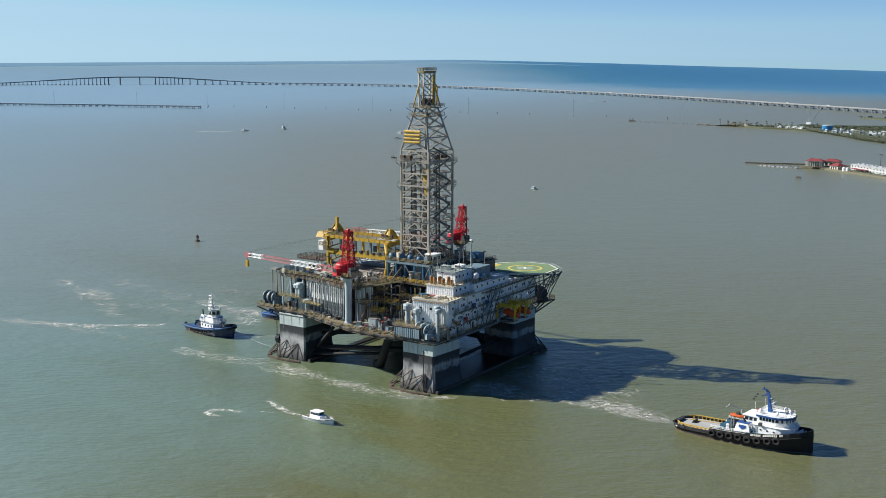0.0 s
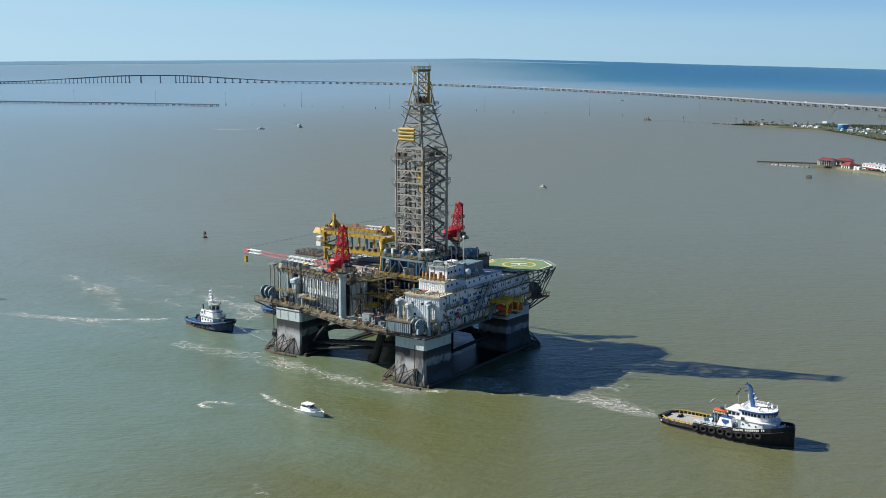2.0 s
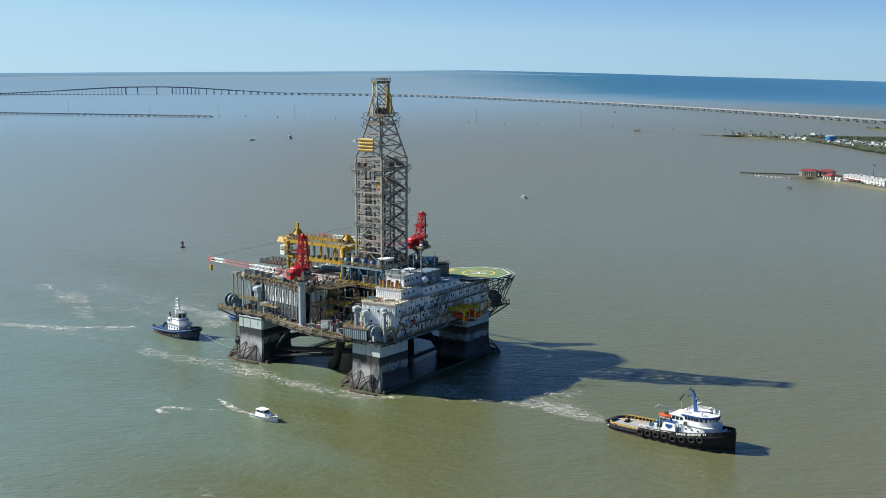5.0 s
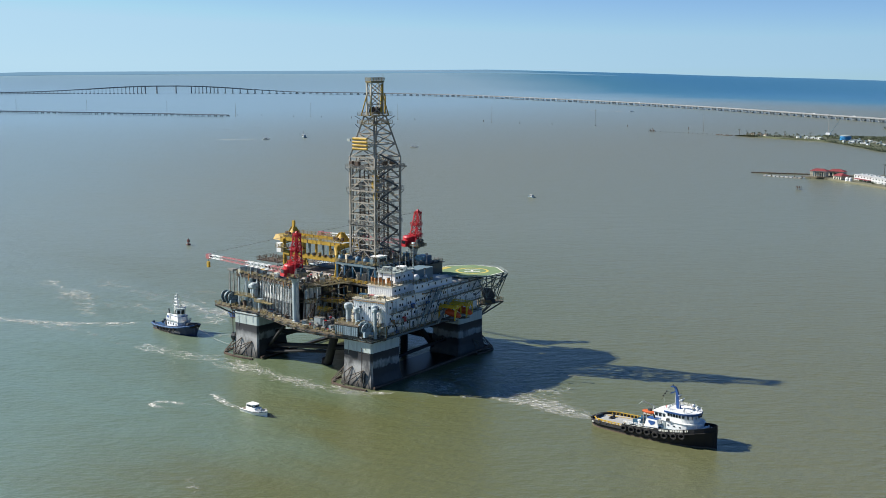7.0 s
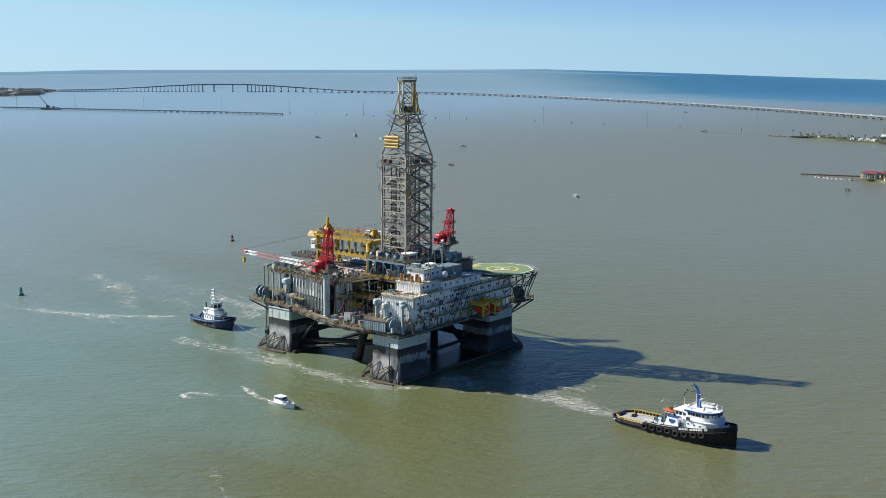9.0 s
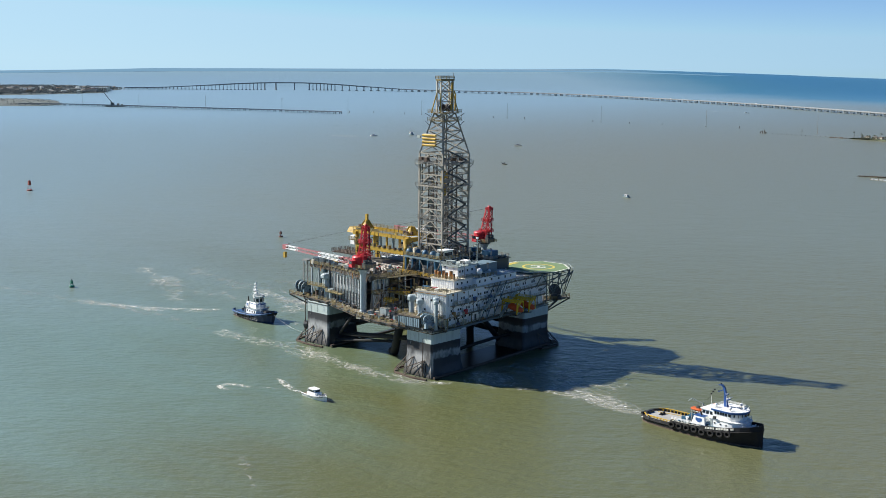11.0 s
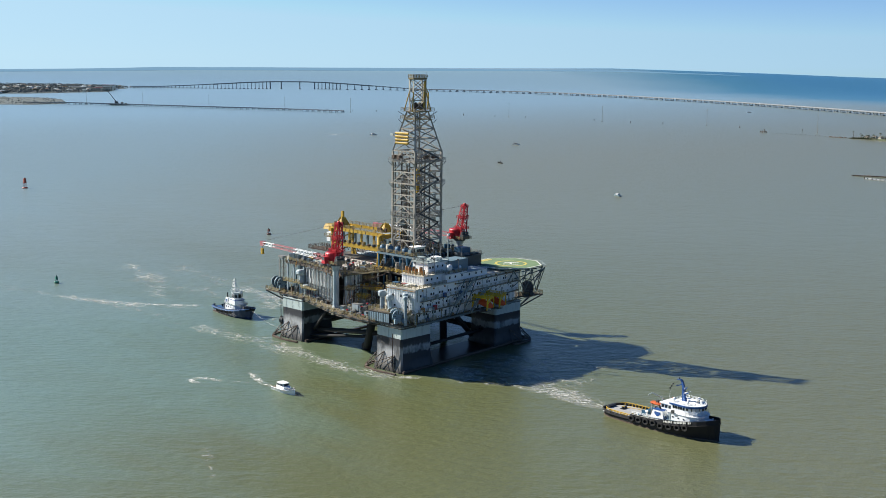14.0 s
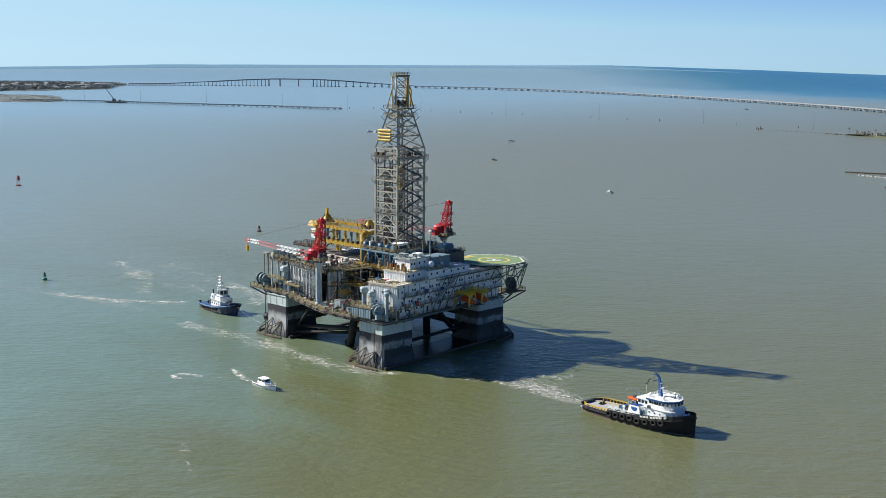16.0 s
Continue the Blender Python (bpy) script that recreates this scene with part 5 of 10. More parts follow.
# open bay between the crane and the drill floor
for k in range(9):
    x, y = -10.2 + 0.9 * (k % 5), -26.5 + 2.6 * (k // 2)
    part("bay_pipe", Build().tube((x, y, 0.2), (x + 0.3, y + 0.4, 9.5 - k * 0.5), 0.24, 8), (STEEL, PALEBLUE, RUSTY)[k % 3], up)
part("bay_brace", Build().beam((-13.5, -27, 4.5), (0.5, -18, 11.0), 0.3).beam((-7.4, -28, 1.0), (-7.3, -17, 10.5), 0.26).beam((-13, -28, 6.5), (2, -21, 7.5), 0.28), RUSTY, up)

# a railed catwalk from the crane to the drill floor, and the chaos of pipes under it
way_pts = [(-6.8, -28.4, UH), (-4.4, -22.0, UH), (-3.0, -12.6, UH)]
for p, q in zip(way_pts, way_pts[1:]):
    cw = part("catwalk", Build().beam(p, q, 1.6, 0.25), OLIVE, up, "grimy olive catwalk from the crane to the drill floor")
    for s in (-0.8, 0.8):
        part("catwalk_rail", rail(Build(), [(p[0] + s, p[1], p[2] + 0.12), (q[0] + s, q[1], q[2] + 0.12)], 1.1, 1.5, 0.05), RAIL, cw)
    m = [(a + c) / 2 for a, c in zip(p, q)]
    part("catwalk_post", Build().beam((m[0], m[1], 0), (m[0], m[1], UH - 0.1), 0.3), PALEBLUE, cw)
rng = random.Random(131)
for k in range(64):
    x, y, z = rng.uniform(-6.6, 7.5), rng.uniform(-27.5, -14.5), rng.uniform(1.2, 8.6)
    z *= 1.0 - 0.35 * max(0.0, (-y - 21) / 7)
    run = rng.uniform(1.2, 4.6)
    kind = k % 4
    if kind == 0:
        part("bay_pipe", Build().tube((x, y, z), (x + run, y + rng.uniform(-0.4, 0.4), z), rng.uniform(0.08, 0.2), 7), rng.choice((PALEBLUE, STEEL, OLIVE, RUSTY, CREAM)), up)
        part("pipe_leg", Build().beam((x + run / 2, y, 0), (x + run / 2, y, z), 0.12), STRUT, up)
    elif kind == 1:
        part("bay_pipe", Build().tube((x, y, 0), (x, y, z), rng.uniform(0.1, 0.22), 7).tube((x, y, z), (x + 0.9, y + 0.3, z), 0.12, 7), rng.choice((PALEBLUE, STEEL, WHITE, OLIVE)), up)
    elif kind == 2:
        part("bay_brace", Build().beam((x, y, 0), (x + run * 0.6, y + 0.4, z), 0.16), rng.choice((OLIVE, RUSTY, STRUT, YELLOW)), up)
    else:
        part("bay_tread", Build().box((x - 0.8, y - 0.6, z * 0.6), (x + 0.8, y + 0.6, z * 0.6 + 0.1)), rng.choice((OLIVE, DECK, RAIL)), up)
        part("bay_post", Build().beam((x - 0.7, y, 0), (x - 0.7, y, z * 0.6), 0.14), STEEL, up)
        part("bay_post", Build().beam((x + 0.7, y, 0), (x + 0.7, y, z * 0.6), 0.14), STEEL, up)

# loads on the pipe deck
rng = random.Random(7)
for k in range(22):
    y = -20.5 + k * 0.62
    r = thing("pipe_joint", (-24 + rng.uniform(-1, 1), y, UP_Z + 0.32), "rusty brown pipe joint lying on the pipe deck", "pipe", "stacked pipes")
    part("pipe_tube", Build().tube((-8.5, 0, 0), (8.5, 0, 0), 0.26, 8), PIPE if k % 3 else RUSTY, r)
    part("collar", Build().tube((8.3, 0, 0), (8.9, 0, 0), 0.34, 8), STEEL, r)
for k in range(16):
    y = 2 + k * 0.8
    r = thing("riser_joint", (-25, y, UP_Z + 0.5), "dark riser joint racked under the yellow gantry", "riser", "racked risers")
    part("riser_tube", Build().tube((-9.5, 0, 0), (9.5, 0, 0), 0.42, 10), (BLUEGREY, DARKSTEEL, GREY)[k % 3], r)
    part("riser_flange", Build().tube((9.4, 0, 0), (9.7, 0, 0), 0.62, 10), STEEL, r)
for k in range(34):
    x, y = rng.uniform(-41, -12), rng.uniform(-23.0, -9)
    if -33 < x < -15 and -21 < y < -7 or abs(x + 10) < 4:
        y = rng.uniform(-23.8, -22.4)
    s = (rng.uniform(0.8, 2.6), rng.uniform(0.6, 1.4), rng.uniform(0.6, 1.9))
    u = thing("deck_crate", (x, y, UP_Z), "weathered steel equipment crate on the pipe deck", "crate", "pipe deck crates", turn=rng.uniform(-8, 8))
    part("crate_body", Build().box((-s[0] / 2, -s[1] / 2, 0.1), (s[0] / 2, s[1] / 2, s[2])), rng.choice((RUSTY, PALEBLUE, CREAM, BLUEGREY, STEEL, YELLOW, DARKSTEEL)), u)
    part("crate_skid", Build().box((-s[0] / 2, -s[1] / 2 - 0.08, 0), (s[0] / 2, s[1] / 2 + 0.08, 0.12)), DARKSTEEL, u)
plat = thing("burner_platform", (-48.5, -3.0, UP_Z - 1.4), "rusty lattice burner platform standing over the pipe deck edge", "platform")
part("platform_grid", Build().box((-3.4, -3.2, 2.6), (7.0, 3.2, 2.85)), RUSTY, plat)
part("platform_rail", rail(Build(), [(-3.4, -3.2, 2.85), (5.0, -3.2, 2.85), (5.0, 3.2, 2.85), (-3.4, 3.2, 2.85)], 1.1, 1.5, 0.05, True), STRUT, plat)
for x, y in ((6.3, -3), (6.9, -3), (6.3, 3), (6.9, 3)):
    part("platform_leg", Build().beam((x, y, 1.4), (x, y, 2.6), 0.35), PALEBLUE, plat)
for y in (-3, 3):
    part("platform_knee", Build().beam((6.1, y, -2.0), (-2.8, y, 2.6), 0.25), PALEBLUE, plat)


# ---- yellow riser gantry ----
gan = thing("riser_gantry", (0, 0, UP_Z), "tall yellow riser-handling gantry crane spanning the pipe deck", "gantry crane")
for x in (-37.4, -12.6):
    for y in (-7.2, 2.4):
        g = part("gantry_leg", Build().beam((x, y, 0), (x, y, 9.4), 0.85), YELLOW, gan)
        part("leg_brace", Build().beam((x + (1.6 if x < -20 else -1.6), y, 0.1), (x, y, 5.0), 0.45), YELLOW, g)
    part("end_truck", Build().box((x - 0.7, -8.6, 9.2), (x + 0.7, 4.0, 10.3)), YELLOW, gan)
    part("walk_platform", Build().box((x - 1.9, -9.4, 7.2), (x + 1.9, -7.2, 7.35)), RAIL, gan)
    part("walk_rail", rail(Build(), [(x - 1.9, -9.4, 7.35), (x + 1.9, -9.4, 7.35), (x + 1.9, -7.2, 7.35)], 1.1, 1.2, 0.07), RAIL, gan)
for y, z in ((-7.2, 9.7), (2.4, 9.7)):
    part("main_girder", Build().box((-39, y - 0.5, z), (-11.5, y + 0.5, z + 1.1)), YELLOW, gan)
    for k in range(14):
        part("girder_stiffener", Build().box((-38.6 + k * 2.05, y - 0.58, z + 0.05), (-38.4 + k * 2.05, y - 0.5, z + 1.05)), RUSTY if k % 3 == 0 else YELLOW, gan)
    part("girder_rail", rail(Build(), [(-39, y - 0.5, z + 1.1), (-11.5, y - 0.5, z + 1.1)], 1.1, 1.8, 0.06), RAIL, gan)
part("lower_girder", Build().box((-34, -8.3, 4.6), (-13, -7.0, 6.0)), YELLOW, gan, "heavy yellow lifting beam")
part("beam_nose", Build().tube((-34, -7.65, 5.3), (-36.4, -7.65, 5.6), 1.0, 10), YELLOW, gan)
for k in range(7):
    part("girder_hanger", Build().box((-33 + k * 3.1, -6.7, 6.0), (-32.5 + k * 3.1, -6.0, 9.7)), YELLOW if k % 2 else BLUEGREY, gan)
for x, hgt in ((-37.6, 5.2), (-15.6, 1.6)):
    tr = part("trolley", Build().lathe((x, -2.4, 10.6), ((2.1, 0), (2.0, 0.8), (1.4, 1.5), (0.9, 2.3), (0.6, 2.9)), 12), YELLOW, gan, "bell-shaped yellow trolley hoist")
    part("mast_post", Build().box((x - 0.42, -2.82, 13.0), (x + 0.42, -1.98, 10.6 + max(3.0, hgt))), YELLOW, tr)
    for a in range(4):
        c, s = math.cos(a * 1.57 + 0.8), math.sin(a * 1.57 + 0.8)
        part("hoist_arm", Build().beam((x + 2.5 * c, -2.4 + 2.5 * s, 10.6), (x + 0.7 * c, -2.4 + 0.7 * s, 13.6), 0.5), YELLOW, tr)
part("left_head", Build().prism([(-43.0, -7.0), (-38.0, -7.5), (-36.0, -1.0), (-42.0, 1.0)], 9.4, 11.2, 0.8), YELLOW, gan)
part("ladder_cage", Build().box((-44.2, -4.2, 4.6), (-42.2, -2.4, 7.8)), WHITE, gan, "white operator's cabin")
for z in (2.0, 4.2, 6.4, 8.6):
    for x in (-37.4, -12.6):
        part("leg_tie", Build().beam((x, -7.2, z), (x, 2.4, z + 1.0), 0.35), YELLOW, gan)
part("curved_leg", Build().tube((-12.6, -8.4, 9.4), (-11.2, -9.6, 7.0), 0.7, 10).tube((-11.2, -9.6, 7.0), (-11.2, -9.6, 2.5), 0.7, 10).tube((-11.2, -9.6, 2.5), (-12.6, -8.6, 0.2), 0.7, 10), YELLOW, gan)
house = thing("machinery_house", (-24, 8, UP_Z), "blue-grey machinery house behind the gantry beams", "machinery house")
part("house_wall", Build().box((-8, 0, 0), (8, 6, 7.2)), BLUEGREY, house)
part("house_roof", Build().box((-8.3, -0.3, 7.2), (8.3, 6.3, 7.5)), PALE, house)
for k in range(5):
    part("house_window", Build().box((-6.8 + k * 3, -0.06, 3.6), (-5.0 + k * 3, 0.02, 5.6)), GLASS, house)


# ---- pedestal cranes ----
def lattice_boom(parent, a, b, w0, w1, bays, mats):
    """A box lattice boom from a to b; each stretch is a part in its own colour."""
    a, b = Vector(a), Vector(b)
    d = (b - a).normalized()
    s = d.cross(Vector((0, 0, 1))).normalized()
    u = s.cross(d)

    def node(k, i):
        f = k / bays
        w = w0 + (w1 - w0) * f
        if f < 0.1:
            w *= 0.4 + 6 * f
        return a.lerp(b, f) + s * (w / 2 * (-1, 1, 1, -1)[i]) + u * (w / 2 * (-1, -1, 1, 1)[i])

    for k in range(bays):
        mat = mats[min(len(mats) - 1, int(k / bays * len(mats)))]
        for i in range(4):
            j = (i + 1) % 4
            part("boom_chord", Build().beam(node(k, i), node(k + 1, i), 0.15), mat, parent)
            part("boom_lacing", Build().beam(node(k, i), node(k + 1, j), 0.075), mat, parent)


def pedestal_crane(at, base_z, cab_z, top, tip, label, stripe):
    x, y = at
    c = thing("pedestal_crane", (x, y, base_z), label, "crane", "deck cranes")
    ped = cab_z - base_z
    part("pedestal", Build().lathe((0, 0, 0), ((1.35, 0), (1.2, 0.5), (1.05, 0.8), (1.05, ped - 1.5), (1.55, ped - 0.2), (1.65, ped)), 18), PALEBLUE, c, "pale grey crane pedestal", smooth=False)
    hd = Vector((tip[0] - x, tip[1] - y, 0)).normalized()
    sd = Vector((-hd.y, hd.x, 0))
    part("slew_ring", Build().lathe((0, 0, ped), ((2.1, 0), (2.1, 0.5), (1.9, 0.6)), 18), DARKSTEEL, c)

    def at_(f, s, z):
        return hd * f + sd * s + Vector((0, 0, ped + z))

    body = Build()
    body.lathe((hd.x * 2.1, hd.y * 2.1, ped + 0.5), ((2.3, 0), (2.5, 0.5), (2.5, 3.2), (2.2, 3.6)), 18)
    part("slew_house", body, RED, c, "red crane slewing house")
    part("engine_house", Build().loft([[at_(-3.4, -1.6, 0.7), at_(-3.4, 1.6, 0.7), at_(-3.4, 1.6, 2.2), at_(-3.4, -1.6, 2.2)], [at_(-1.8, -1.6, 0.7), at_(-1.8, 1.6, 0.7), at_(-1.8, 1.6, 2.4), at_(-1.8, -1.6, 2.4)]]), DARKSTEEL, c)
    cabin = part("operator_cab", Build().loft([[at_(0.6, 2.2, 0.7), at_(0.6, 3.8, 0.7), at_(0.6, 3.8, 2.9), at_(0.6, 2.2, 2.9)], [at_(2.8, 2.2, 0.7), at_(2.8, 3.8, 0.7), at_(2.5, 3.8, 2.9), at_(2.5, 2.2, 2.9)]]), RED, c)
    part("cab_window", Build().loft([[at_(0.8, 3.82, 1.8), at_(0.8, 3.88, 1.8), at_(0.8, 3.88, 2.9), at_(0.8, 3.82, 2.9)], [at_(2.4, 3.82, 1.8), at_(2.4, 3.88, 1.8), at_(2.4, 3.88, 2.9), at_(2.4, 3.82, 2.9)]]), GLASS, cabin)
    # the A-frame tower, leaning
    t = Vector((top[0] - x, top[1] - y, top[2] - base_z))
    feet = [at_(1.5, -1.6, 0.6), at_(1.5, 1.6, 0.6), at_(-1.8, 1.6, 0.6), at_(-1.8, -1.6, 0.6)]
    heads = [t + hd * f + sd * s for f, s in ((0.7, -0.8), (0.7, 0.8), (-0.8, 0.8), (-0.8, -0.8))]
    for i in range(4):
        part("tower_leg", Build().beam(feet[i], heads[i], 0.38), RED, c)
        j = (i + 1) % 4
        for k in range(6):
            p0, p1 = feet[i].lerp(heads[i], k / 6), feet[j].lerp(heads[j], (k + 1) / 6)
            q0 = feet[i].lerp(heads[i], (k + 1) / 6)
            part("tower_lacing", Build().beam(p0, p1, 0.2), RED, c)
            part("tower_tie", Build().beam(q0, p1, 0.18), RED, c)
    part("tower_ladder", Build().beam(feet[2] - hd * 0.6, heads[2] - hd * 0.6, 0.2), RED, c)
    part("tower_head", Build().box((t.x - 0.6, t.y - 0.6, t.z - 0.4), (t.x + 0.6, t.y + 0.6, t.z + 0.3)).tube((t.x - 0.3, t.y, t.z + 0.5), (t.x + 0.3, t.y, t.z + 0.5), 0.55, 12), RED, c)
    part("head_platform", rail(Build(), [(t.x - 1.0, t.y - 1.0, t.z - 0.6), (t.x + 1.0, t.y - 1.0, t.z - 0.6), (t.x + 1.0, t.y + 1.0, t.z - 0.6), (t.x - 1.0, t.y + 1.0, t.z - 0.6)], 1.0, 1.0, 0.05, True), RED, c)
    for f, w in ((0.3, 1.9), (0.62, 1.6)):
        m = sum(feet, Vector()) / 4
        m = m.lerp(t, f)
        st = part("tower_stage", Build().box((m.x - w, m.y - w, m.z - 0.06), (m.x + w, m.y + w, m.z + 0.06)), RED, c)
        part("stage_rail", rail(Build(), [(m.x - w, m.y - w, m.z), (m.x + w, m.y - w, m.z), (m.x + w, m.y + w, m.z), (m.x - w, m.y + w, m.z)], 1.0, 1.2, 0.05, True), RED, st)
    part("winch_deck", rail(Build(), [at_(-3.4, -2.6, 0.6), at_(1.6, -2.6, 0.6), at_(1.6, 2.6, 0.6), at_(-3.4, 2.6, 0.6)], 1.1, 1.0, 0.06, True), RAIL, c)
    for f0, s0 in ((-2.6, -0.9), (-2.4, 0.7), (0.4, -1.8)):
        q = at_(f0, s0, 2.3)
        part("hoist_motor", Build().tube(q + sd * -0.6 + Vector((0, 0, 0.5)), q + sd * 0.6 + Vector((0, 0, 0.5)), 0.55, 10), DARKSTEEL, c)
    foot = at_(3.9, 0, 1.6)
    tp = Vector((tip[0] - x, tip[1] - y, tip[2] - base_z))
    lattice_boom(c, foot, tp, 1.55, 0.95, 24, stripe)
    part("boom_head", Build().box((tp.x - 1.0, tp.y - 0.7, tp.z - 0.9), (tp.x + 0.9, tp.y + 0.7, tp.z + 0.7)).beam(tp, tp + hd * 1.8 + Vector((0, 0, -0.6)), 0.6), PINK, c)
    for s in (-0.5, 0.5):
        part("pendant_wire", Build().beam(heads[0] + sd * s, tp + sd * s + Vector((0, 0, 0.8)), 0.05), DARKSTEEL, c)
    hook = part("hook_block", Build().box((tp.x + hd.x * 0.6 - 0.5, tp.y + hd.y * 0.6 - 0.4, tp.z - 4.0), (tp.x + hd.x * 0.6 + 0.5, tp.y + hd.y * 0.6 + 0.4, tp.z - 2.0)), YELLOW, c, "yellow crane hook block")
    part("hoist_wire", Build().beam(tp + hd * 0.6, tp + hd * 0.6 + Vector((0, 0, -2.2)), 0.1), DARKSTEEL, hook)
    return c


pedestal_crane((-9.9, -30.2), DECK_Z, 29.2, (-13.4, -25.8, 42.0), (-61.6, -19.3, 29.6), "red pedestal crane, striped lattice boom laid flat in its rest", [PINK, PINK, WHITE, WHITE, WHITE, PINK, PINK, PINK, WHITE, WHITE])
pedestal_crane((-12.2, 31.6), DECK_Z, 31.0, (-14.4, 36.4, 43.0), (-61.0, 36.0, 31.5), "red pedestal crane behind the derrick, lattice boom laid flat", [PINK, PINK, PINK, PINK, WHITE, WHITE, WHITE, PINK])

rest = thing("boom_rest", (-46.2, -22.6, DECK_Z), "grey steel boom rest frame holding the crane boom", "boom rest")
for x, y in ((-1.0, -0.8), (-1.0, 0.9), (1.2, -0.8), (1.2, 0.9)):
    part("rest_post", Build().beam((x, y, 0), (x * 0.8, y, 11.6), 0.34), STEEL, rest)
part("rest_saddle", Build().box((-1.3, -1.3, 11.5), (1.3, 1.3, 12.1)), STEEL, rest)
for k in range(5):
    for y in (-0.8, 0.9):
        part("rest_brace", Build().beam((-1, y, 0.4 + k * 2.2), (1.2, y, 2.4 + k * 2.2), 0.16), STEEL, rest)

# ---- loose things on the open main deck ----
rng = random.Random(21)
spots = [(-4, -32.5), (-1.5, -29), (1.5, -33), (3.5, -27), (5.5, -31), (8, -25), (7.5, -28.5), (-3.5, -25), (1.0, -22), (4.5, -20), (9.5, -22), (10.5, -29.5), (-6.2, -22), (-1.2, -18), (6.0, -16), (9.6, -17), (11.5, -20), (2.2, -16), (8.0, -20.5), (3.0, -24.0)]
for k, (x, y) in enumerate(spots):
    s = (rng.uniform(0.9, 2.8), rng.uniform(0.8, 1.8), rng.uniform(0.6, 2.4))
    mat, col = rng.choice(((DARKSTEEL, "dark"), (RUSTY, "rusty"), (PALEBLUE, "pale grey"), (CREAM, "buff"), (RAIL, "yellow"), (STEEL, "grey"), (DARKSTEEL, "dark"), (BLUEGREY, "blue-grey")))
    u = thing("deck_box", (x, y, DECK_Z), col + " steel equipment box on the open main deck", "equipment box", "deck boxes", turn=rng.uniform(-20, 20))
    part("box_body", Build().box((-s[0] / 2, -s[1] / 2, 0.12), (s[0] / 2, s[1] / 2, s[2])), mat, u)
    part("box_lid", Build().box((-s[0] / 2 - 0.06, -s[1] / 2 - 0.06, s[2]), (s[0] / 2 + 0.06, s[1] / 2 + 0.06, s[2] + 0.1)), STEEL, u)
    part("box_foot", Build().box((-s[0] / 2, -s[1] / 2, 0), (-s[0] / 2 + 0.3, s[1] / 2, 0.12)).box((s[0] / 2 - 0.3, -s[1] / 2, 0), (s[0] / 2, s[1] / 2, 0.12)), DARKSTEEL, u)
for x, y, z, w, d in ((-3.0, -21.0, 6.0, 7.0, 3.0), (3.5, -18.5, 3.6, 6.0, 2.6), (-2.0, -25.5, 3.8, 4.5, 2.2)):
    st = thing("access_platform", (x, y, DECK_Z), "yellow-railed access platform among the deck machinery", "platform", "access platforms")
    part("platform_plate", Build().box((-w / 2, -d / 2, z - 0.15), (w / 2, d / 2, z)), RAIL, st)
    part("platform_rail", rail(Build(), [(-w / 2, -d / 2, z), (w / 2, -d / 2, z), (w / 2, d / 2, z), (-w / 2, d / 2, z)], 1.15, 1.3, 0.07, True), YELLOW, st)
    for sx in (-1, 1):
        for sy in (-1, 1):
            part("platform_leg", Build().beam((sx * w / 2 * 0.92, sy * d / 2 * 0.9, 0), (sx * w / 2 * 0.92, sy * d / 2 * 0.9, z - 0.15), 0.22), STEEL, st)
skip = thing("white_skip", (1.2, -25.6, DECK_Z), "small white tilted skip on the main deck", "skip", turn=25)
part("skip_body", Build().loft([[(-0.8, -0.6, 0.9), (0.8, -0.6, 0.4), (0.8, 0.6, 0.4), (-0.8, 0.6, 0.9)], [(-1.0, -0.8, 2.6), (0.5, -0.8, 1.9), (0.5, 0.8, 1.9), (-1.0, 0.8, 2.6)]]), WHITE, skip)
part("skip_stand", Build().box((-0.7, -0.5, 0), (0.7, 0.5, 0.6)), DARKSTEEL, skip)
for k, (x, y, h) in enumerate(((9.8, -26.5, 8.2), (11.8, -25.4, 7.2))):
    v = thing("choke_manifold", (x, y, DECK_Z), "cream valve manifold frame beside the quarters", "manifold", "manifolds", turn=10 * k)
    part("manifold_frame", Build().box((-0.9, -0.8, 0), (0.9, 0.8, h * 0.5)), CREAM, v)
    part("manifold_pipe", Build().tube((-0.4, 0, h * 0.5), (-0.4, 0, h), 0.35, 10).tube((0.5, 0.2, h * 0.5), (0.5, 0.2, h * 0.85), 0.3, 10).tube((-1.6, 0, h * 0.8), (1.4, 0, h * 0.8), 0.3, 10), CREAM, v)

# ---- more deck clutter: pipe runs, drums and small fittings ----
rng = random.Random(33)


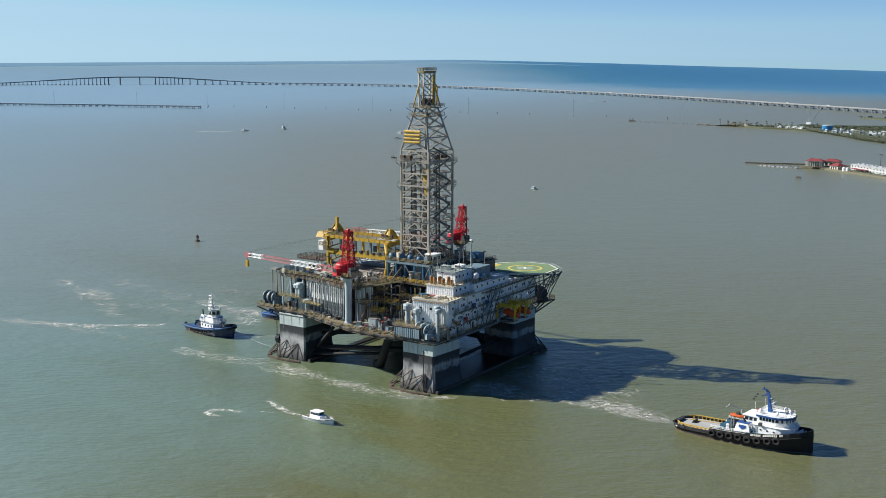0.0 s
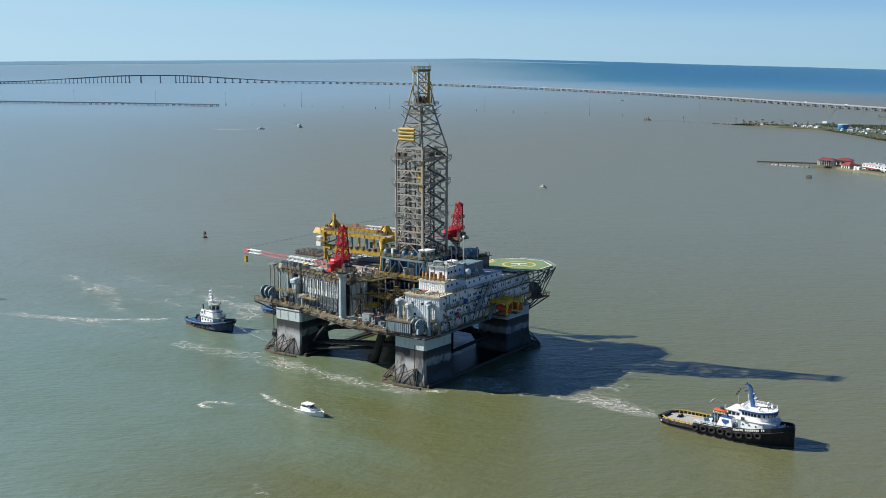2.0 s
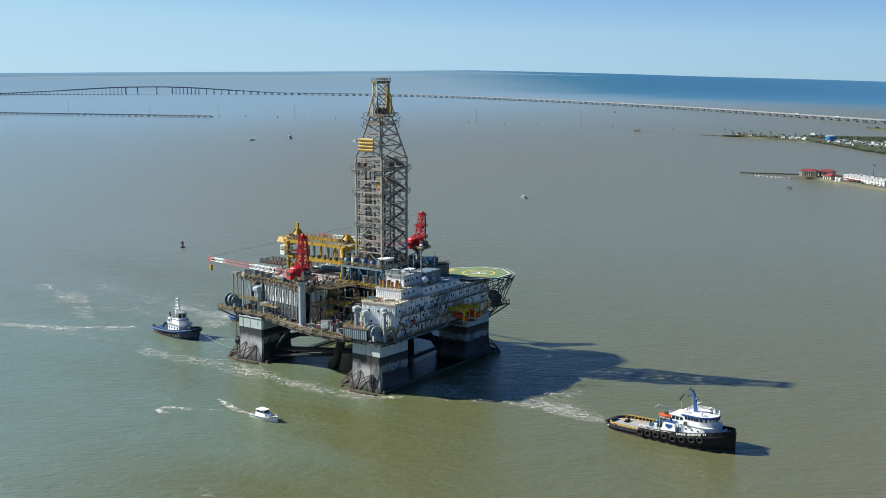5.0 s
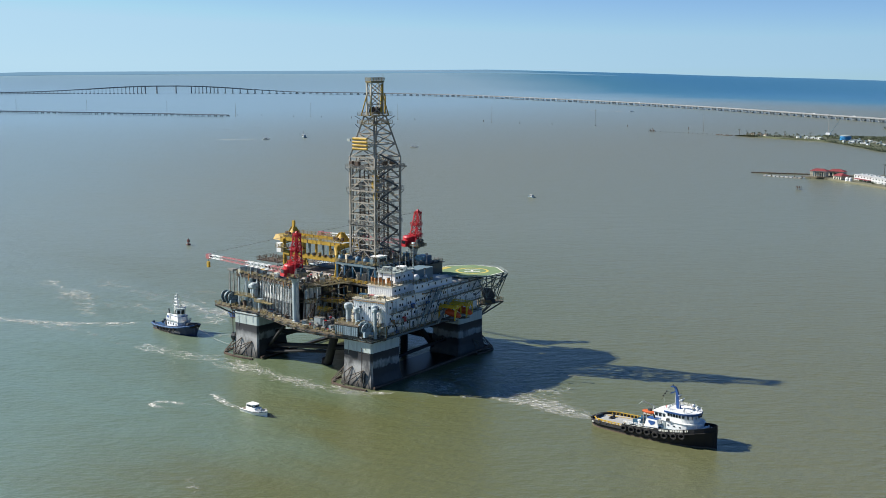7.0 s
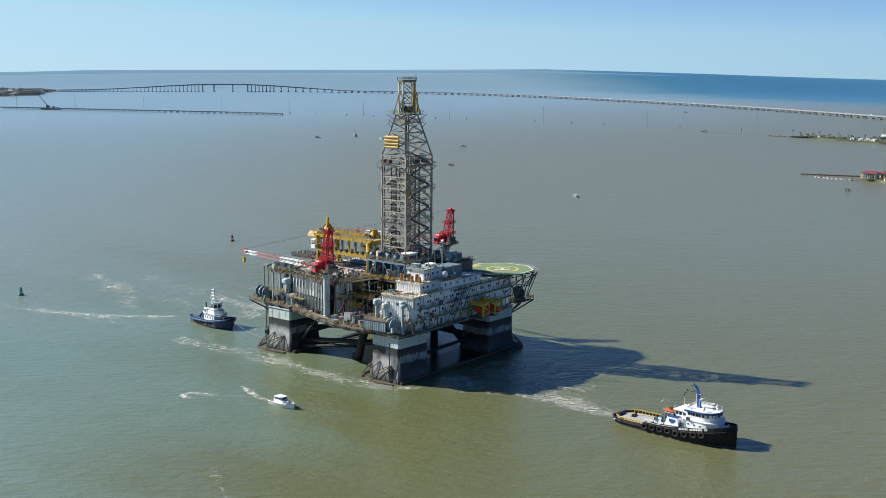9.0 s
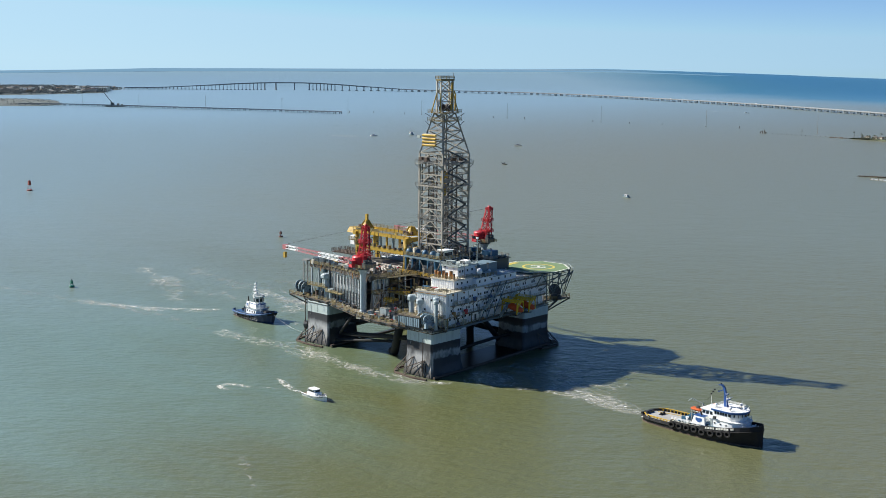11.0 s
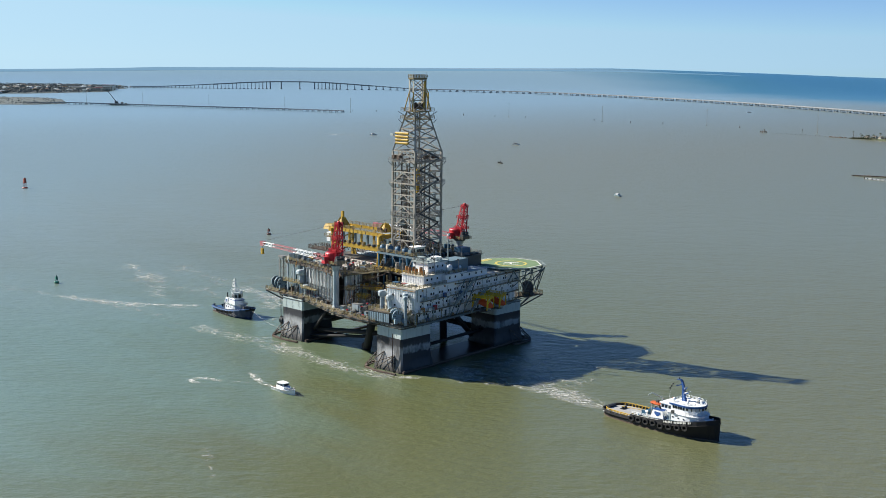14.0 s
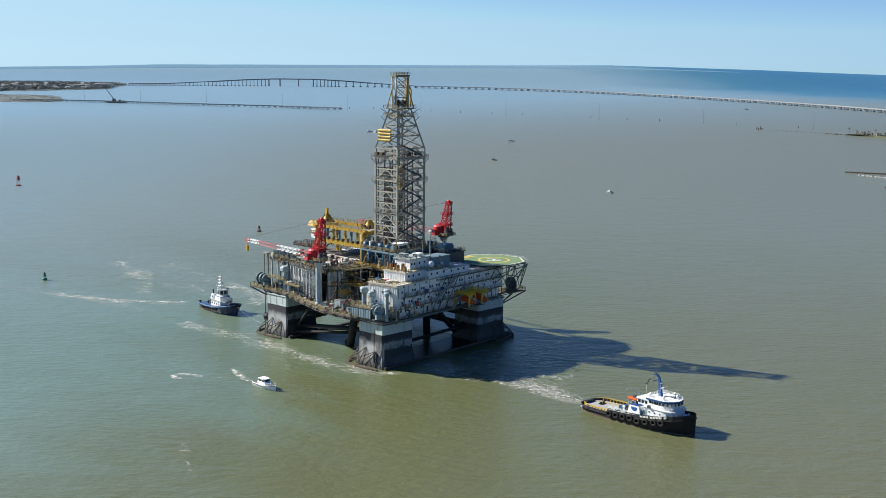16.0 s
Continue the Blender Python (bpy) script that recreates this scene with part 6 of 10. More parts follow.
def clutter(area, z, count, label, group, seed, tall=2.2):
    r = random.Random(seed)
    for k in range(count):
        x, y = r.uniform(area[0], area[2]), r.uniform(area[1], area[3])
        kind = r.random()
        name, noun = ("deck_valve", "valve") if kind < 0.35 else (("deck_cabinet", "cabinet") if kind < 0.7 else ("pipe_length", "pipe"))
        g = thing(name, (x, y, z), label.replace("fitting", noun + " fitting").replace("pipework", noun + " pipework"), noun, group + ", " + noun, turn=r.uniform(0, 180))
        mat = r.choice((RUSTY, STEEL, DARKSTEEL, PALEBLUE, RAIL, CREAM, BLUEGREY, DARKSTEEL, RUSTY))
        h = r.uniform(0.5, tall)
        if kind < 0.35:
            part("valve_body", Build().lathe((0, 0, 0), ((0.3, 0), (0.35, h * 0.3), (0.2, h * 0.4), (0.2, h * 0.8), (0.4, h * 0.85), (0.4, h)), 8), mat, g)
            part("handwheel", Build().tube((0, 0, h), (0, 0, h + 0.25), 0.32, 8), RED if kind < 0.05 else STEEL, g)
        elif kind < 0.7:
            w, d = r.uniform(0.5, 1.6), r.uniform(0.5, 1.2)
            part("cabinet", Build().box((-w / 2, -d / 2, 0.08), (w / 2, d / 2, h)), mat, g)
            part("plinth", Build().box((-w / 2 + 0.05, -d / 2 + 0.05, 0), (w / 2 - 0.05, d / 2 - 0.05, 0.08)), DARKSTEEL, g)
        else:
            w = r.uniform(1.0, 3.2)
            part("pipe_run", Build().tube((-w / 2, 0, 0.45), (w / 2, 0, 0.45), 0.18, 8), mat, g)
            part("pipe_saddle", Build().box((-w / 3, -0.2, 0), (-w / 3 + 0.2, 0.2, 0.35)), DARKSTEEL, g)
            part("pipe_saddle", Build().box((w / 3 - 0.2, -0.2, 0), (w / 3, 0.2, 0.35)), DARKSTEEL, g)


clutter((-4, -34, 11, -14), DECK_Z, 70, "small weathered deck fitting on the crowded main deck", "main deck fittings", 1, 3.0)
clutter((-40, -25.8, -33, -19.6), DECK_Z, 22, "small weathered fitting in the open corner bay", "corner bay fittings", 2, 3.4)
clutter((-29, -26.6, -18, -25.4), DECK_Z, 18, "small pipe fitting along the walkway edge", "walkway fittings", 3, 1.4)
clutter((-41.5, -24.2, -33, -22.4), UP_Z, 22, "small weathered fitting along the pipe deck edge", "deck edge fittings", 14, 1.6)
clutter((-30, -25.0, -14, -22.4), UP_Z, 30, "small weathered fitting along the pipe deck edge", "deck edge fittings", 15, 1.4)
clutter((-3, -34.8, 11, -33.4), DECK_Z, 24, "small weathered fitting along the main deck edge", "main edge fittings", 16, 1.3)
clutter((-28, -28.4, -12, -27.2), DECK_Z, 18, "small weathered fitting along the main deck edge", "main edge fittings", 17, 1.2)
clutter((-41, -23.5, -12, -8), UP_Z, 46, "small weathered fitting on the pipe deck", "pipe deck fittings", 4, 2.0)
clutter((-12, -28, -7.5, -14), UP_Z, 16, "small weathered fitting by the crane pedestal", "crane deck fittings", 5, 1.8)
clutter((6.8, -3.5, 12.5, 4.5), DECK_Z + 0.0, 16, "tall weathered pipe fitting beside the drill floor", "drill floor fittings", 6, 12.0)
clutter((7.6, 6.8, 11.8, 15.2), DECK_Z + 15.5, 14, "small fitting on the machinery tower roof", "tower fittings", 7, 2.2)
clutter((-9, -10.6, 5.6, 10.4), DECK_Z + 16.55, 34, "small weathered fitting on the drill floor", "floor fittings", 8, 3.2)
clutter((19, -33.8, 24.0, -30.8), DECK_Z, 14, "small fitting beside the corner winch", "winch fittings", 9, 1.6)
clutter((-50.5, -26, -44, -19), DECK_Z, 12, "small fitting on the wing platform", "wing fittings", 10, 1.4)
for k in range(12):
    x = -9.0 + k * 1.9
    pr = thing("hanging_pipe_run", (x, -13.5 + 0.2 * (k % 3), DECK_Z), "upright pipe run in the shaded bay below the drill floor", "pipe", "bay pipes")
    part("pipe_riser", Build().tube((0, 0, 0), (0, 0, 9.6), 0.22, 8).tube((0, 0, 5.0 + k % 4), (1.4, 0, 5.0 + k % 4), 0.16, 8), rng.choice((STEEL, RUSTY, BLUE, RAIL)), pr)
    part("pipe_flange", Build().tube((0, 0, 3.0), (0, 0, 3.2), 0.36, 8), STEEL, pr)

# ---- fittings on the gantry, stagings and hose loops in the open bays ----
for x in (-37.4, -12.6):
    for y in (-7.2, 2.4):
        for z in (1.2, 3.4, 5.6, 7.8):
            part("leg_collar", Build().box((x - 0.52, y - 0.52, z), (x + 0.52, y + 0.52, z + 0.22)), RUSTY, gan)
    part("leg_ladder", rail(Build(), [(x + 0.7, -7.9, 0.2), (x + 0.7, -7.9, 9.2)], 0.4, 0.6, 0.05), RAIL, gan)
for k in range(9):
    x = -33.5 + k * 2.5
    part("hydraulic_box", Build().box((x, -8.55, 6.0), (x + 0.8, -7.4, 6.5 + 0.3 * (k % 3))), (RUSTY, DARKSTEEL, RAIL)[k % 3], gan)
    part("hose_loop", Build().tube((x, -8.4, 4.7), (x + 0.5, -8.5, 3.6), 0.08, 5).tube((x + 0.5, -8.5, 3.6), (x + 1.4, -8.4, 4.7), 0.08, 5), RUBBER, gan)
for x, z in ((-37.6, 11.8), (-15.6, 11.8)):
    for dx, dy in ((-1.9, -3.9), (1.6, -3.9), (0.0, -4.6)):
        part("hoist_motor", Build().box((x + dx - 0.4, dy - 0.4, z - 0.8), (x + dx + 0.4, dy + 0.4, z + 0.3)), RUSTY, gan)

# stands of pipe racked inside the derrick
for k in range(18):
    x, y = (-3.6 + 0.42 * (k % 6), 3.0 + 0.5 * (k // 6)) if k < 9 else (-3.6 + 0.42 * (k % 6), -4.4 + 0.5 * (k // 6))
    part("pipe_stand", Build().tube((x, y, 0.2), (x + 0.1, y, 25.0 + 0.3 * (k % 4)), 0.1, 6), PIPE, der)
for z in (5.8, 9.7, 13.5, 17.3, 21.1, 24.9, 28.7, 32.5):
    part("girt", Build().beam((-5.2, -6.4, z), (5.2, -6.4, z), 0.16).beam((5.2, -6.4, z), (5.2, 6.4, z), 0.16), DERRICK, der)
for k in range(9):
    z = 2.5 + 3.6 * k
    part("derrick_stair", Build().beam((5.7, -4.5 if k % 2 else 4.5, z), (5.7, 4.5 if k % 2 else -4.5, z + 3.6), 0.14, 0.5), DARKSTEEL, der)

# railed stagings, stairs and poles between the crane and the quarters
rng = random.Random(61)
for x, y, z, w, d in ((-4.5, -15.2, 3.2, 5.0, 1.8), (0.8, -14.6, 6.4, 6.0, 1.8), (5.2, -14.4, 4.6, 4.0, 1.8), (-5.6, -19.5, 8.6, 3.0, 2.2), (8.6, -15.4, 7.6, 3.6, 2.2), (10.4, -19.0, 5.0, 3.0, 2.0), (-6.0, -27.4, 6.2, 2.4, 3.4), (4.0, -22.4, 2.4, 3.6, 1.8)):
    st = thing("staging", (x, y, DECK_Z), "rust-streaked railed staging among the deck machinery", "platform", "stagings")
    part("staging_plate", Build().box((-w / 2, -d / 2, z - 0.12), (w / 2, d / 2, z)), DARKDECK, st)
    part("staging_rail", rail(Build(), [(-w / 2, -d / 2, z), (w / 2, -d / 2, z), (w / 2, d / 2, z), (-w / 2, d / 2, z)], 1.1, 1.2, 0.06, True), RAIL, st)
    for sx in (-1, 1):
        for sy in (-1, 1):
            part("staging_post", Build().beam((sx * w * 0.46, sy * d * 0.44, 0), (sx * w * 0.46, sy * d * 0.44, z - 0.12), 0.16), RUSTY, st)
    part("staging_brace", Build().beam((-w * 0.46, -d * 0.44, 0.2), (w * 0.46, -d * 0.44, z - 0.3), 0.12), RAIL, st)
for x, y, z0, z1, run in ((-2.0, -17.4, 0.0, 6.0, 4.0), (6.8, -13.6, 0.0, 8.6, 5.4), (-6.8, -14.6, 0.0, 10.4, -5.0)):
    st = thing("deck_stair", (x, y, DECK_Z), "ochre steel stair climbing to the drill floor", "stair", "deck stairs")
    for s in (0, 0.8):
        part("stringer", Build().beam((0, s, z0), (run, s, z1), 0.1, 0.28), RAIL, st)
        part("stair_rail", Build().beam((0, s, z0 + 1.0), (run, s, z1 + 1.0), 0.08), RAIL, st)
    for k in range(int((z1 - z0) / 0.5)):
        f = (k + 0.5) * 0.5 / (z1 - z0)
        part("tread", Build().box((run * f - 0.14, 0.05, z0 + (z1 - z0) * f), (run * f + 0.14, 0.75, z0 + (z1 - z0) * f + 0.06)), DARKSTEEL, st)
for k in range(26):
    x, y = rng.uniform(-6, 11.5), rng.uniform(-26, -13)
    h = rng.uniform(2.0, 8.5)
    po = thing("standing_pole", (x, y, DECK_Z), "thin weathered steel pole with an arm on the main deck", "pole", "deck poles", turn=rng.uniform(0, 360))
    mat = rng.choice((STEEL, RAIL, RUSTY, PALEBLUE, WHITE))
    part("shaft", Build().tube((0, 0, 0), (0, 0, h), 0.1, 6), mat, po)
    part("arm", Build().beam((0, 0, h - 0.1), (rng.uniform(0.5, 2.6), 0, h - rng.uniform(-0.4, 0.8)), 0.12), mat, po)

# lamp poles and lockers along the quarters' walkways
for k in range(16):
    y = 1.6 + rng.random() * 22
    z = (3.55, 6.9, 0.0)[k % 3]
    p = from_acc(0.55 if z > 1 else -0.75, y, z)
    lk = thing("walkway_locker", p, "small painted locker standing on the quarters walkway", "locker", "walkway lockers", turn=4.2)
    h = rng.uniform(0.5, 1.5)
    part("locker_body", Build().box((-0.35, -0.6, 0.06), (0.35, 0.6, h)), rng.choice((BRIGHTBLUE, WHITE, CREAM, RED, GREY, OCHRE, DARKSTEEL)), lk)
    part("locker_plinth", Build().box((-0.32, -0.55, 0), (0.32, 0.55, 0.06)), DARKSTEEL, lk)
for k in range(10):
    p = from_acc(-10.6 + 10.2 * rng.random(), 0.6 + 5.2 * rng.random(), LOCAL_H + 0.3)
    lk = thing("roof_locker", p, "weathered locker on the buff quarters roof", "locker", "roof lockers", turn=rng.uniform(0, 90))
    part("locker_body", Build().box((-0.5, -0.35, 0.06), (0.5, 0.35, rng.uniform(0.4, 1.0))), rng.choice((CREAM, GREY, RUSTY, WHITE, RAIL)), lk)
    part("locker_plinth", Build().box((-0.45, -0.3, 0), (0.45, 0.3, 0.06)), DARKSTEEL, lk)
for x, y, z, h in ((-11.2, 6.9, 3.3, 4.2), (-6.0, 6.9, 3.3, 3.6), (-2.6, 6.9, 3.3, 5.0), (-2.4, 12.0, 3.3, 4.4), (-0.8, 15.8, 2.7, 3.6), (-0.8, 22.0, 2.7, 4.0), (-10.4, 11.4, 6.7, 3.6), (-4.6, 14.0, 6.7, 5.2), (-7.0, 20.6, 6.7, 4.4), (-3.4, 27.0, 6.4, 4.0)):
    lp = thing("lamp_pole", from_acc(x, y, LOCAL_H + z), "thin pole with a floodlight on the quarters roof", "lamp pole", "lamp poles", turn=4.2)
    part("shaft", Build().tube((0, 0, 0), (0, 0, h), 0.09, 6), STEEL, lp)
    part("floodlight", Build().box((-0.35, -0.4, h), (0.35, -0.05, h + 0.4)), DARKSTEEL, lp)

# odds and ends hanging along the pipe deck's edge, and netting frames on the burner platform
rng = random.Random(72)
edge_pts = [(-42.5, -24.4), (-31, -24.6), (-12.5, -28.4), (-7.0, -28.6)]
for p, q in zip(edge_pts, edge_pts[1:]):
    n_edge = int((Vector(q) - Vector(p)).length / 1.1)
    for k in range(n_edge):
        e = Vector(p).lerp(Vector(q), (k + rng.random()) / n_edge)
        part("edge_hanger", Build().beam((e.x, e.y - 0.2, UH + rng.uniform(-0.2, 0.9)), (e.x + rng.uniform(-0.7, 0.7), e.y - 0.2, UH - rng.uniform(0.6, 1.8)), rng.uniform(0.08, 0.24)), rng.choice((STRUT, RAIL, RUSTY, STEEL, OCHRE, PALEBLUE)), up)
for k in range(14):
    x = -48.8 + 0.7 * k
    bar = part("platform_frame", Build().beam((x + 46.0, -3.2, 2.85), (x + 46.0 + rng.uniform(-0.5, 0.5), -3.0, 3.6 + rng.random()), 0.14).beam((x + 46.0, 3.0, 2.85), (x + 46.0, 3.0, 3.4 + rng.random()), 0.14), rng.choice((STRUT, RUSTY)), plat)

# poles, hoses and dark boxes crowded round the drill floor
rng = random.Random(83)
for k in range(46):
    side = k % 3
    x, y = ((rng.uniform(-10.4, 6.2), rng.uniform(-11.0, -8.8)), (rng.uniform(4.8, 6.2), rng.uniform(-10.5, 10.5)), (rng.uniform(-10.4, 6), rng.uniform(-8, 8)))[side]
    h = rng.uniform(1.2, 5.2)
    po = thing("floor_pole", (x, y, DECK_Z + 16.55), "thin dark steel pole with a crosspiece on the drill floor", "pole", "drill floor poles", turn=rng.uniform(0, 360))
    mat = rng.choice((STRUT, DARKSTEEL, RUSTY, RAIL, STEEL))
    part("shaft", Build().tube((0, 0, 0), (rng.uniform(-0.4, 0.4), 0, h), 0.1, 6), mat, po)
    part("crosspiece", Build().beam((-rng.uniform(0.2, 1.2), 0, h * 0.8), (rng.uniform(0.2, 1.2), 0, h * 0.85), 0.14), mat, po)
clutter((-10.2, -12.4, 6.6, -9.0), DECK_Z + 10.7, 26, "dark fitting on the middle deck under the drill floor", "middle deck fittings", 18, 3.6)
clutter((6.6, -11.0, 11.0, -4.0), DECK_Z, 24, "tall dark pipework between the drill floor and the quarters", "pipework", 19, 13.0)
for k in range(14):
    y = -12.0 + 1.9 * k
    hs = thing("hose_loop", (6.7, y, DECK_Z + 16.4), "black rubber hose looped over the drill floor's edge", "hose", "edge hoses")
    drop = rng.uniform(2.0, 6.0)
    pts = [Vector((0.0, 0, 0)), Vector((0.6, 0.1, 0.3)), Vector((0.9, 0.2, -drop * 0.5)), Vector((0.8, 0.6, -drop)), Vector((0.5, 1.0, -drop * 0.6)), Vector((0.1, 1.2, 0.0))]
    hb_ = Build()
    for p, q in zip(pts, pts[1:]):
        hb_.tube(p, q, 0.11, 6)
    part("hose", hb_, RUBBER, hs)

# blue-grey containers and frames on the pipe deck's outer corner
for x, y, w, d, h, mat in ((-40.6, -22.6, 2.6, 2.0, 2.3, BLUEGREY), (-37.4, -22.9, 1.8, 1.8, 3.2, PALEBLUE), (-34.6, -22.8, 1.4, 1.6, 2.8, PALEBLUE), (-40.8, -18.8, 2.2, 3.0, 2.0, GREY)):
    cn = thing("deck_container", (x, y, UP_Z), "blue-grey steel container on the pipe deck corner", "container", "corner containers")
    part("container_body", Build().box((-w / 2, -d / 2, 0.15), (w / 2, d / 2, h)), mat, cn)
    part("container_skid", Build().box((-w / 2, -d / 2, 0), (w / 2, -d / 2 + 0.2, 0.15)).box((-w / 2, d / 2 - 0.2, 0), (w / 2, d / 2, 0.15)), DARKSTEEL, cn)
    for k in range(int(w / 0.5)):
        part("container_rib", Build().box((-w / 2 + 0.2 + k * 0.5, -d / 2 - 0.06, 0.2), (-w / 2 + 0.35 + k * 0.5, -d / 2 + 0.01, h - 0.1)), DARKSTEEL, cn)

# pipes, drains and lamps on the quarters' long side
rng = random.Random(97)
for k in range(22):
    y = 1.2 + 2.35 * k + rng.uniform(-0.6, 0.6)
    z0, z1 = rng.choice(((0.2, 3.3), (3.6, 6.7), (7.0, 10.4), (0.2, 6.7), (3.6, 10.4)))
    part("drain_pipe", Build().tube((0.12, y, z0), (0.12, y, z1), 0.07, 6), rng.choice((STEEL, GREY, RUSTY, WHITE)), acc)
for k in range(12):
    y = 3.0 + 4.2 * k
    part("wall_lamp", Build().box((0.0, y, 6.2), (0.35, y + 0.3, 6.4)), DARKSTEEL, acc)
for y in (7.4, 16.2, 33.0, 44.0):
    for z in (0.1, 3.6):
        part("wall_door", Build().box((0.0 if z > 1 else -1.5, y, z), (0.06 if z > 1 else -1.44, y + 0.85, z + 1.95)), GREY if z > 1 else DARKSTEEL, acc)

# dunnage, baskets and pipe bundles laid on the open brown deck
for x, y, n, long, mat in ((-2.6, -33.2, 6, 5.0, PIPE), (4.6, -34.2, 5, 6.0, RUSTY), (-9.0, -32.6, 5, 4.4, STEEL), (7.6, -31.6, 4, 4.0, PIPE)):
    bd = thing("pipe_bundle", (x, y, DECK_Z), "short bundle of weathered pipes lying on the main deck", "pipe bundle", "deck bundles", turn=rng.uniform(-12, 12))
    for k in range(n):
        part("bundle_pipe", Build().tube((-long / 2, (k % 4) * 0.26, 0.25 + 0.24 * (k // 4)), (long / 2, (k % 4) * 0.26, 0.25 + 0.24 * (k // 4)), 0.12, 7), mat, bd)
    for s in (-1, 1):
        part("bearer", Build().box((s * long * 0.3 - 0.1, -0.3, 0), (s * long * 0.3 + 0.1, 1.1, 0.12)), TIMBER, bd)

# ---- vessels ----
def hull_rings(stations, bulwark, thick=0.22, keel=-1.2):
    """Rings of an open hull: stations of (x, half breadth at deck, half breadth at the water, deck height)."""
    rings = []
    for x, b, w, d in stations:
        t, i = d + bulwark, max(0.02, b - thick)
        rings.append([(x, -w * 0.75, keel), (x, -w, 0.4), (x, -b, d), (x, -b, t), (x, -i, t), (x, -i, d), (x, i, d), (x, i, t), (x, b, t), (x, b, d), (x, w, 0.4), (x, w * 0.75, keel)])
    return rings


def torus(b, c, big, small, axis="y", n=12, m=6):
    c, pts, fs = Vector(c), [], []
    for i in range(n):
        a = 2 * math.pi * i / n
        for j in range(m):
            t = 2 * math.pi * j / m
            r = big + small * math.cos(t)
            u, v, w = r * math.cos(a), r * math.sin(a), small * math.sin(t)
            pts.append(c + (Vector((u, w, v)) if axis == "y" else Vector((w, u, v))))
    for i in range(n):
        for j in range(m):
            fs.append((i * m + j, ((i + 1) % n) * m + j, ((i + 1) % n) * m + (j + 1) % m, i * m + (j + 1) % m))
    return b.add(pts, fs)


def side_at(stations, x):
    for (x0, b0, w0, d0), (x1, b1, w1, d1) in zip(stations, stations[1:]):
        if x0 <= x <= x1:
            f = (x - x0) / (x1 - x0)
            return b0 + (b1 - b0) * f, d0 + (d1 - d0) * f
    return stations[-1][1], stations[-1][3]


def rounded(x0, x1, w, z0, z1, nose=0.5, taper=0.0):
    """A deckhouse plan with cut forward corners."""
    out = [(x0, -w), (x1 - nose, -w), (x1, -w + nose * 1.2), (x1, w - nose * 1.2), (x1 - nose, w), (x0, w)]
    b = Build()
    lo = [(x, y, z0) for x, y in out]
    hi = [(x - (taper if x > x1 - nose * 1.01 else 0), y, z1) for x, y in out]
    return b.loft([lo, hi])


# the black ocean-going tug that leads the tow
tug = thing("ocean_tug", (110.2, -21.4, 0), "black-hulled ocean tug with white deckhouse, blue mast and yellow-railed aft deck", "tugboat", turn=-4.0)
tug.scale = (0.94, 0.94, 0.78)
# x, half breadth at deck, half breadth at the water, deck height, bulwark height
ST5 = [(-19.0, 2.4, 1.8, 1.6, 0.75), (-18.4, 3.7, 3.1, 1.6, 0.75), (-17.2, 4.7, 4.2, 1.6, 0.75), (-15.0, 5.3, 4.9, 1.6, 0.75), (-11.0, 5.55, 5.3, 1.65, 0.75), (-7.4, 5.6, 5.4, 1.75, 0.8),
       (-6.9, 5.6, 5.4, 1.8, 1.95), (-2.0, 5.65, 5.4, 2.1, 1.85), (3.0, 5.6, 5.2, 2.75, 1.6), (8.0, 5.35, 4.6, 3.6, 1.45), (11.5, 4.9, 3.7, 4.25, 1.45), (14.5, 4.1, 2.5, 4.9, 1.45),
       (16.8, 3.0, 1.4, 5.4, 1.5), (18.3, 1.7, 0.6, 5.75, 1.5), (19.1, 0.4, 0.15, 5.95, 1.5)]
ST = [s[:4] for s in ST5]


def tall_hull(stations, thick=0.2, keel=-1.2):
    """Rings of an open hull whose bulwark changes height along its length, with tumblehome in the bulwark."""
    rings = []
    for x, b, w, d, k in stations:
        t, i, tb = d + k, max(0.03, b - thick), max(0.06, b - 0.08)
        ti = max(0.03, tb - thick)
        rings.append([(x, -w * 0.75, keel), (x, -w, 0.3), (x, -b, d), (x, -tb, t), (x, -ti, t), (x, -i, d), (x, i, d), (x, ti, t), (x, tb, t), (x, b, d), (x, w, 0.3), (x, w * 0.75, keel)])
    return rings


def top_at(x):
    for a, c in zip(ST5, ST5[1:]):
        if a[0] <= x <= c[0]:
            f = (x - a[0]) / (c[0] - a[0])
            return a[1] + (c[1] - a[1]) * f, a[3] + a[4] + (c[3] + c[4] - a[3] - a[4]) * f
    return ST5[-1][1], ST5[-1][3] + ST5[-1][4]


def bow_round(x0, x1, w, z0, z1, flare=0.0, n=10):
    """A deckhouse with square aft corners and a half-round front."""
    arc = [(x1 - w + w * math.sin(math.pi * k / n), -w * math.cos(math.pi * k / n)) for k in range(n + 1)]
    out = [(x0, -w)] + arc + [(x0, w)]
    cx = x1 - w
    hi = [(x if x <= x0 + 0.01 else cx + (x - cx) * (1 + flare), y * (1 + flare), z1) for x, y in out]
    return Build().loft([[(x, y, z0) for x, y in out], hi])


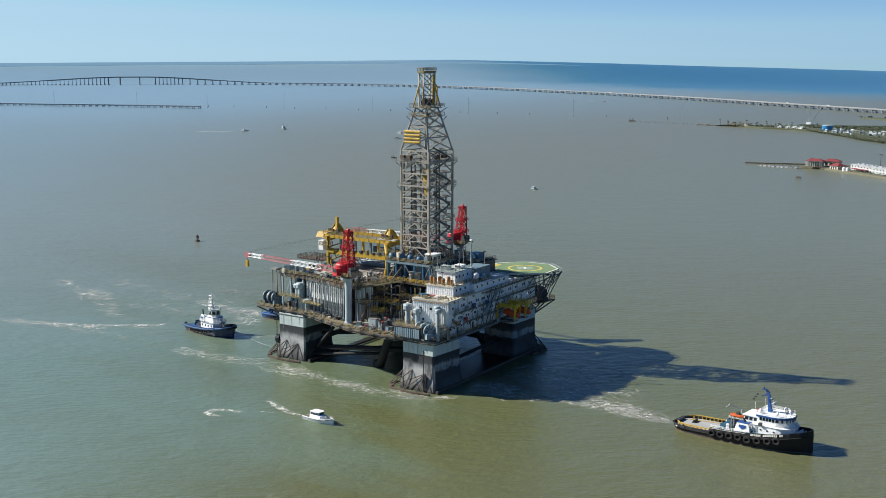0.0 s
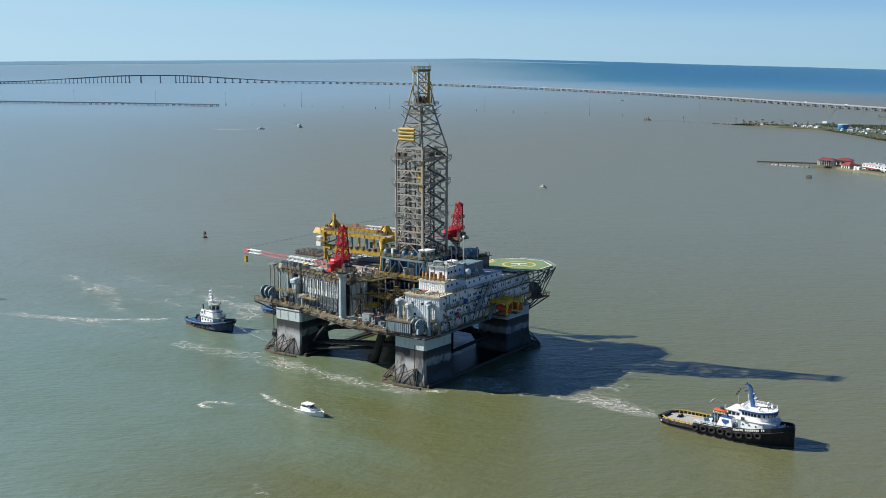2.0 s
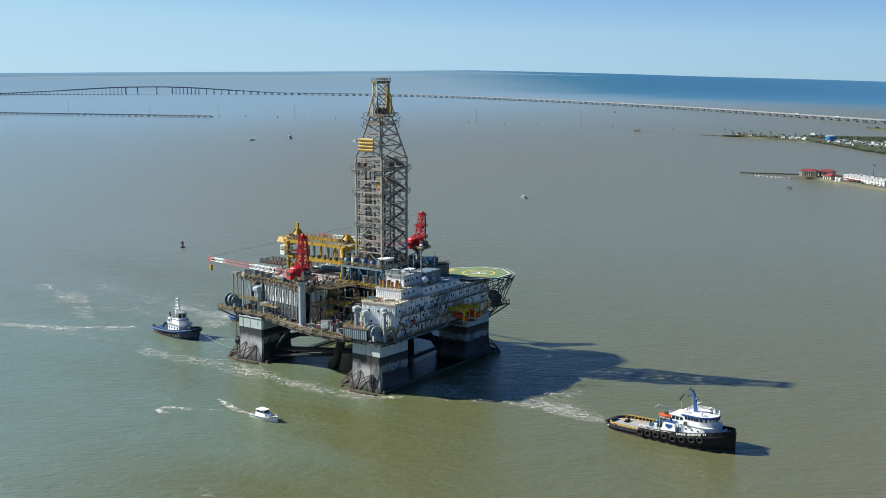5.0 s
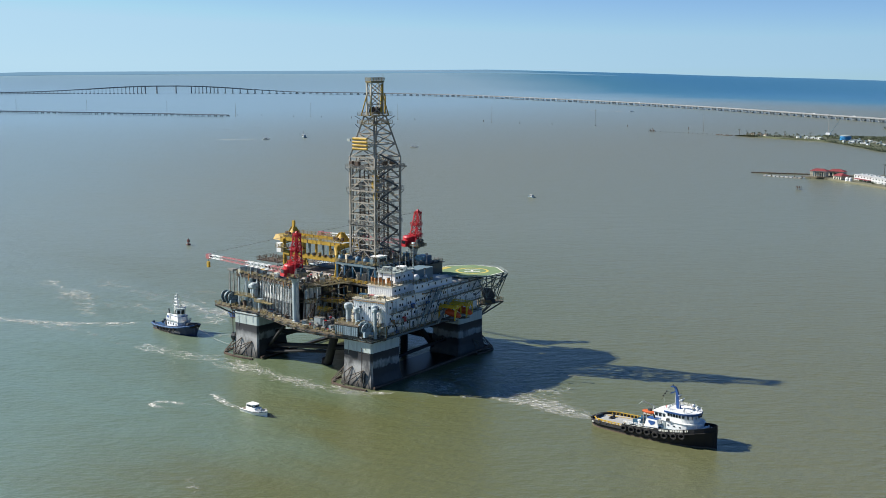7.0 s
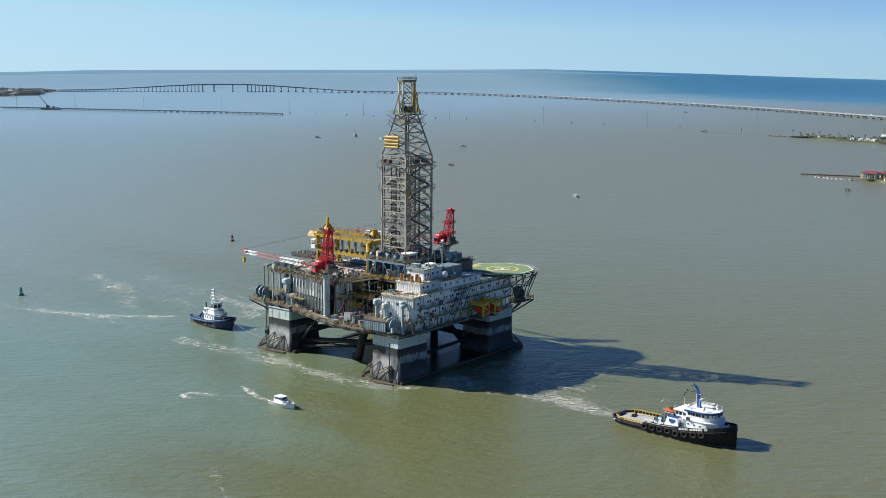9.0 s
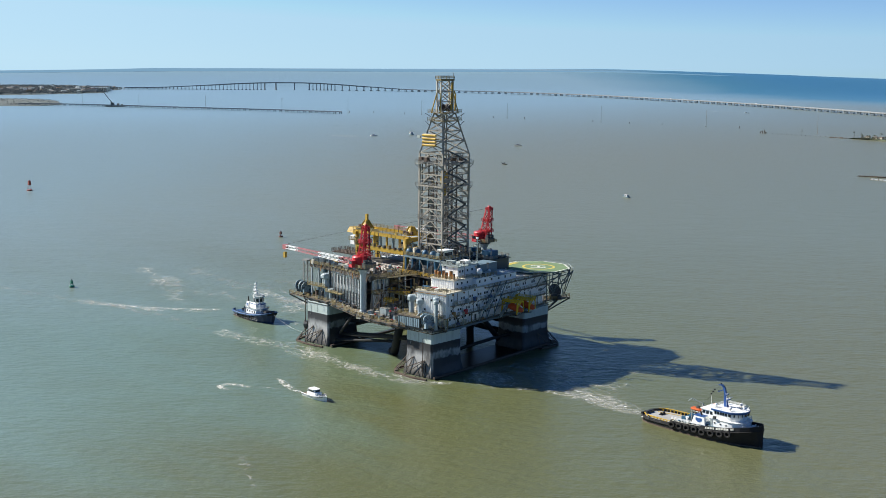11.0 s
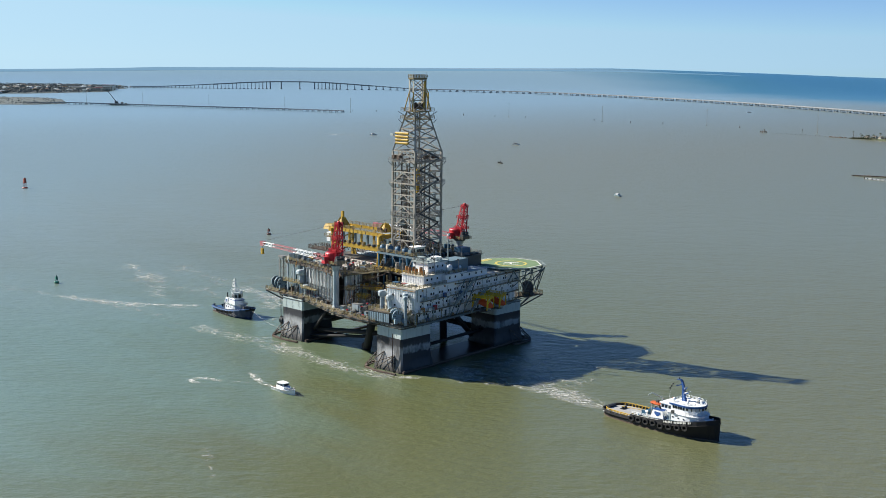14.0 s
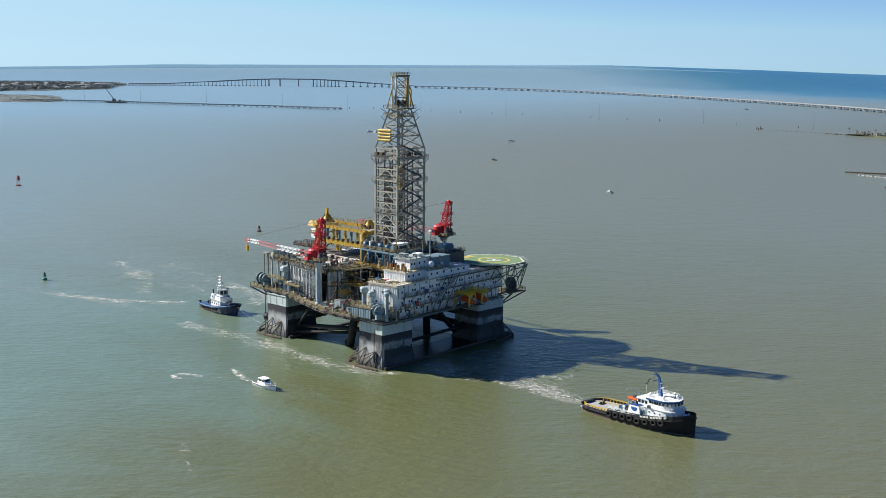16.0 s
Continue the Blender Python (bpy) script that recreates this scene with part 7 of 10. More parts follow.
part("hull", Build().loft(tall_hull(ST5)), BLACK, tug, "black steel hull with scuffed sides")
for s in (-1, 1):
    strip, guard, line_ = Build(), Build(), Build()
    for a, c in zip(ST5, ST5[1:]):
        strip.beam((a[0], s * (a[2] + 0.03), 0.12), (c[0], s * (c[2] + 0.03), 0.12), 0.1, 0.5)
        guard.tube((a[0], s * (a[1] + 0.06), a[3] - 0.1), (c[0], s * (c[1] + 0.06), c[3] - 0.1), 0.16, 6)
        if a[0] > -7.2 and c[0] < 5:
            line_.beam((a[0], s * (a[1] - 0.03), a[3] + a[4] - 0.16), (c[0], s * (c[1] - 0.03), c[3] + c[4] - 0.16), 0.08, 0.1)
    part("boot_stripe", strip, RUSTY, tug, "red-brown stripe at the waterline")
    part("rubbing_strake", guard, RUBBER, tug)
    part("sheer_line", line_, LINEWHITE, tug, "thin white line under the bulwark rail")
    for x in (-6.2, -3.7, -1.2, 1.3, 3.8, 6.5, 9.2, 11.5):
        b, t = top_at(x)
        part("tyre_fender", torus(Build(), (x, s * (b + 0.26), t - (1.55 if x < 3 else 2.1)), 0.82, 0.36), RUBBER, tug)
    for k in range(5):
        part("mooring_eye", Build().box((-17.0 + 2.1 * k, s * 5.42 - 0.12, 1.75), (-16.5 + 2.1 * k, s * 5.42 + 0.12, 2.1)), LINEWHITE if k == 0 else DARKSTEEL, tug)
DECKGREY = paint("grey_nonslip_deck", (0.36, 0.365, 0.36), rust=(0.22, 0.17, 0.12), wear=0.35, rough=0.9, streak=False)
part("aft_deck", Build().loft([[(-18.2, -3.4, 1.62), (-18.2, 3.4, 1.62), (-18.2, 3.4, 1.7), (-18.2, -3.4, 1.7)], [(-15.4, -4.8, 1.62), (-15.4, 4.8, 1.62), (-15.4, 4.8, 1.7), (-15.4, -4.8, 1.7)], [(-6.5, -5.2, 1.8), (-6.5, 5.2, 1.8), (-6.5, 5.2, 1.9), (-6.5, -5.2, 1.9)]]), DECKGREY, tug, "grey open aft working deck")
for s in (-1, 1):
    yr = Build()
    line_pts = [(-17.6, s * 3.2, 2.75), (-16.2, s * 4.3, 2.8), (-14.0, s * 4.75, 2.85), (-10.5, s * 4.9, 2.9), (-7.2, s * 5.0, 2.95)]
    for p, q in zip(line_pts, line_pts[1:]):
        yr.tube(p, q, 0.15, 6)
    yr.beam((-17.2, s * 2.6, 1.78), (-7.2, s * 4.3, 1.9), 0.28, 0.1)
    part("tow_rail", yr, YELLOW, tug, "yellow tow rail along the bulwark")
    for k in range(9):
        x = -16.6 + k * 1.15
        b, d = side_at(ST, x)
        part("rail_stanchion", Build().beam((x, s * (b - 0.62), d), (x, s * (b - 0.62), d + 1.15), 0.22), YELLOW, tug)
part("end_rail", Build().tube((-7.0, -5.0, 1.9), (-7.0, -5.0, 3.5), 0.14, 6).tube((-7.0, -5.0, 3.4), (-7.0, -3.0, 3.4), 0.12, 6).tube((-7.0, -3.0, 3.4), (-7.0, -3.0, 1.9), 0.12, 6), YELLOW, tug, "yellow gate frame at the deck break")
part("stern_fender", Build().tube((-19.1, -2.4, 1.9), (-19.1, 2.4, 1.9), 0.5, 10).tube((-19.1, 2.4, 1.9), (-17.6, 4.6, 1.9), 0.5, 10).tube((-17.6, 4.6, 1.9), (-14.6, 5.5, 1.95), 0.42, 10), RUBBER, tug, "thick black horseshoe stern fender")
part("stern_roller", Build().tube((-18.4, -1.6, 2.2), (-18.4, 1.6, 2.2), 0.45, 12), DARKSTEEL, tug)
part("tow_pins", Build().tube((-14.6, 0.6, 1.7), (-14.6, 0.6, 2.5), 0.35, 8).tube((-14.6, 1.9, 1.7), (-14.6, 1.9, 2.5), 0.35, 8).box((-15.2, 0.2, 1.7), (-14.0, 2.3, 1.95)), BLACK, tug)
part("tow_winch", Build().tube((-4.6, -1.8, 3.3), (-4.6, 1.8, 3.3), 1.25, 16).box((-5.6, -2.2, 1.9), (-3.6, -1.8, 4.6)).box((-5.6, 1.8, 1.9), (-3.6, 2.2, 4.6)), BLUE, tug, "blue tow winch")
part("winch_drive", Build().tube((-4.8, 2.3, 3.2), (-4.8, 3.4, 3.2), 0.7, 10).box((-6.2, -3.6, 1.9), (-5.4, -2.4, 3.2)).box((-3.4, 2.4, 1.9), (-2.2, 3.8, 3.4)), BLUE, tug)
# clutter forward of the deck break
for x, y, w, d, h, mat in ((-6.0, -4.4, 1.2, 0.8, 1.5, WHITE), (-4.4, -4.6, 1.0, 0.8, 1.3, WHITE), (-2.6, -4.4, 1.2, 1.0, 1.6, PALE), (-6.2, 4.0, 1.0, 1.0, 1.8, WHITE), (-1.0, -4.8, 0.9, 0.6, 1.0, ORANGE), (2.6, -4.7, 0.9, 0.6, 1.3, ORANGE), (0.8, -4.7, 0.8, 0.6, 1.2, WHITE)):
    b, z = side_at(ST, x)
    part("deck_locker", Build().box((x - w / 2, y - d / 2, z), (x + w / 2, y + d / 2, z + h)), mat, tug)
part("break_rail", rail(Build(), [(-6.8, -5.4, 3.75), (-2.0, -5.45, 3.95), (3.0, -5.4, 4.35)], 0.9, 1.2, 0.04), WHITE, tug)
part("break_rail", rail(Build(), [(-6.8, 5.4, 3.75), (-2.0, 5.45, 3.95), (3.0, 5.4, 4.35)], 0.9, 1.2, 0.04), WHITE, tug)
# the houses: a low aft casing, a round-fronted forecastle house, and the wheelhouse on it
part("deckhouse", rounded(0.2, 6.0, 3.7, 2.0, 5.4, 0.4), WHITE, tug, "white lower deckhouse")
part("house_deck", rounded(-0.4, 6.0, 4.1, 5.4, 5.52, 0.4), PALE, tug)
fo = part("forecastle_house", bow_round(4.6, 14.8, 4.0, 2.8, 7.2), WHITE, tug, "white round-fronted forecastle house")
part("forecastle_deck", bow_round(4.4, 15.1, 4.25, 7.2, 7.32), WHITE, fo)
part("forecastle_rail", rail(Build(), [(4.6, -4.1, 7.32), (10.8, -4.1, 7.32), (13.6, -2.9, 7.32), (14.9, 0, 7.32), (13.6, 2.9, 7.32), (10.8, 4.1, 7.32), (4.6, 4.1, 7.32)], 1.0, 1.2, 0.03), WHITE, fo)
for k in range(3):
    part("porthole", Build().tube((6.6 + 1.8 * k, -4.02, 5.9), (6.6 + 1.8 * k, -4.1, 5.9), 0.26, 10).tube((6.6 + 1.8 * k, 4.02, 5.9), (6.6 + 1.8 * k, 4.1, 5.9), 0.26, 10), GLASS, fo)
part("house_door", Build().box((5.0, -4.08, 4.7), (5.8, -3.96, 6.7)).box((5.0, 3.96, 4.7), (5.8, 4.08, 6.7)), GREY, fo)
part("house_vent", Build().box((6.2, -4.6, 7.32), (7.0, -4.0, 8.2)), DARKSTEEL, fo)
wheel = part("wheelhouse", bow_round(5.4, 13.5, 3.35, 7.32, 10.3, 0.05), WHITE, tug, "white wheelhouse with wide dark windows")
part("blue_band", bow_round(5.2, 14.2, 4.0, 9.9, 10.5, 0.02), BRIGHTBLUE, wheel, "blue band under the wheelhouse roof")
part("wheelhouse_roof", bow_round(5.0, 14.1, 3.9, 10.5, 10.66), WHITE, wheel)
part("window_sill", bow_round(5.35, 13.6, 3.45, 8.55, 8.65), WHITE, wheel)
for k in range(5):
    for s in (-1, 1):
        part("bridge_window", Build().box((6.0 + k * 0.84, s * 3.44 - 0.07, 8.75), (6.64 + k * 0.84, s * 3.44 + 0.07, 9.7)), GLASS, wheel)
for k in range(9):
    a = math.pi * (k + 0.5) / 9
    cx_, cy_ = 10.15 + 3.5 * math.sin(a), -3.5 * math.cos(a)
    part("bridge_window", Build().box((-0.06, -0.42, 8.85), (0.08, 0.42, 9.75)).moved(Matrix.Translation((cx_, cy_, 0)) @ Matrix.Rotation(math.pi / 2 - a, 4, "Z") @ Matrix.Rotation(math.pi, 4, "Z")), GLASS, wheel)
aft = part("aft_house", rounded(1.4, 5.6, 2.8, 5.52, 9.2, 0.3), WHITE, tug)
part("aft_house_roof", rounded(1.0, 5.4, 3.1, 9.2, 9.36, 0.3), WHITE, aft)
for x in (1.7, 2.9, 4.1):
    for s in (-1, 1):
        part("house_window", Build().box((x, s * 2.8 - 0.06, 7.8), (x + 0.85, s * 2.8 + 0.06, 8.8)), GLASS, aft)
part("house_window", Build().box((1.34, -2.2, 7.8), (1.46, -0.6, 8.8)).box((1.34, 0.6, 7.8), (1.46, 2.2, 8.8)), GLASS, aft)
for s in (-1, 1):
    fun = part("funnel_casing", Build().loft([[(-0.9, s * 3.9 - 1.2, 2.2), (4.4, s * 3.9 - 1.2, 2.6), (4.4, s * 3.9 + 1.2, 2.6), (-0.9, s * 3.9 + 1.2, 2.2)], [(0.4, s * 3.9 - 0.95, 7.1), (3.6, s * 3.9 - 0.95, 7.1), (3.6, s * 3.9 + 0.95, 7.1), (0.4, s * 3.9 + 0.95, 7.1)]]), WHITE, tug, "white sloping funnel casing with a blue shield")
    part("casing_top", Build().box((0.35, s * 3.9 - 1.0, 7.1), (3.65, s * 3.9 + 1.0, 7.24)), BRIGHTBLUE, fun)
    sh = [(1.0, 6.5), (3.0, 6.5), (3.0, 5.8), (2.0, 4.9), (1.0, 5.8)]
    part("shield", Build().loft([[(x, s * (5.12 - (z - 2.4) * 0.053) - 0.01 * s, z) for x, z in sh], [(x, s * (5.12 - (z - 2.4) * 0.053) + 0.06 * s, z) for x, z in sh]]), BRIGHTBLUE, fun)
    part("exhaust", Build().tube((2.2, s * 3.7, 7.2), (1.7, s * 3.6, 8.4), 0.26, 8), BLACK, fun)
part("roof_rail", rail(Build(), [(5.1, -3.75, 10.66), (10.2, -3.75, 10.66), (12.9, -2.7, 10.66), (13.9, 0, 10.66), (12.9, 2.7, 10.66), (10.2, 3.75, 10.66), (5.1, 3.75, 10.66)], 0.9, 1.3, 0.028, True), WHITE, tug)
m = part("mast", Build().loft([[(x0 - a, -c, z), (x0 + a, -c, z), (x0 + a, c, z), (x0 - a, c, z)] for x0, z, a, c in ((7.4, 10.66, 0.55, 0.42), (7.1, 12.4, 0.42, 0.34), (6.9, 15.2, 0.34, 0.28), (6.5, 16.8, 0.3, 0.25), (6.0, 17.6, 0.3, 0.24))]), BRIGHTBLUE, tug, "stout blue raking mast")
part("mast_bracket", Build().box((4.9, -0.5, 17.5), (6.0, 0.5, 17.7)).box((5.4, -1.4, 15.6), (5.7, 1.4, 15.78)).box((7.0, -0.4, 13.3), (8.5, 0.4, 13.48)).box((6.9, -0.3, 14.8), (7.9, 0.3, 14.95)), BRIGHTBLUE, m)
part("radar_scanner", Build().box((8.1, -1.25, 13.7), (8.4, 1.25, 13.95)).tube((8.25, 0, 13.45), (8.25, 0, 13.7), 0.25, 8), WHITE, m)
part("radar_scanner", Build().box((7.5, -0.8, 15.1), (7.7, 0.8, 15.25)).tube((7.6, 0, 14.95), (7.6, 0, 15.1), 0.18, 8), WHITE, m)
part("mast_lamp", Build().tube((5.4, 0, 17.6), (5.4, 0, 18.3), 0.18, 8).tube((5.6, -1.3, 15.78), (5.6, -1.3, 16.1), 0.15, 8).tube((5.6, 1.3, 15.78), (5.6, 1.3, 16.1), 0.15, 8), DARKSTEEL, m)
for x, y, h in ((9.4, -3.2, 5.0), (4.4, -2.8, 3.6), (4.4, 3.2, 3.0), (10.8, 2.4, 2.4), (11.8, -1.8, 1.8)):
    part("whip_aerial", Build().tube((x, y, 9.3 if x < 5 else 10.66), (x, y, 10.66 + h), 0.05, 5, 0.03), WHITE, tug)
for k in range(3):
    part("day_shape", Build().lathe((4.0 - 0.5 * k, -0.9, 15.6 - k * 0.85), ((0.08, 0), (0.3, 0.3), (0.08, 0.6)), 8), BLACK, tug)
part("shape_halyard", Build().beam((5.5, -0.3, 17.5), (1.2, -1.2, 10.7), 0.03), BLACK, tug)
for x, y, r in ((5.8, -2.6, 0.5), (5.9, 2.4, 0.45), (10.6, -2.9, 0.4), (10.4, 2.6, 0.42), (12.4, 0.8, 0.35)):
    part("aerial_dome", Build().lathe((x, y, 10.66), ((0.18, 0), (0.18, 0.5), (r, 0.7), (r, 1.05), (r * 0.5, 1.4), (0.05, 1.45)), 10), WHITE, tug, smooth=True)
part("searchlight", Build().tube((11.0, 1.0, 11.3), (11.7, 1.0, 11.35), 0.32, 10).tube((11.2, 1.0, 10.66), (11.2, 1.0, 11.1), 0.08, 6), STEEL, tug)
part("fire_monitor", Build().tube((4.8, -2.0, 10.66), (4.8, -2.0, 11.5), 0.14, 8).tube((4.8, -2.0, 11.5), (5.8, -2.2, 11.9), 0.12, 8), RED, tug)
# rescue boat on its frame, and the pale knuckle crane over it
part("rescue_boat", Build().loft([[(x, -w * 0.6, z0), (x, -w, (z0 + z1) * 0.5), (x, -w * 0.9, z1), (x, w * 0.9, z1), (x, w, (z0 + z1) * 0.5), (x, w * 0.6, z0)] for x, w, z0, z1 in ((-4.6, 0.75, 6.2, 7.0), (-3.4, 0.9, 6.1, 7.0), (-1.8, 0.9, 6.1, 7.05), (-0.7, 0.55, 6.4, 7.2), (-0.2, 0.1, 6.9, 7.35))]).moved(Matrix.Translation((1.2, -0.4, 0.9))), ORANGE, tug, "small orange rescue boat")
part("boat_console", Build().box((-1.8, -0.8, 7.9), (-1.0, 0.0, 8.7)), DARKSTEEL, tug)
for x, y in ((-3.0, -1.1), (-3.0, 0.4), (-0.6, -1.1), (-0.6, 0.4)):
    part("cradle_post", Build().beam((x, y, 2.0), (x, y, 7.1), 0.2), STEEL, tug)
part("deck_crane", Build().tube((-1.4, 1.8, 5.4), (-1.4, 1.8, 9.0), 0.3, 8).beam((-1.4, 1.8, 9.0), (-4.2, 0.6, 10.4), 0.3).beam((-4.2, 0.6, 10.4), (-5.0, -0.2, 9.4), 0.22), PALE, tug, "pale knuckle deck crane")
part("hose_reel", Build().tube((-5.8, 2.6, 2.6), (-4.9, 2.6, 2.6), 0.7, 12), BLUE, tug)
part("vent_post", Build().tube((-3.0, -3.2, 2.0), (-3.0, -3.2, 4.8), 0.3, 8).tube((-3.0, -3.2, 4.8), (-3.0, -3.2, 5.2), 0.45, 8).tube((-2.2, 3.6, 2.0), (-2.2, 3.6, 4.6), 0.3, 8), WHITE, tug)
part("foredeck", Build().prism([(3.0, -4.6), (11.5, -4.4), (14.5, -3.6), (17.4, -1.8), (17.4, 1.8), (14.5, 3.6), (11.5, 4.4), (3.0, 4.6)], 4.55, 4.7), BLUEGREY, tug, "blue-grey foredeck plating")
part("foredeck_winch", Build().tube((15.6, -1.0, 5.9), (15.6, 1.0, 5.9), 0.55, 12).box((15.0, -1.3, 4.7), (16.2, -1.0, 6.3)).box((15.0, 1.0, 4.7), (16.2, 1.3, 6.3)), WHITE, tug)
for x, y in ((15.2, -2.6), (16.6, -1.6), (15.2, 2.6), (16.6, 1.6)):
    part("bollard", Build().tube((x, y, 4.7), (x, y, 6.2), 0.2, 8), WHITE, tug)
for k, w in enumerate((0.34, 0.34, 0.34, 0.34, 0.34, 0.34, 0.0, 0.36, 0.36, 0.36, 0.36, 0.36, 0.36, 0.36, 0.36, 0.0, 0.3, 0.3)):
    if w:
        x = 4.6 + k * 0.47
        for s in (-1, 1):
            b, t = top_at(x)
            part("name_bar", Build().box((x, s * (b - 0.05) - 0.05, t - 0.78), (x + w, s * (b - 0.05) + 0.06, t - 0.16)), LINEWHITE, tug)

# the navy harbour tugs behind
def harbour_tug(at, turn, hullmat, label, size=1.0):
    g = thing("harbour_tug", at, label, "tugboat", "harbour tugs", turn=turn)
    g.scale = (0.88, 0.9, 0.92)
    S = [(-13.6, 2.2, 1.6, 1.5), (-12.8, 3.8, 3.3, 1.5), (-10, 4.7, 4.4, 1.5), (-4, 5.0, 4.8, 1.6), (3, 5.0, 4.7, 2.0), (8, 4.6, 3.8, 2.7), (11, 3.6, 2.3, 3.2), (12.8, 2.2, 1.0, 3.5), (13.8, 0.6, 0.25, 3.7)]
    part("hull", Build().loft(hull_rings(S, 0.95)), hullmat, g)
    gd = Build()
    for (xa, ba, wa, da), (xb, bb, wb, db) in zip(S, S[1:]):
        for s in (-1, 1):
            gd.tube((xa, s * (ba + 0.12), da + 0.35), (xb, s * (bb + 0.12), db + 0.35), 0.32, 6)
    part("guard_fender", gd, NAVY2, g, "scuffed blue rubbing band")
    for s in (-1, 1):
        part("boot_stripe", Build().beam((-11, s * 4.5, 0.2), (3, s * 4.85, 0.2), 0.1, 0.6), RUSTY, g)
    part("deck", Build().loft([[(-12.6, -3.2, 1.52), (-12.6, 3.2, 1.52), (-12.6, 3.2, 1.58), (-12.6, -3.2, 1.58)], [(-4, -4.7, 1.62), (-4, 4.7, 1.62), (-4, 4.7, 1.68), (-4, -4.7, 1.68)], [(5, -4.5, 2.3), (5, 4.5, 2.3), (5, 4.5, 2.36), (5, -4.5, 2.36)]]), NAVY2, g)
    for s in (-1, 1):
        for k in range(6):
            x = -6 + k * 2.3
            b, d = side_at(S, x)
            part("tyre_fender", torus(Build(), (x, s * (b + 0.3), d - 0.35), 0.55, 0.24), RUBBER, g)
    part("deckhouse", rounded(-3.2, 6.4, 2.7, 1.6, 4.3, 1.4, 0.3), WHITE, g)
    part("house_deck", rounded(-3.6, 7.0, 3.0, 4.3, 4.42, 1.4), PALE, g)
    part("upper_house", rounded(-0.6, 5.4, 2.3, 4.42, 6.6, 1.1, 0.2), WHITE, g)
    part("blue_stripe", rounded(-0.65, 5.46, 2.34, 6.3, 6.5, 1.1, 0.03), BRIGHTBLUE, g)
    wh = part("wheelhouse", Build().prism([(2.4 + 2.05 * math.cos(radians(22.5 + 45 * i)), 2.05 * math.sin(radians(22.5 + 45 * i))) for i in range(8)], 6.6, 9.1, 1.12), WHITE, g)
    part("wheelhouse_roof", Build().prism([(2.4 + 2.55 * math.cos(radians(22.5 + 45 * i)), 2.55 * math.sin(radians(22.5 + 45 * i))) for i in range(8)], 9.1, 9.32, 0.96), PALE, wh)
    for i in range(8):
        a = radians(45 * i)
        part("bridge_window", Build().box((-0.05, -0.62, 7.25), (0.07, 0.62, 8.75)).moved(Matrix.Translation((2.4 + 2.02 * math.cos(a), 2.02 * math.sin(a), 0)) @ Matrix.Rotation(a, 4, "Z")), GLASS, wh)
    part("roof_rail", rail(Build(), [(2.4 + 2.35 * math.cos(radians(45 * i)), 2.35 * math.sin(radians(45 * i)), 9.32) for i in range(8)], 0.7, 1.2, 0.03, True), WHITE, wh)
    for k in range(4):
        for s in (-1, 1):
            part("house_window", Build().box((-2.4 + 1.9 * k, s * 2.7 - 0.05, 2.9), (-1.8 + 1.9 * k, s * 2.7 + 0.05, 3.6)), GLASS, g)
            part("bulwark_stay", Build().beam((-10 + 3.4 * k, s * 4.75, 1.6), (-10 + 3.4 * k, s * 4.5, 2.6), 0.22), NAVY2, g)
    part("aft_winch", Build().tube((-6.4, -1.1, 2.5), (-6.4, 1.1, 2.5), 0.8, 12).box((-7.0, -1.5, 1.6), (-5.8, -1.1, 3.2)).box((-7.0, 1.1, 1.6), (-5.8, 1.5, 3.2)), DARKSTEEL, g)
    part("tow_bitt", Build().tube((-9.4, -0.8, 1.6), (-9.4, -0.8, 2.7), 0.28, 8).tube((-9.4, 0.8, 1.6), (-9.4, 0.8, 2.7), 0.28, 8).beam((-9.4, -1.4, 2.4), (-9.4, 1.4, 2.4), 0.3), BLACK, g)
    for s in (-1, 1):
        f = part("funnel", Build().prism([(-3.4, s * 1.9 - 0.75), (-1.2, s * 1.9 - 0.75), (-1.2, s * 1.9 + 0.75), (-3.4, s * 1.9 + 0.75)], 4.42, 6.8, 0.82), WHITE, g)
        part("exhaust", Build().tube((-2.4, s * 1.9, 6.8), (-2.7, s * 1.9, 8.8), 0.24, 8), BLACK, f)
        part("shield", Build().box((-2.9, s * 2.62 - 0.06, 5.1), (-1.7, s * 2.62 + 0.06, 6.1)), BRIGHTBLUE, f)
    ms = part("mast", Build().tube((1.2, 0, 9.3), (0.6, 0, 15.0), 0.34, 8, 0.16), WHITE, g)
    for k in range(4):
        part("mast_platform", Build().box((-0.9 + 0.1 * k, -0.8 + 0.12 * k, 10.2 + 1.25 * k), (0.9 - 0.15 * k, 0.8 - 0.12 * k, 10.34 + 1.25 * k)), WHITE, ms)
    part("mast_stay", Build().beam((-1.6, -1.2, 9.4), (-0.1, 0, 13.0), 0.14).beam((-1.6, 1.2, 9.4), (-0.1, 0, 13.0), 0.14), WHITE, ms)
    part("mast_yard", Build().beam((0.1, -1.3, 12.2), (0.1, 1.3, 12.2), 0.14).beam((0.0, -0.7, 13.6), (0.0, 0.7, 13.6), 0.12).beam((0.3, 0, 11.0), (1.4, 0, 11.2), 0.16), WHITE, ms)
    part("radar_scanner", Build().box((1.2, -0.9, 11.2), (1.45, 0.9, 11.4)), WHITE, ms)
    part("house_rail", rail(Build(), [(-3.5, -2.9, 4.42), (5.6, -2.9, 4.42), (6.9, -1.4, 4.42), (6.9, 1.4, 4.42), (5.6, 2.9, 4.42), (-3.5, 2.9, 4.42)], 0.95, 1.3, 0.045, True), WHITE, g)
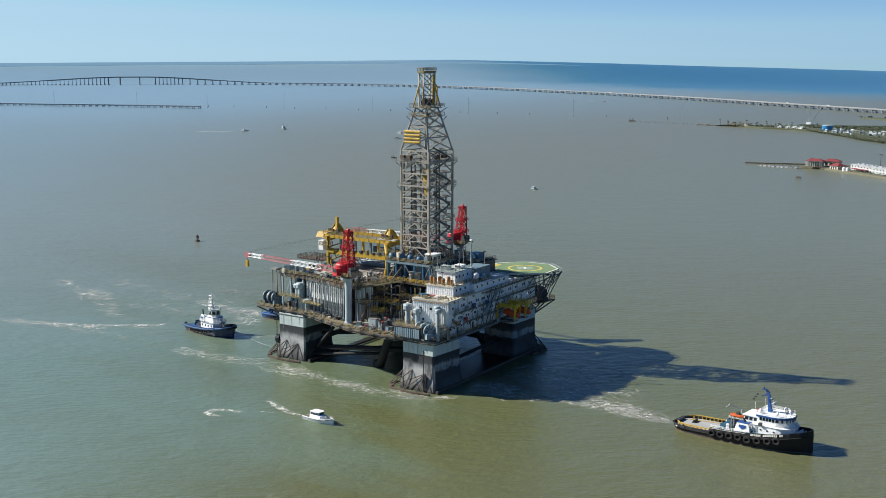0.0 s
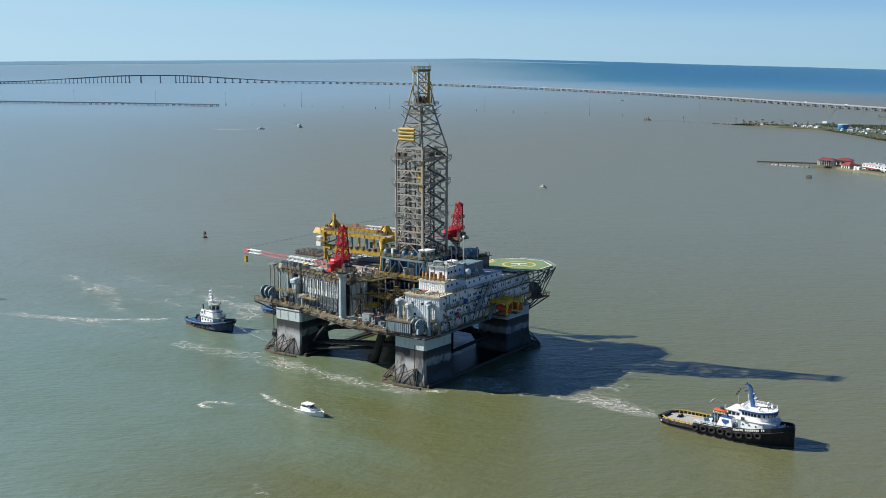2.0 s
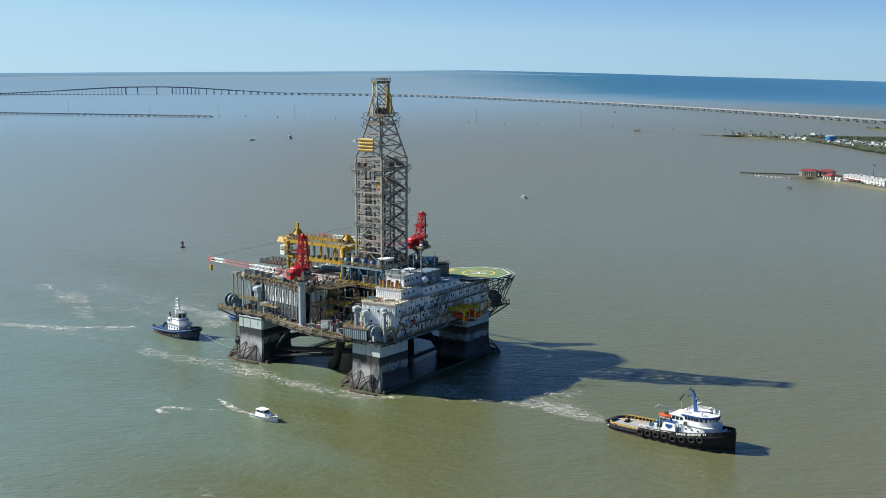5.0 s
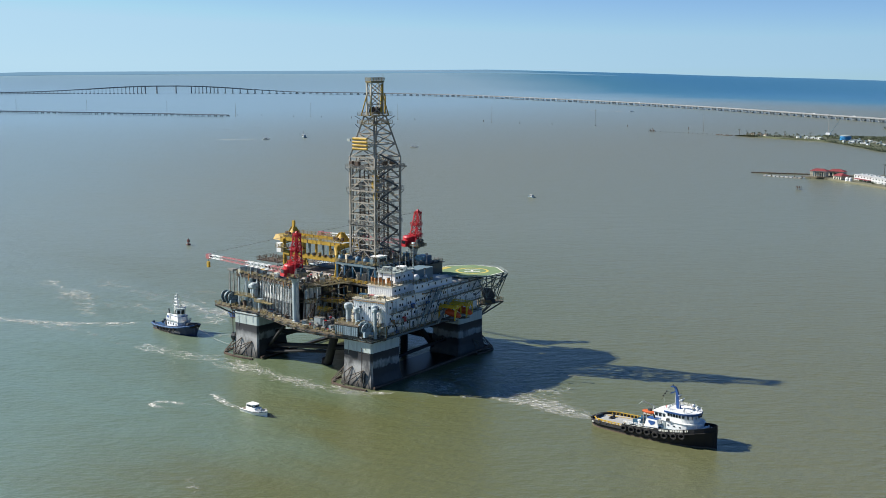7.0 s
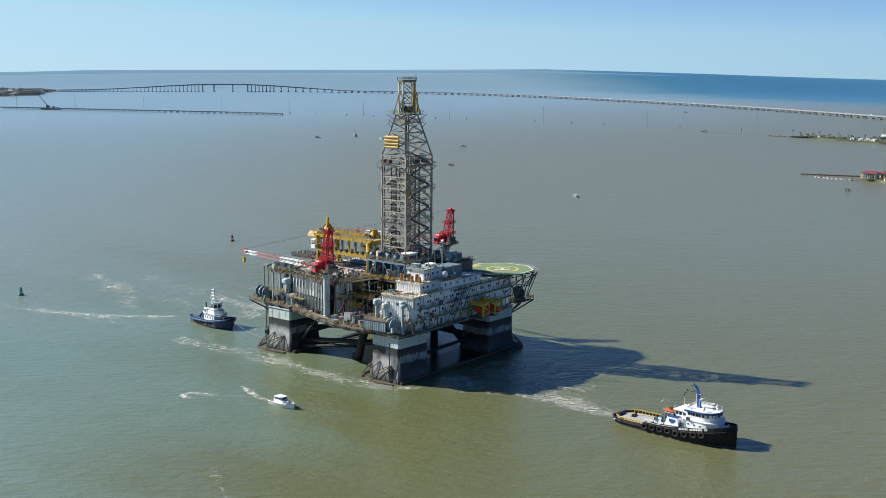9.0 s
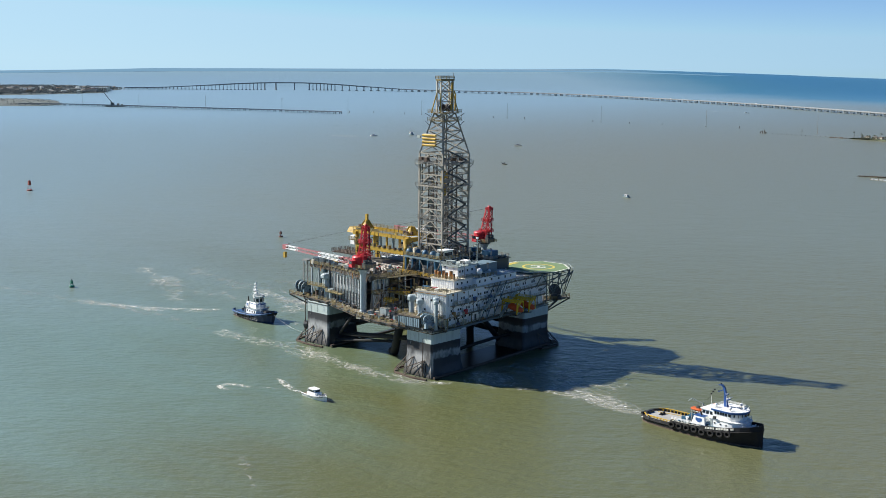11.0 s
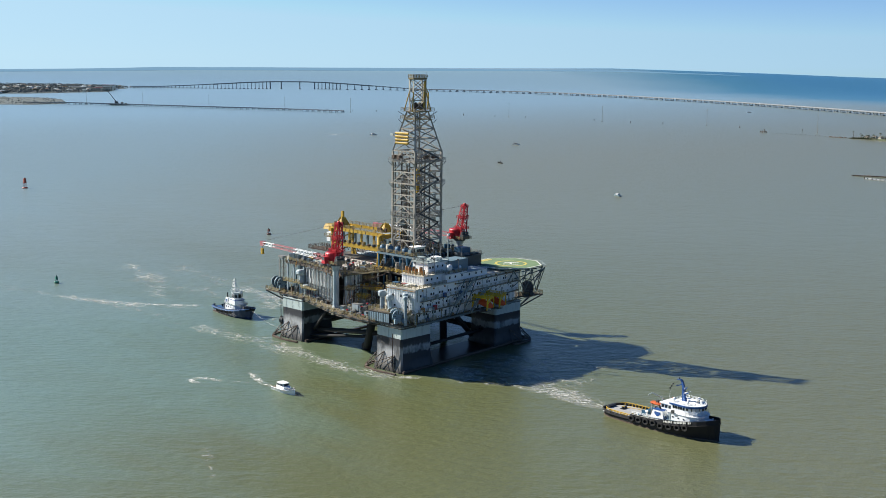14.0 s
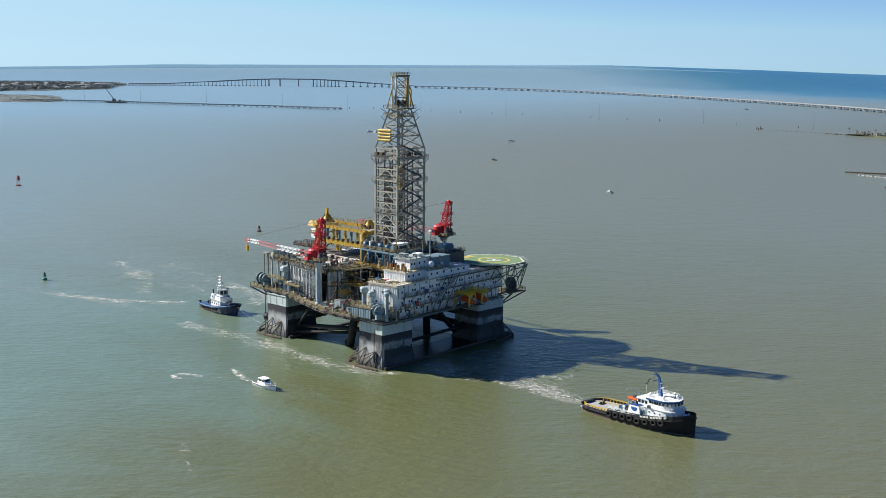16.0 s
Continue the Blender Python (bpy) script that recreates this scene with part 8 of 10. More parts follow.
    part("bow_winch", Build().tube((9.4, -0.9, 3.8), (9.4, 0.9, 3.8), 0.7, 12).box((8.8, -1.2, 2.8), (10, -0.9, 4.4)).box((8.8, 0.9, 2.8), (10, 1.2, 4.4)), DARKSTEEL, g)
    part("bow_fender", Build().tube((12.9, -2.1, 3.6), (14.0, 0, 3.9), 0.5, 8).tube((14.0, 0, 3.9), (12.9, 2.1, 3.6), 0.5, 8), RUBBER, g)
    return g


NAVY2 = paint("blue_deck_paint", (0.03, 0.10, 0.24), rust=(0.12, 0.11, 0.10), wear=0.3)
harbour_tug((-82.6, -16.6, 0), -8.0, NAVY, "navy-hulled harbour tug with white wheelhouse pushing up its tow line")
harbour_tug((-74.6, 15.2, 0), 4.0, BRIGHTBLUE, "bright blue harbour tug half hidden behind the rig")
line = thing("tow_line", (0, 0, 0), "grey tow line sagging from the tug's bow to the rig's foot", "tow line")
pts = [Vector((-70.8, -18.2, 3.6)).lerp(Vector((-45.6, -23.0, 1.0)), k / 8) - Vector((0, 0, 1.1 * math.sin(math.pi * k / 8))) for k in range(9)]
b = Build()
for p, q in zip(pts, pts[1:]):
    b.tube(p, q, 0.03, 5)
part("rope", b, STEEL, line)

# the white pilot launch
la = thing("motor_launch", (14.8, -72.0, 0), "small white cabin launch trailing a foamy wake", "motor boat", turn=-4)
la.scale = (0.93, 0.93, 0.85)
S = [(-5.3, 1.55, 1.4, 0.95), (-3, 1.75, 1.55, 0.95), (1, 1.75, 1.45, 1.1), (3.4, 1.3, 0.85, 1.35), (4.8, 0.6, 0.3, 1.55), (5.5, 0.1, 0.05, 1.65)]
part("hull", Build().loft(hull_rings(S, 0.3, 0.12, -0.5)), WHITE, la)
part("rub_rail", Build().beam((-5.3, -1.62, 0.9), (1, -1.82, 1.05), 0.12).beam((1, -1.82, 1.05), (3.4, -1.36, 1.3), 0.12).beam((3.4, -1.36, 1.3), (5.4, -0.15, 1.65), 0.12).beam((-5.3, 1.62, 0.9), (1, 1.82, 1.05), 0.12).beam((1, 1.82, 1.05), (5.4, 0.15, 1.6), 0.12), DARKSTEEL, la)
part("cabin", rounded(-2.6, 2.6, 1.3, 1.0, 2.1, 0.8, 0.4), WHITE, la)
wh = part("wheelhouse", rounded(-2.4, 1.0, 1.2, 2.1, 3.1, 0.5, 0.4), WHITE, la)
part("cabin_roof", rounded(-2.5, 1.05, 1.25, 3.1, 3.22, 0.5), WHITE, wh)
for s in (-1, 1):
    for k in range(3):
        part("cabin_window", Build().box((-2.2 + k * 0.95, s * 1.2 - 0.04, 2.3), (-1.4 + k * 0.95, s * 1.2 + 0.04, 2.9)), GLASS, wh)
part("windscreen", Build().box((0.78, -0.8, 2.3), (0.95, 0.8, 2.9)), GLASS, wh)
part("cockpit_sole", Build().box((-5.1, -1.4, 0.7), (-2.6, 1.4, 1.0)), TIMBER, la)
part("bow_rail", rail(Build(), [(2.6, -1.3, 1.6), (4.8, -0.6, 1.85), (5.4, 0, 1.95), (4.8, 0.6, 1.85), (2.6, 1.3, 1.6)], 0.5, 1.0, 0.03), STEEL, la)


# ---- small craft far out in the bay ----
def small_boat(at, turn, length, mat, label, cabin=True, mast=0.0):
    g = thing("small_boat", at, label, "boat", "bay boats", turn=turn)
    k = length / 10
    S = [(-5 * k, 1.4 * k, 1.2 * k, 0.8 * k), (0, 1.6 * k, 1.4 * k, 0.9 * k), (3.2 * k, 1.1 * k, 0.7 * k, 1.2 * k), (5 * k, 0.1 * k, 0.05 * k, 1.5 * k)]
    part("hull", Build().loft(hull_rings(S, 0.25 * k, 0.1 * k, -0.4)), mat, g)
    if cabin:
        c = part("cabin", rounded(-2.6 * k, 1.6 * k, 1.1 * k, 0.8 * k, 2.6 * k, 0.4 * k, 0.3 * k), OFFWHITE, g)
        part("cabin_window", Build().box((1.1 * k, -0.8 * k, 1.7 * k), (1.5 * k, 0.8 * k, 2.3 * k)).box((-2.0 * k, -1.13 * k, 1.7 * k), (0.8 * k, 1.13 * k, 2.2 * k)), GLASS, c)
    if mast:
        part("mast", Build().tube((0, 0, 1), (0, 0, mast), 0.16, 6).beam((0, 0, mast * 0.8), (-3 * k, 0, mast * 0.4), 0.12), DARKSTEEL, g)
        part("outrigger", Build().beam((0.4, 0, 2), (1.5, 4 * k, mast * 0.7), 0.14).beam((0.4, 0, 2), (1.5, -4 * k, mast * 0.7), 0.14), DARKSTEEL, g)
    return g


small_boat((-842, 839, 0), 150, 15, BLUEGREY, "grey shrimp boat with outriggers lying in the bay", True, 8.0)
small_boat((-852, 781, 0), 60, 9, WHITE, "white speedboat running across the bay", True)
small_boat((-223, 430, 0), 160, 8, BLUEGREY, "small grey fishing skiff with a low canopy", True)
small_boat((-617, 787, 0), 20, 9, WHITE, "white centre-console boat far out in the bay", True)
small_boat((-463, 579, 0), 170, 7, BLACK, "dark open skiff far out in the bay", False, 2.6)
small_boat((-935, 1891, 0), 30, 9, WHITE, "white speedboat at the end of a long wake", True)


# ---- buoys ----
def buoy(at, mat, h, r, label, lattice=True):
    g = thing("channel_buoy", at, label, "buoy", "channel buoys")
    part("float", Build().lathe((0, 0, -0.4), ((r * 0.9, 0), (r, 0.3), (r, 0.9), (r * 0.8, 1.2)), 14), mat, g)
    for a in range(4):
        c, s = math.cos(a * 1.57 + 0.7), math.sin(a * 1.57 + 0.7)
        part("tower_leg", Build().beam((r * 0.65 * c, r * 0.65 * s, 0.7), (r * 0.28 * c, r * 0.28 * s, h * 0.85), 0.14), mat, g)
    part("day_mark", Build().prism([(-r * 0.45, -r * 0.45), (r * 0.45, -r * 0.45), (r * 0.45, r * 0.45), (-r * 0.45, r * 0.45)], h * 0.45, h * 0.85, 0.8), mat, g)
    part("lantern", Build().lathe((0, 0, h * 0.85), ((0.22, 0), (0.25, 0.3), (0.1, 0.6)), 8), DARKSTEEL, g)
    return g


BUOYRED = paint("faded_buoy_red", (0.35, 0.07, 0.04), wear=0.35)
BUOYDARK = paint("rusted_buoy_red", (0.13, 0.045, 0.035), wear=0.6)
BUOYGREEN = paint("buoy_green", (0.015, 0.20, 0.13), wear=0.25)
buoy((-184.5, -33.5, 0), BUOYGREEN, 3.4, 1.1, "green channel buoy floating on the bay")
buoy((-238, 123, 0), BUOYDARK, 3.6, 1.2, "dark rusty red channel buoy floating on the bay")
big = buoy((-541, 139, 0), BUOYRED, 8.6, 2.0, "tall red lighted channel mark on a dark base")

# ---- the causeway bridge ----
BR = [(-3040, 1800), (-2985, 1955), (-2850, 2140), (-2738, 2302), (-2545, 2440), (-2360, 2500), (-2150, 2548), (-1950, 2555), (-1720, 2510), (-1480, 2420), (-1299, 2345), (-1080, 2235), (-876, 2114), (-705, 2000), (-540, 1880), (-334, 1735), (-150, 1610)]


def along(points, step):
    """Evenly spaced places and directions on a smooth line through the points."""
    fine = []
    n = len(points)
    for i in range(n - 1):
        p = [Vector(points[max(0, min(n - 1, k))]) for k in (i - 1, i, i + 1, i + 2)]
        for j in range(20):
            t = j / 20
            fine.append(0.5 * (2 * p[1] + (p[2] - p[0]) * t + (2 * p[0] - 5 * p[1] + 4 * p[2] - p[3]) * t * t + (3 * p[1] - p[0] - 3 * p[2] + p[3]) * t ** 3))
    fine.append(Vector(points[-1]))
    out, left, run = [(fine[0], (fine[1] - fine[0]).normalized(), 0.0)], step, 0.0
    for a, b in zip(fine, fine[1:]):
        d = (b - a).length
        while d >= left:
            a = a.lerp(b, left / d)
            run += left
            d -= left
            left = step
            out.append((a, (b - a).normalized() if (b - a).length > 1e-6 else out[-1][1], run))
        left -= d
    return out


bridge = thing("causeway_bridge", (0, 0, 0), "long low concrete causeway bridge rising to a high ship span", "bridge")
STEP = 12.0
spots = along(BR, STEP)
main = min(range(len(spots)), key=lambda k: (spots[k][0] - Vector((-2795, 2225))).length)


def deck_height(k):
    """Low trestle, climbing to the navigation span."""
    d = abs(k - main - 2) * STEP
    f = min(1.0, max(0.0, (450 - d) / 420))
    return 6.2 + 17.5 * f * f * (3 - 2 * f)


for k, (p, d, run) in enumerate(spots):
    z, s = deck_height(k), Vector((-d.y, d.x))
    off = k - main
    skip_pier = (-4 < off < 8 and off not in (-1, 4)) or (z < 20 and k % 2 and k > main)
    if not skip_pier:
        b = Build()
        if z < 12:
            # a bent: cap beam, pile cap and piles
            b.beam((p.x - s.x * 5.5, p.y - s.y * 5.5, z - 1.9), (p.x + s.x * 5.5, p.y + s.y * 5.5, z - 1.9), 1.8, 1.4)
            b.beam((p.x - d.x * 5.0, p.y - d.y * 5.0, 1.2), (p.x + d.x * 5.0, p.y + d.y * 5.0, 1.2), 5.0, 1.2)
            for f in (-4, 4):
                b.beam((p.x + s.x * f, p.y + s.y * f, -1), (p.x + s.x * f, p.y + s.y * f, z - 1.2), 1.1)
        else:
            w = 5.0 if off not in (-4, -1, 4, 8) else 6.0
            for f in (-w, w):
                b.beam((p.x + s.x * f, p.y + s.y * f, -1), (p.x + s.x * f * 0.8, p.y + s.y * f * 0.8, z - 1.2), 1.2 if w < 6 else 2.6)
            b.beam((p.x - s.x * 6, p.y - s.y * 6, z - 2.0), (p.x + s.x * 6, p.y + s.y * 6, z - 2.0), 2.4, 1.6)
            b.beam((p.x - s.x * 7, p.y - s.y * 7, 1.0), (p.x + s.x * 7, p.y + s.y * 7, 1.0), 5.0, 2.0)
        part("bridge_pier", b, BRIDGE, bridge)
    if k + 1 < len(spots):
        q, z2 = spots[k + 1][0], deck_height(k + 1)
        deep = 1.2 if z < 14 else 2.2
        part("deck_span", Build().beam((p.x, p.y, z - deep / 2), (q.x, q.y, z2 - deep / 2), 12.5, deep), ROADWAY, bridge)
        for f in (-6, 6):
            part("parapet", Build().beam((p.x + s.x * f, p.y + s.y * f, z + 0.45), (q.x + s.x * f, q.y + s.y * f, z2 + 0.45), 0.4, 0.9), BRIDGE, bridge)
rng = random.Random(3)
for k in (113, 133, 156, 165, 175, 187, 195, 210, 222, 235, 250, 260):
    if k < len(spots):
        p, d, run = spots[k]
        long = rng.choice((4.4, 4.6, 4.8, 9.0))
        v = thing("truck" if long > 8 else "car", (p.x, p.y, deck_height(k)), "pale truck crossing the causeway" if long > 8 else "pale car crossing the causeway", "truck" if long > 8 else "car", "causeway traffic", turn=math.degrees(math.atan2(d.y, d.x)))
        v.scale = (0.8, 0.8, 0.62)
        part("vehicle_body", Build().loft([[(-long / 2, -1, 0.4), (-long / 2, 1, 0.4), (-long / 2, 0.9, 1.2 if long < 8 else 3.6), (-long / 2, -0.9, 1.2 if long < 8 else 3.6)], [(long / 2, -1, 0.4), (long / 2, 1, 0.4), (long / 2, 0.9, 1.0 if long < 8 else 2.4), (long / 2, -0.9, 1.0 if long < 8 else 2.4)]]), OFFWHITE, v)
        part("vehicle_cabin", Build().prism([(-long * 0.3, -0.85), (long * 0.2, -0.85), (long * 0.2, 0.85), (-long * 0.3, 0.85)], 1.1, 1.75 if long < 8 else 3.9, 0.8), OFFWHITE, v)
        for x in (-long * 0.32, long * 0.32):
            part("wheel", Build().tube((x, -1.02, 0.36), (x, 1.02, 0.36), 0.36, 10), RUBBER, v)

# ---- the old fishing pier ----
pier = thing("old_causeway_pier", (0, 0, 0), "old low concrete causeway used as a pier, on close-set piles", "pier")
PI = [(-2010, 905), (-1946, 971), (-1835, 1020), (-1640, 1090), (-1500, 1146), (-1356, 1189)]
ps = along(PI, 13.0)
for k, (p, d, run) in enumerate(ps):
    s = Vector((-d.y, d.x))
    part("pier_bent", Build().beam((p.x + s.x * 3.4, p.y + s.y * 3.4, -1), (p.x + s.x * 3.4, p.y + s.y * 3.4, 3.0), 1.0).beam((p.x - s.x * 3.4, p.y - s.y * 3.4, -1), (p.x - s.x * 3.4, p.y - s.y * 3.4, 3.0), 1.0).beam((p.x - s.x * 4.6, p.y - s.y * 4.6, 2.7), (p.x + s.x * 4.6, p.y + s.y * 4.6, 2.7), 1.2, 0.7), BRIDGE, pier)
    if k + 1 < len(ps):
        q = ps[k + 1][0]
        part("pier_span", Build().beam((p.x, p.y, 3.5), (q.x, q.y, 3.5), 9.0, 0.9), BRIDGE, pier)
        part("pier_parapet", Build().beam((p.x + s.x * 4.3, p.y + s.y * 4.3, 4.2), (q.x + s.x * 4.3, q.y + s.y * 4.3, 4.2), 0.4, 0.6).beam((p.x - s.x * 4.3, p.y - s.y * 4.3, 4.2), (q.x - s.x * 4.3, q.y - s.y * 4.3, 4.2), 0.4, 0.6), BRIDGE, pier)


def power_pole(at, h=26.0):
    g = thing("power_pole", at, "slim pale steel power pole standing in the bay", "pole", "bay power poles")
    part("pole_shaft", Build().tube((0, 0, -1), (0, 0, h), 0.3, 8, 0.16), CONCRETE, g)
    part("pole_arm", Build().beam((-1.6, 0, h - 1.5), (1.6, 0, h - 1.5), 0.25), CONCRETE, g)
    part("pole_footing", Build().lathe((0, 0, -1), ((0.9, 0), (0.9, 2.0), (0.6, 2.3)), 10), CONCRETE, g)
    return g


first = power_pole((-1254, 1286, 0))
for x, y in ((-1076, 1315), (-890, 1332), (-708, 1355), (-516, 1337), (-1370, 1212), (-1503, 1166), (-1663, 1108), (-1800, 1048), (-1930, 1000)):
    copy_thing(first, pose(x, y, 0))


def pile(at, h=3.0):
    g = thing("marker_pile", at, "dark timber marker pile standing in shallow water", "pile", "marker piles")
    part("pile_shaft", Build().tube((0, 0, -1), (0, 0, h), 0.5, 8, 0.42), TIMBER, g)
    part("pile_cap", Build().lathe((0, 0, h), ((0.55, 0), (0.55, 0.3), (0.2, 0.6)), 8), TIMBER, g)
    return g


first = pile((-1393, 1237, 0))
for x, y in ((-1354, 1262), (-1281, 1270), (-1224, 1281), (-1166, 1297), (-1095, 1300), (-1038, 1315), (-910, 1337), (-833, 1330), (-780, 1343), (-650, 1354), (-546, 1350), (-1450, 1225)):
    copy_thing(first, pose(x, y, 0))
for k in range(22):
    copy_thing(first, pose(-548 + 7.6 * k, 1264 - 0.8 * k + 1.2 * math.sin(k * 2.3), -2.3 - 0.35 * math.sin(k * 1.7)))

ruin = thing("timber_dolphin", (-562, 1263, 0), "dark ruined timber dolphin with leaning piles", "dolphin")
for k, (x, y, h) in enumerate(((-4, 0, 5), (-2, 1.5, 6.5), (0.5, -1, 4.5), (2, 1, 9), (4, 0, 5.5), (6, 1.4, 3.5))):
    part("dolphin_pile", Build().tube((x, y, -1), (x * 0.85, y, h), 0.5, 6), TIMBER, ruin)
ruin.scale = (1, 1, 0.62)
part("dolphin_beam", Build().beam((-4.5, 0.2, 3.6), (6.2, 0.6, 3.4), 0.7), TIMBER, ruin)
stand = thing("timber_platform", (-93, 608, 0), "small weathered timber platform on legs in the bay", "platform")
for x in (-2.4, 0, 2.4):
    for y in (-2, 2):
        part("platform_pile", Build().tube((x, y, -1), (x, y, 5.2), 0.32, 6), TIMBER, stand)
part("platform_top", Build().box((-3.0, -2.6, 3.4), (3.0, 2.6, 3.8)), TIMBER, stand)
part("platform_rail", Build().beam((-2.4, -2, 1.6), (2.4, -2, 4.6), 0.25).beam((-2.4, 2, 4.6), (2.4, 2, 1.6), 0.25), TIMBER, stand)
stand.scale = (0.62, 0.62, 0.55)

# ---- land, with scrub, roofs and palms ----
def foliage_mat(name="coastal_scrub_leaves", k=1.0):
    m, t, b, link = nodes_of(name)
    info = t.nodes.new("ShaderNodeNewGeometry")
    # k over 1 pales and blues the leaves to stand for haze
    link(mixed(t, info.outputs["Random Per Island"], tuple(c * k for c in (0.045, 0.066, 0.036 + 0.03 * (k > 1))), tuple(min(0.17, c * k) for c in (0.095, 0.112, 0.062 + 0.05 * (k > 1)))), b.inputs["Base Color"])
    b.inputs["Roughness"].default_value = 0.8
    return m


LEAF = foliage_mat()
# distance haze of the far land painted into its leaves and ground
PALELEAF = foliage_mat("haze_paled_leaves", 1.6)
MARSH = paint("haze_grey_marsh_ground", (0.105, 0.13, 0.125), rust=(0.075, 0.095, 0.09), wear=0.6, rough=0.95, streak=False)


def land(name, outline, top, label, ground=None):
    """A low island with a shelving beach."""
    n = len(outline)
    cx, cy = sum(p[0] for p in outline) / n, sum(p[1] for p in outline) / n
    b = Build()
    b.loft([[(x, y, -1.5) for x, y in outline], [(cx + (x - cx) * 0.985, cy + (y - cy) * 0.985, 0.4) for x, y in outline], [(cx + (x - cx) * 0.94, cy + (y - cy) * 0.94, top) for x, y in outline]])
    return tagged(part(name, b, ground or SAND), label, "land", kind="structure")


def inside(p, outline):
    hit = False
    for (x0, y0), (x1, y1) in zip(outline, outline[1:] + outline[:1]):
        if (y0 > p[1]) != (y1 > p[1]) and p[0] < (x1 - x0) * (p[1] - y0) / (y1 - y0) + x0:
            hit = not hit
    return hit


def scrub(outline, count, lo, hi, z, label, seed, clumps=9, leaves=None):
    """Many small ragged leaf clumps in one mesh."""
    r = random.Random(seed)
    xs, ys = [p[0] for p in outline], [p[1] for p in outline]
    b = Build()
    made = 0
    while made < count:
        p = (r.uniform(min(xs), max(xs)), r.uniform(min(ys), max(ys)))
        if not inside(p, outline):
            continue
        made += 1
        h = r.uniform(lo, hi)
        for k in range(clumps):
            c = Vector((p[0] + r.gauss(0, h * 0.5), p[1] + r.gauss(0, h * 0.5), z + h * r.uniform(0.1, 0.9)))
            s = h * r.uniform(0.16, 0.36)
            q = Euler((r.uniform(0, 6), r.uniform(0, 6), r.uniform(0, 6))).to_matrix()
            pts = [c + q @ Vector(v) * s for v in ((1, 0, -0.7), (-1, 0, -0.7), (0, 1, 0.7), (0, -1, 0.7))]
            b.add(pts, [(0, 1, 2), (1, 0, 3), (2, 3, 0), (3, 2, 1)])
    me = bpy.data.meshes.new("scrub")
    me.from_pydata(b.v, [], b.f)
    me.materials.append(leaves or LEAF)
    return tagged(new("coastal_scrub", me), label, "vegetation", kind="stuff")


def house(at, turn, w, d, h, wall, roof, label, group, hip=True):
    g = thing("house", at, label, "house", group, turn=turn)
    part("wall", Build().box((-w / 2, -d / 2, -0.5), (w / 2, d / 2, h)), wall, g)
    e = 0.6
    rf = Build()
    ridge = w * 0.25 if hip else w / 2 + e
    rf.add([(-w / 2 - e, -d / 2 - e, h), (w / 2 + e, -d / 2 - e, h), (w / 2 + e, d / 2 + e, h), (-w / 2 - e, d / 2 + e, h), (-ridge, 0, h + d * 0.28), (ridge, 0, h + d * 0.28)],
           [(3, 2, 1, 0), (0, 1, 5, 4), (2, 3, 4, 5), (1, 2, 5), (3, 0, 4)])
    part("roof", rf, roof, g)
    for k in range(max(1, int(w / 4))):
        x = -w / 2 + (k + 0.5) * w / max(1, int(w / 4))
        part("window", Build().box((x - 0.7, -d / 2 - 0.05, h * 0.35), (x + 0.7, -d / 2 + 0.05, h * 0.75)), GLASS, g)
    return g


def palm(at, h, seed):
    r = random.Random(seed)
    g = thing("palm_tree", at, "tall thin palm with a ragged green head on the shore", "palm", "shore palms")
    part("trunk", Build().tube((0, 0, -0.5), (0.3, 0.1, h), 0.28, 6, 0.18), TIMBER, g)
    crown = Build()
    for k in range(16):
        a, dr_ = r.uniform(0, 6.28), r.uniform(-0.5, 0.7)
        c, s = math.cos(a), math.sin(a)
        p = [Vector((0.3, 0.1, h)) + Vector((c * d, s * d, dr_ * d - 0.16 * d * d)) for d in (0, 0.7, 1.4, 2.1)]
        sd = Vector((-s, c, 0)) * 0.3
        for u, v in zip(p, p[1:]):
            crown.add([u - sd, u + sd, v + sd * 0.7, v - sd * 0.7, u + Vector((0, 0, 0.1)), v + Vector((0, 0, 0.1))], [(0, 4, 5, 3), (4, 1, 2, 5), (0, 3, 2, 1)])
    part("crown", crown, LEAF, g)
    return g


SPIT = [(-431, 1247), (-400, 1246), (-356, 1222), (-312, 1212), (-280, 1202), (-233, 1148), (-186, 1085), (-143, 1040), (20, 900), (120, 1080), (-60, 1300), (-220, 1330), (-300, 1330), (-345, 1290), (-400, 1268)]
land("land_spit", SPIT, 1.8, "low sandy spit with scrub, trailers and palms", SCRUBGROUND)
scrub([(-290, 1203), (-236, 1145), (-189, 1081), (-146, 1035), (18, 896), (45, 935), (-130, 1066), (-215, 1172), (-270, 1218)], 1900, 1.3, 2.4, 0.2, "dark green mangrove scrub along the water's edge", 5)
scrub([(-325, 1300), (-300, 1245), (-210, 1225), (-60, 1180), (60, 1130), (-60, 1290), (-220, 1322)], 1300, 1.6, 3.0, 1.2, "green scrub belt behind the trailers", 6)
scrub([(-425, 1248), (-356, 1226), (-285, 1208), (-300, 1225), (-400, 1258)], 60, 1.2, 2.6, 1.0, "patchy low scrub along the sandy spit", 7)
tank = thing("storage_tank", (-268, 1222, 1.2), "large bright blue round storage tank with a pale roof", "tank")
TANKBLUE = paint("tank_blue", (0.02, 0.22, 0.50), wear=0.1)
tank.scale = (0.66, 0.66, 0.74)
part("tank_shell", Build().lathe((0, 0, 0), ((10.5, 0), (10.5, 8.0)), 32), TANKBLUE, tank)
part("tank_roof", Build().lathe((0, 0, 8.0), ((10.8, 0), (10.6, 0.4), (5, 1.1), (0.3, 1.5)), 32), PALE, tank)
rng = random.Random(9)
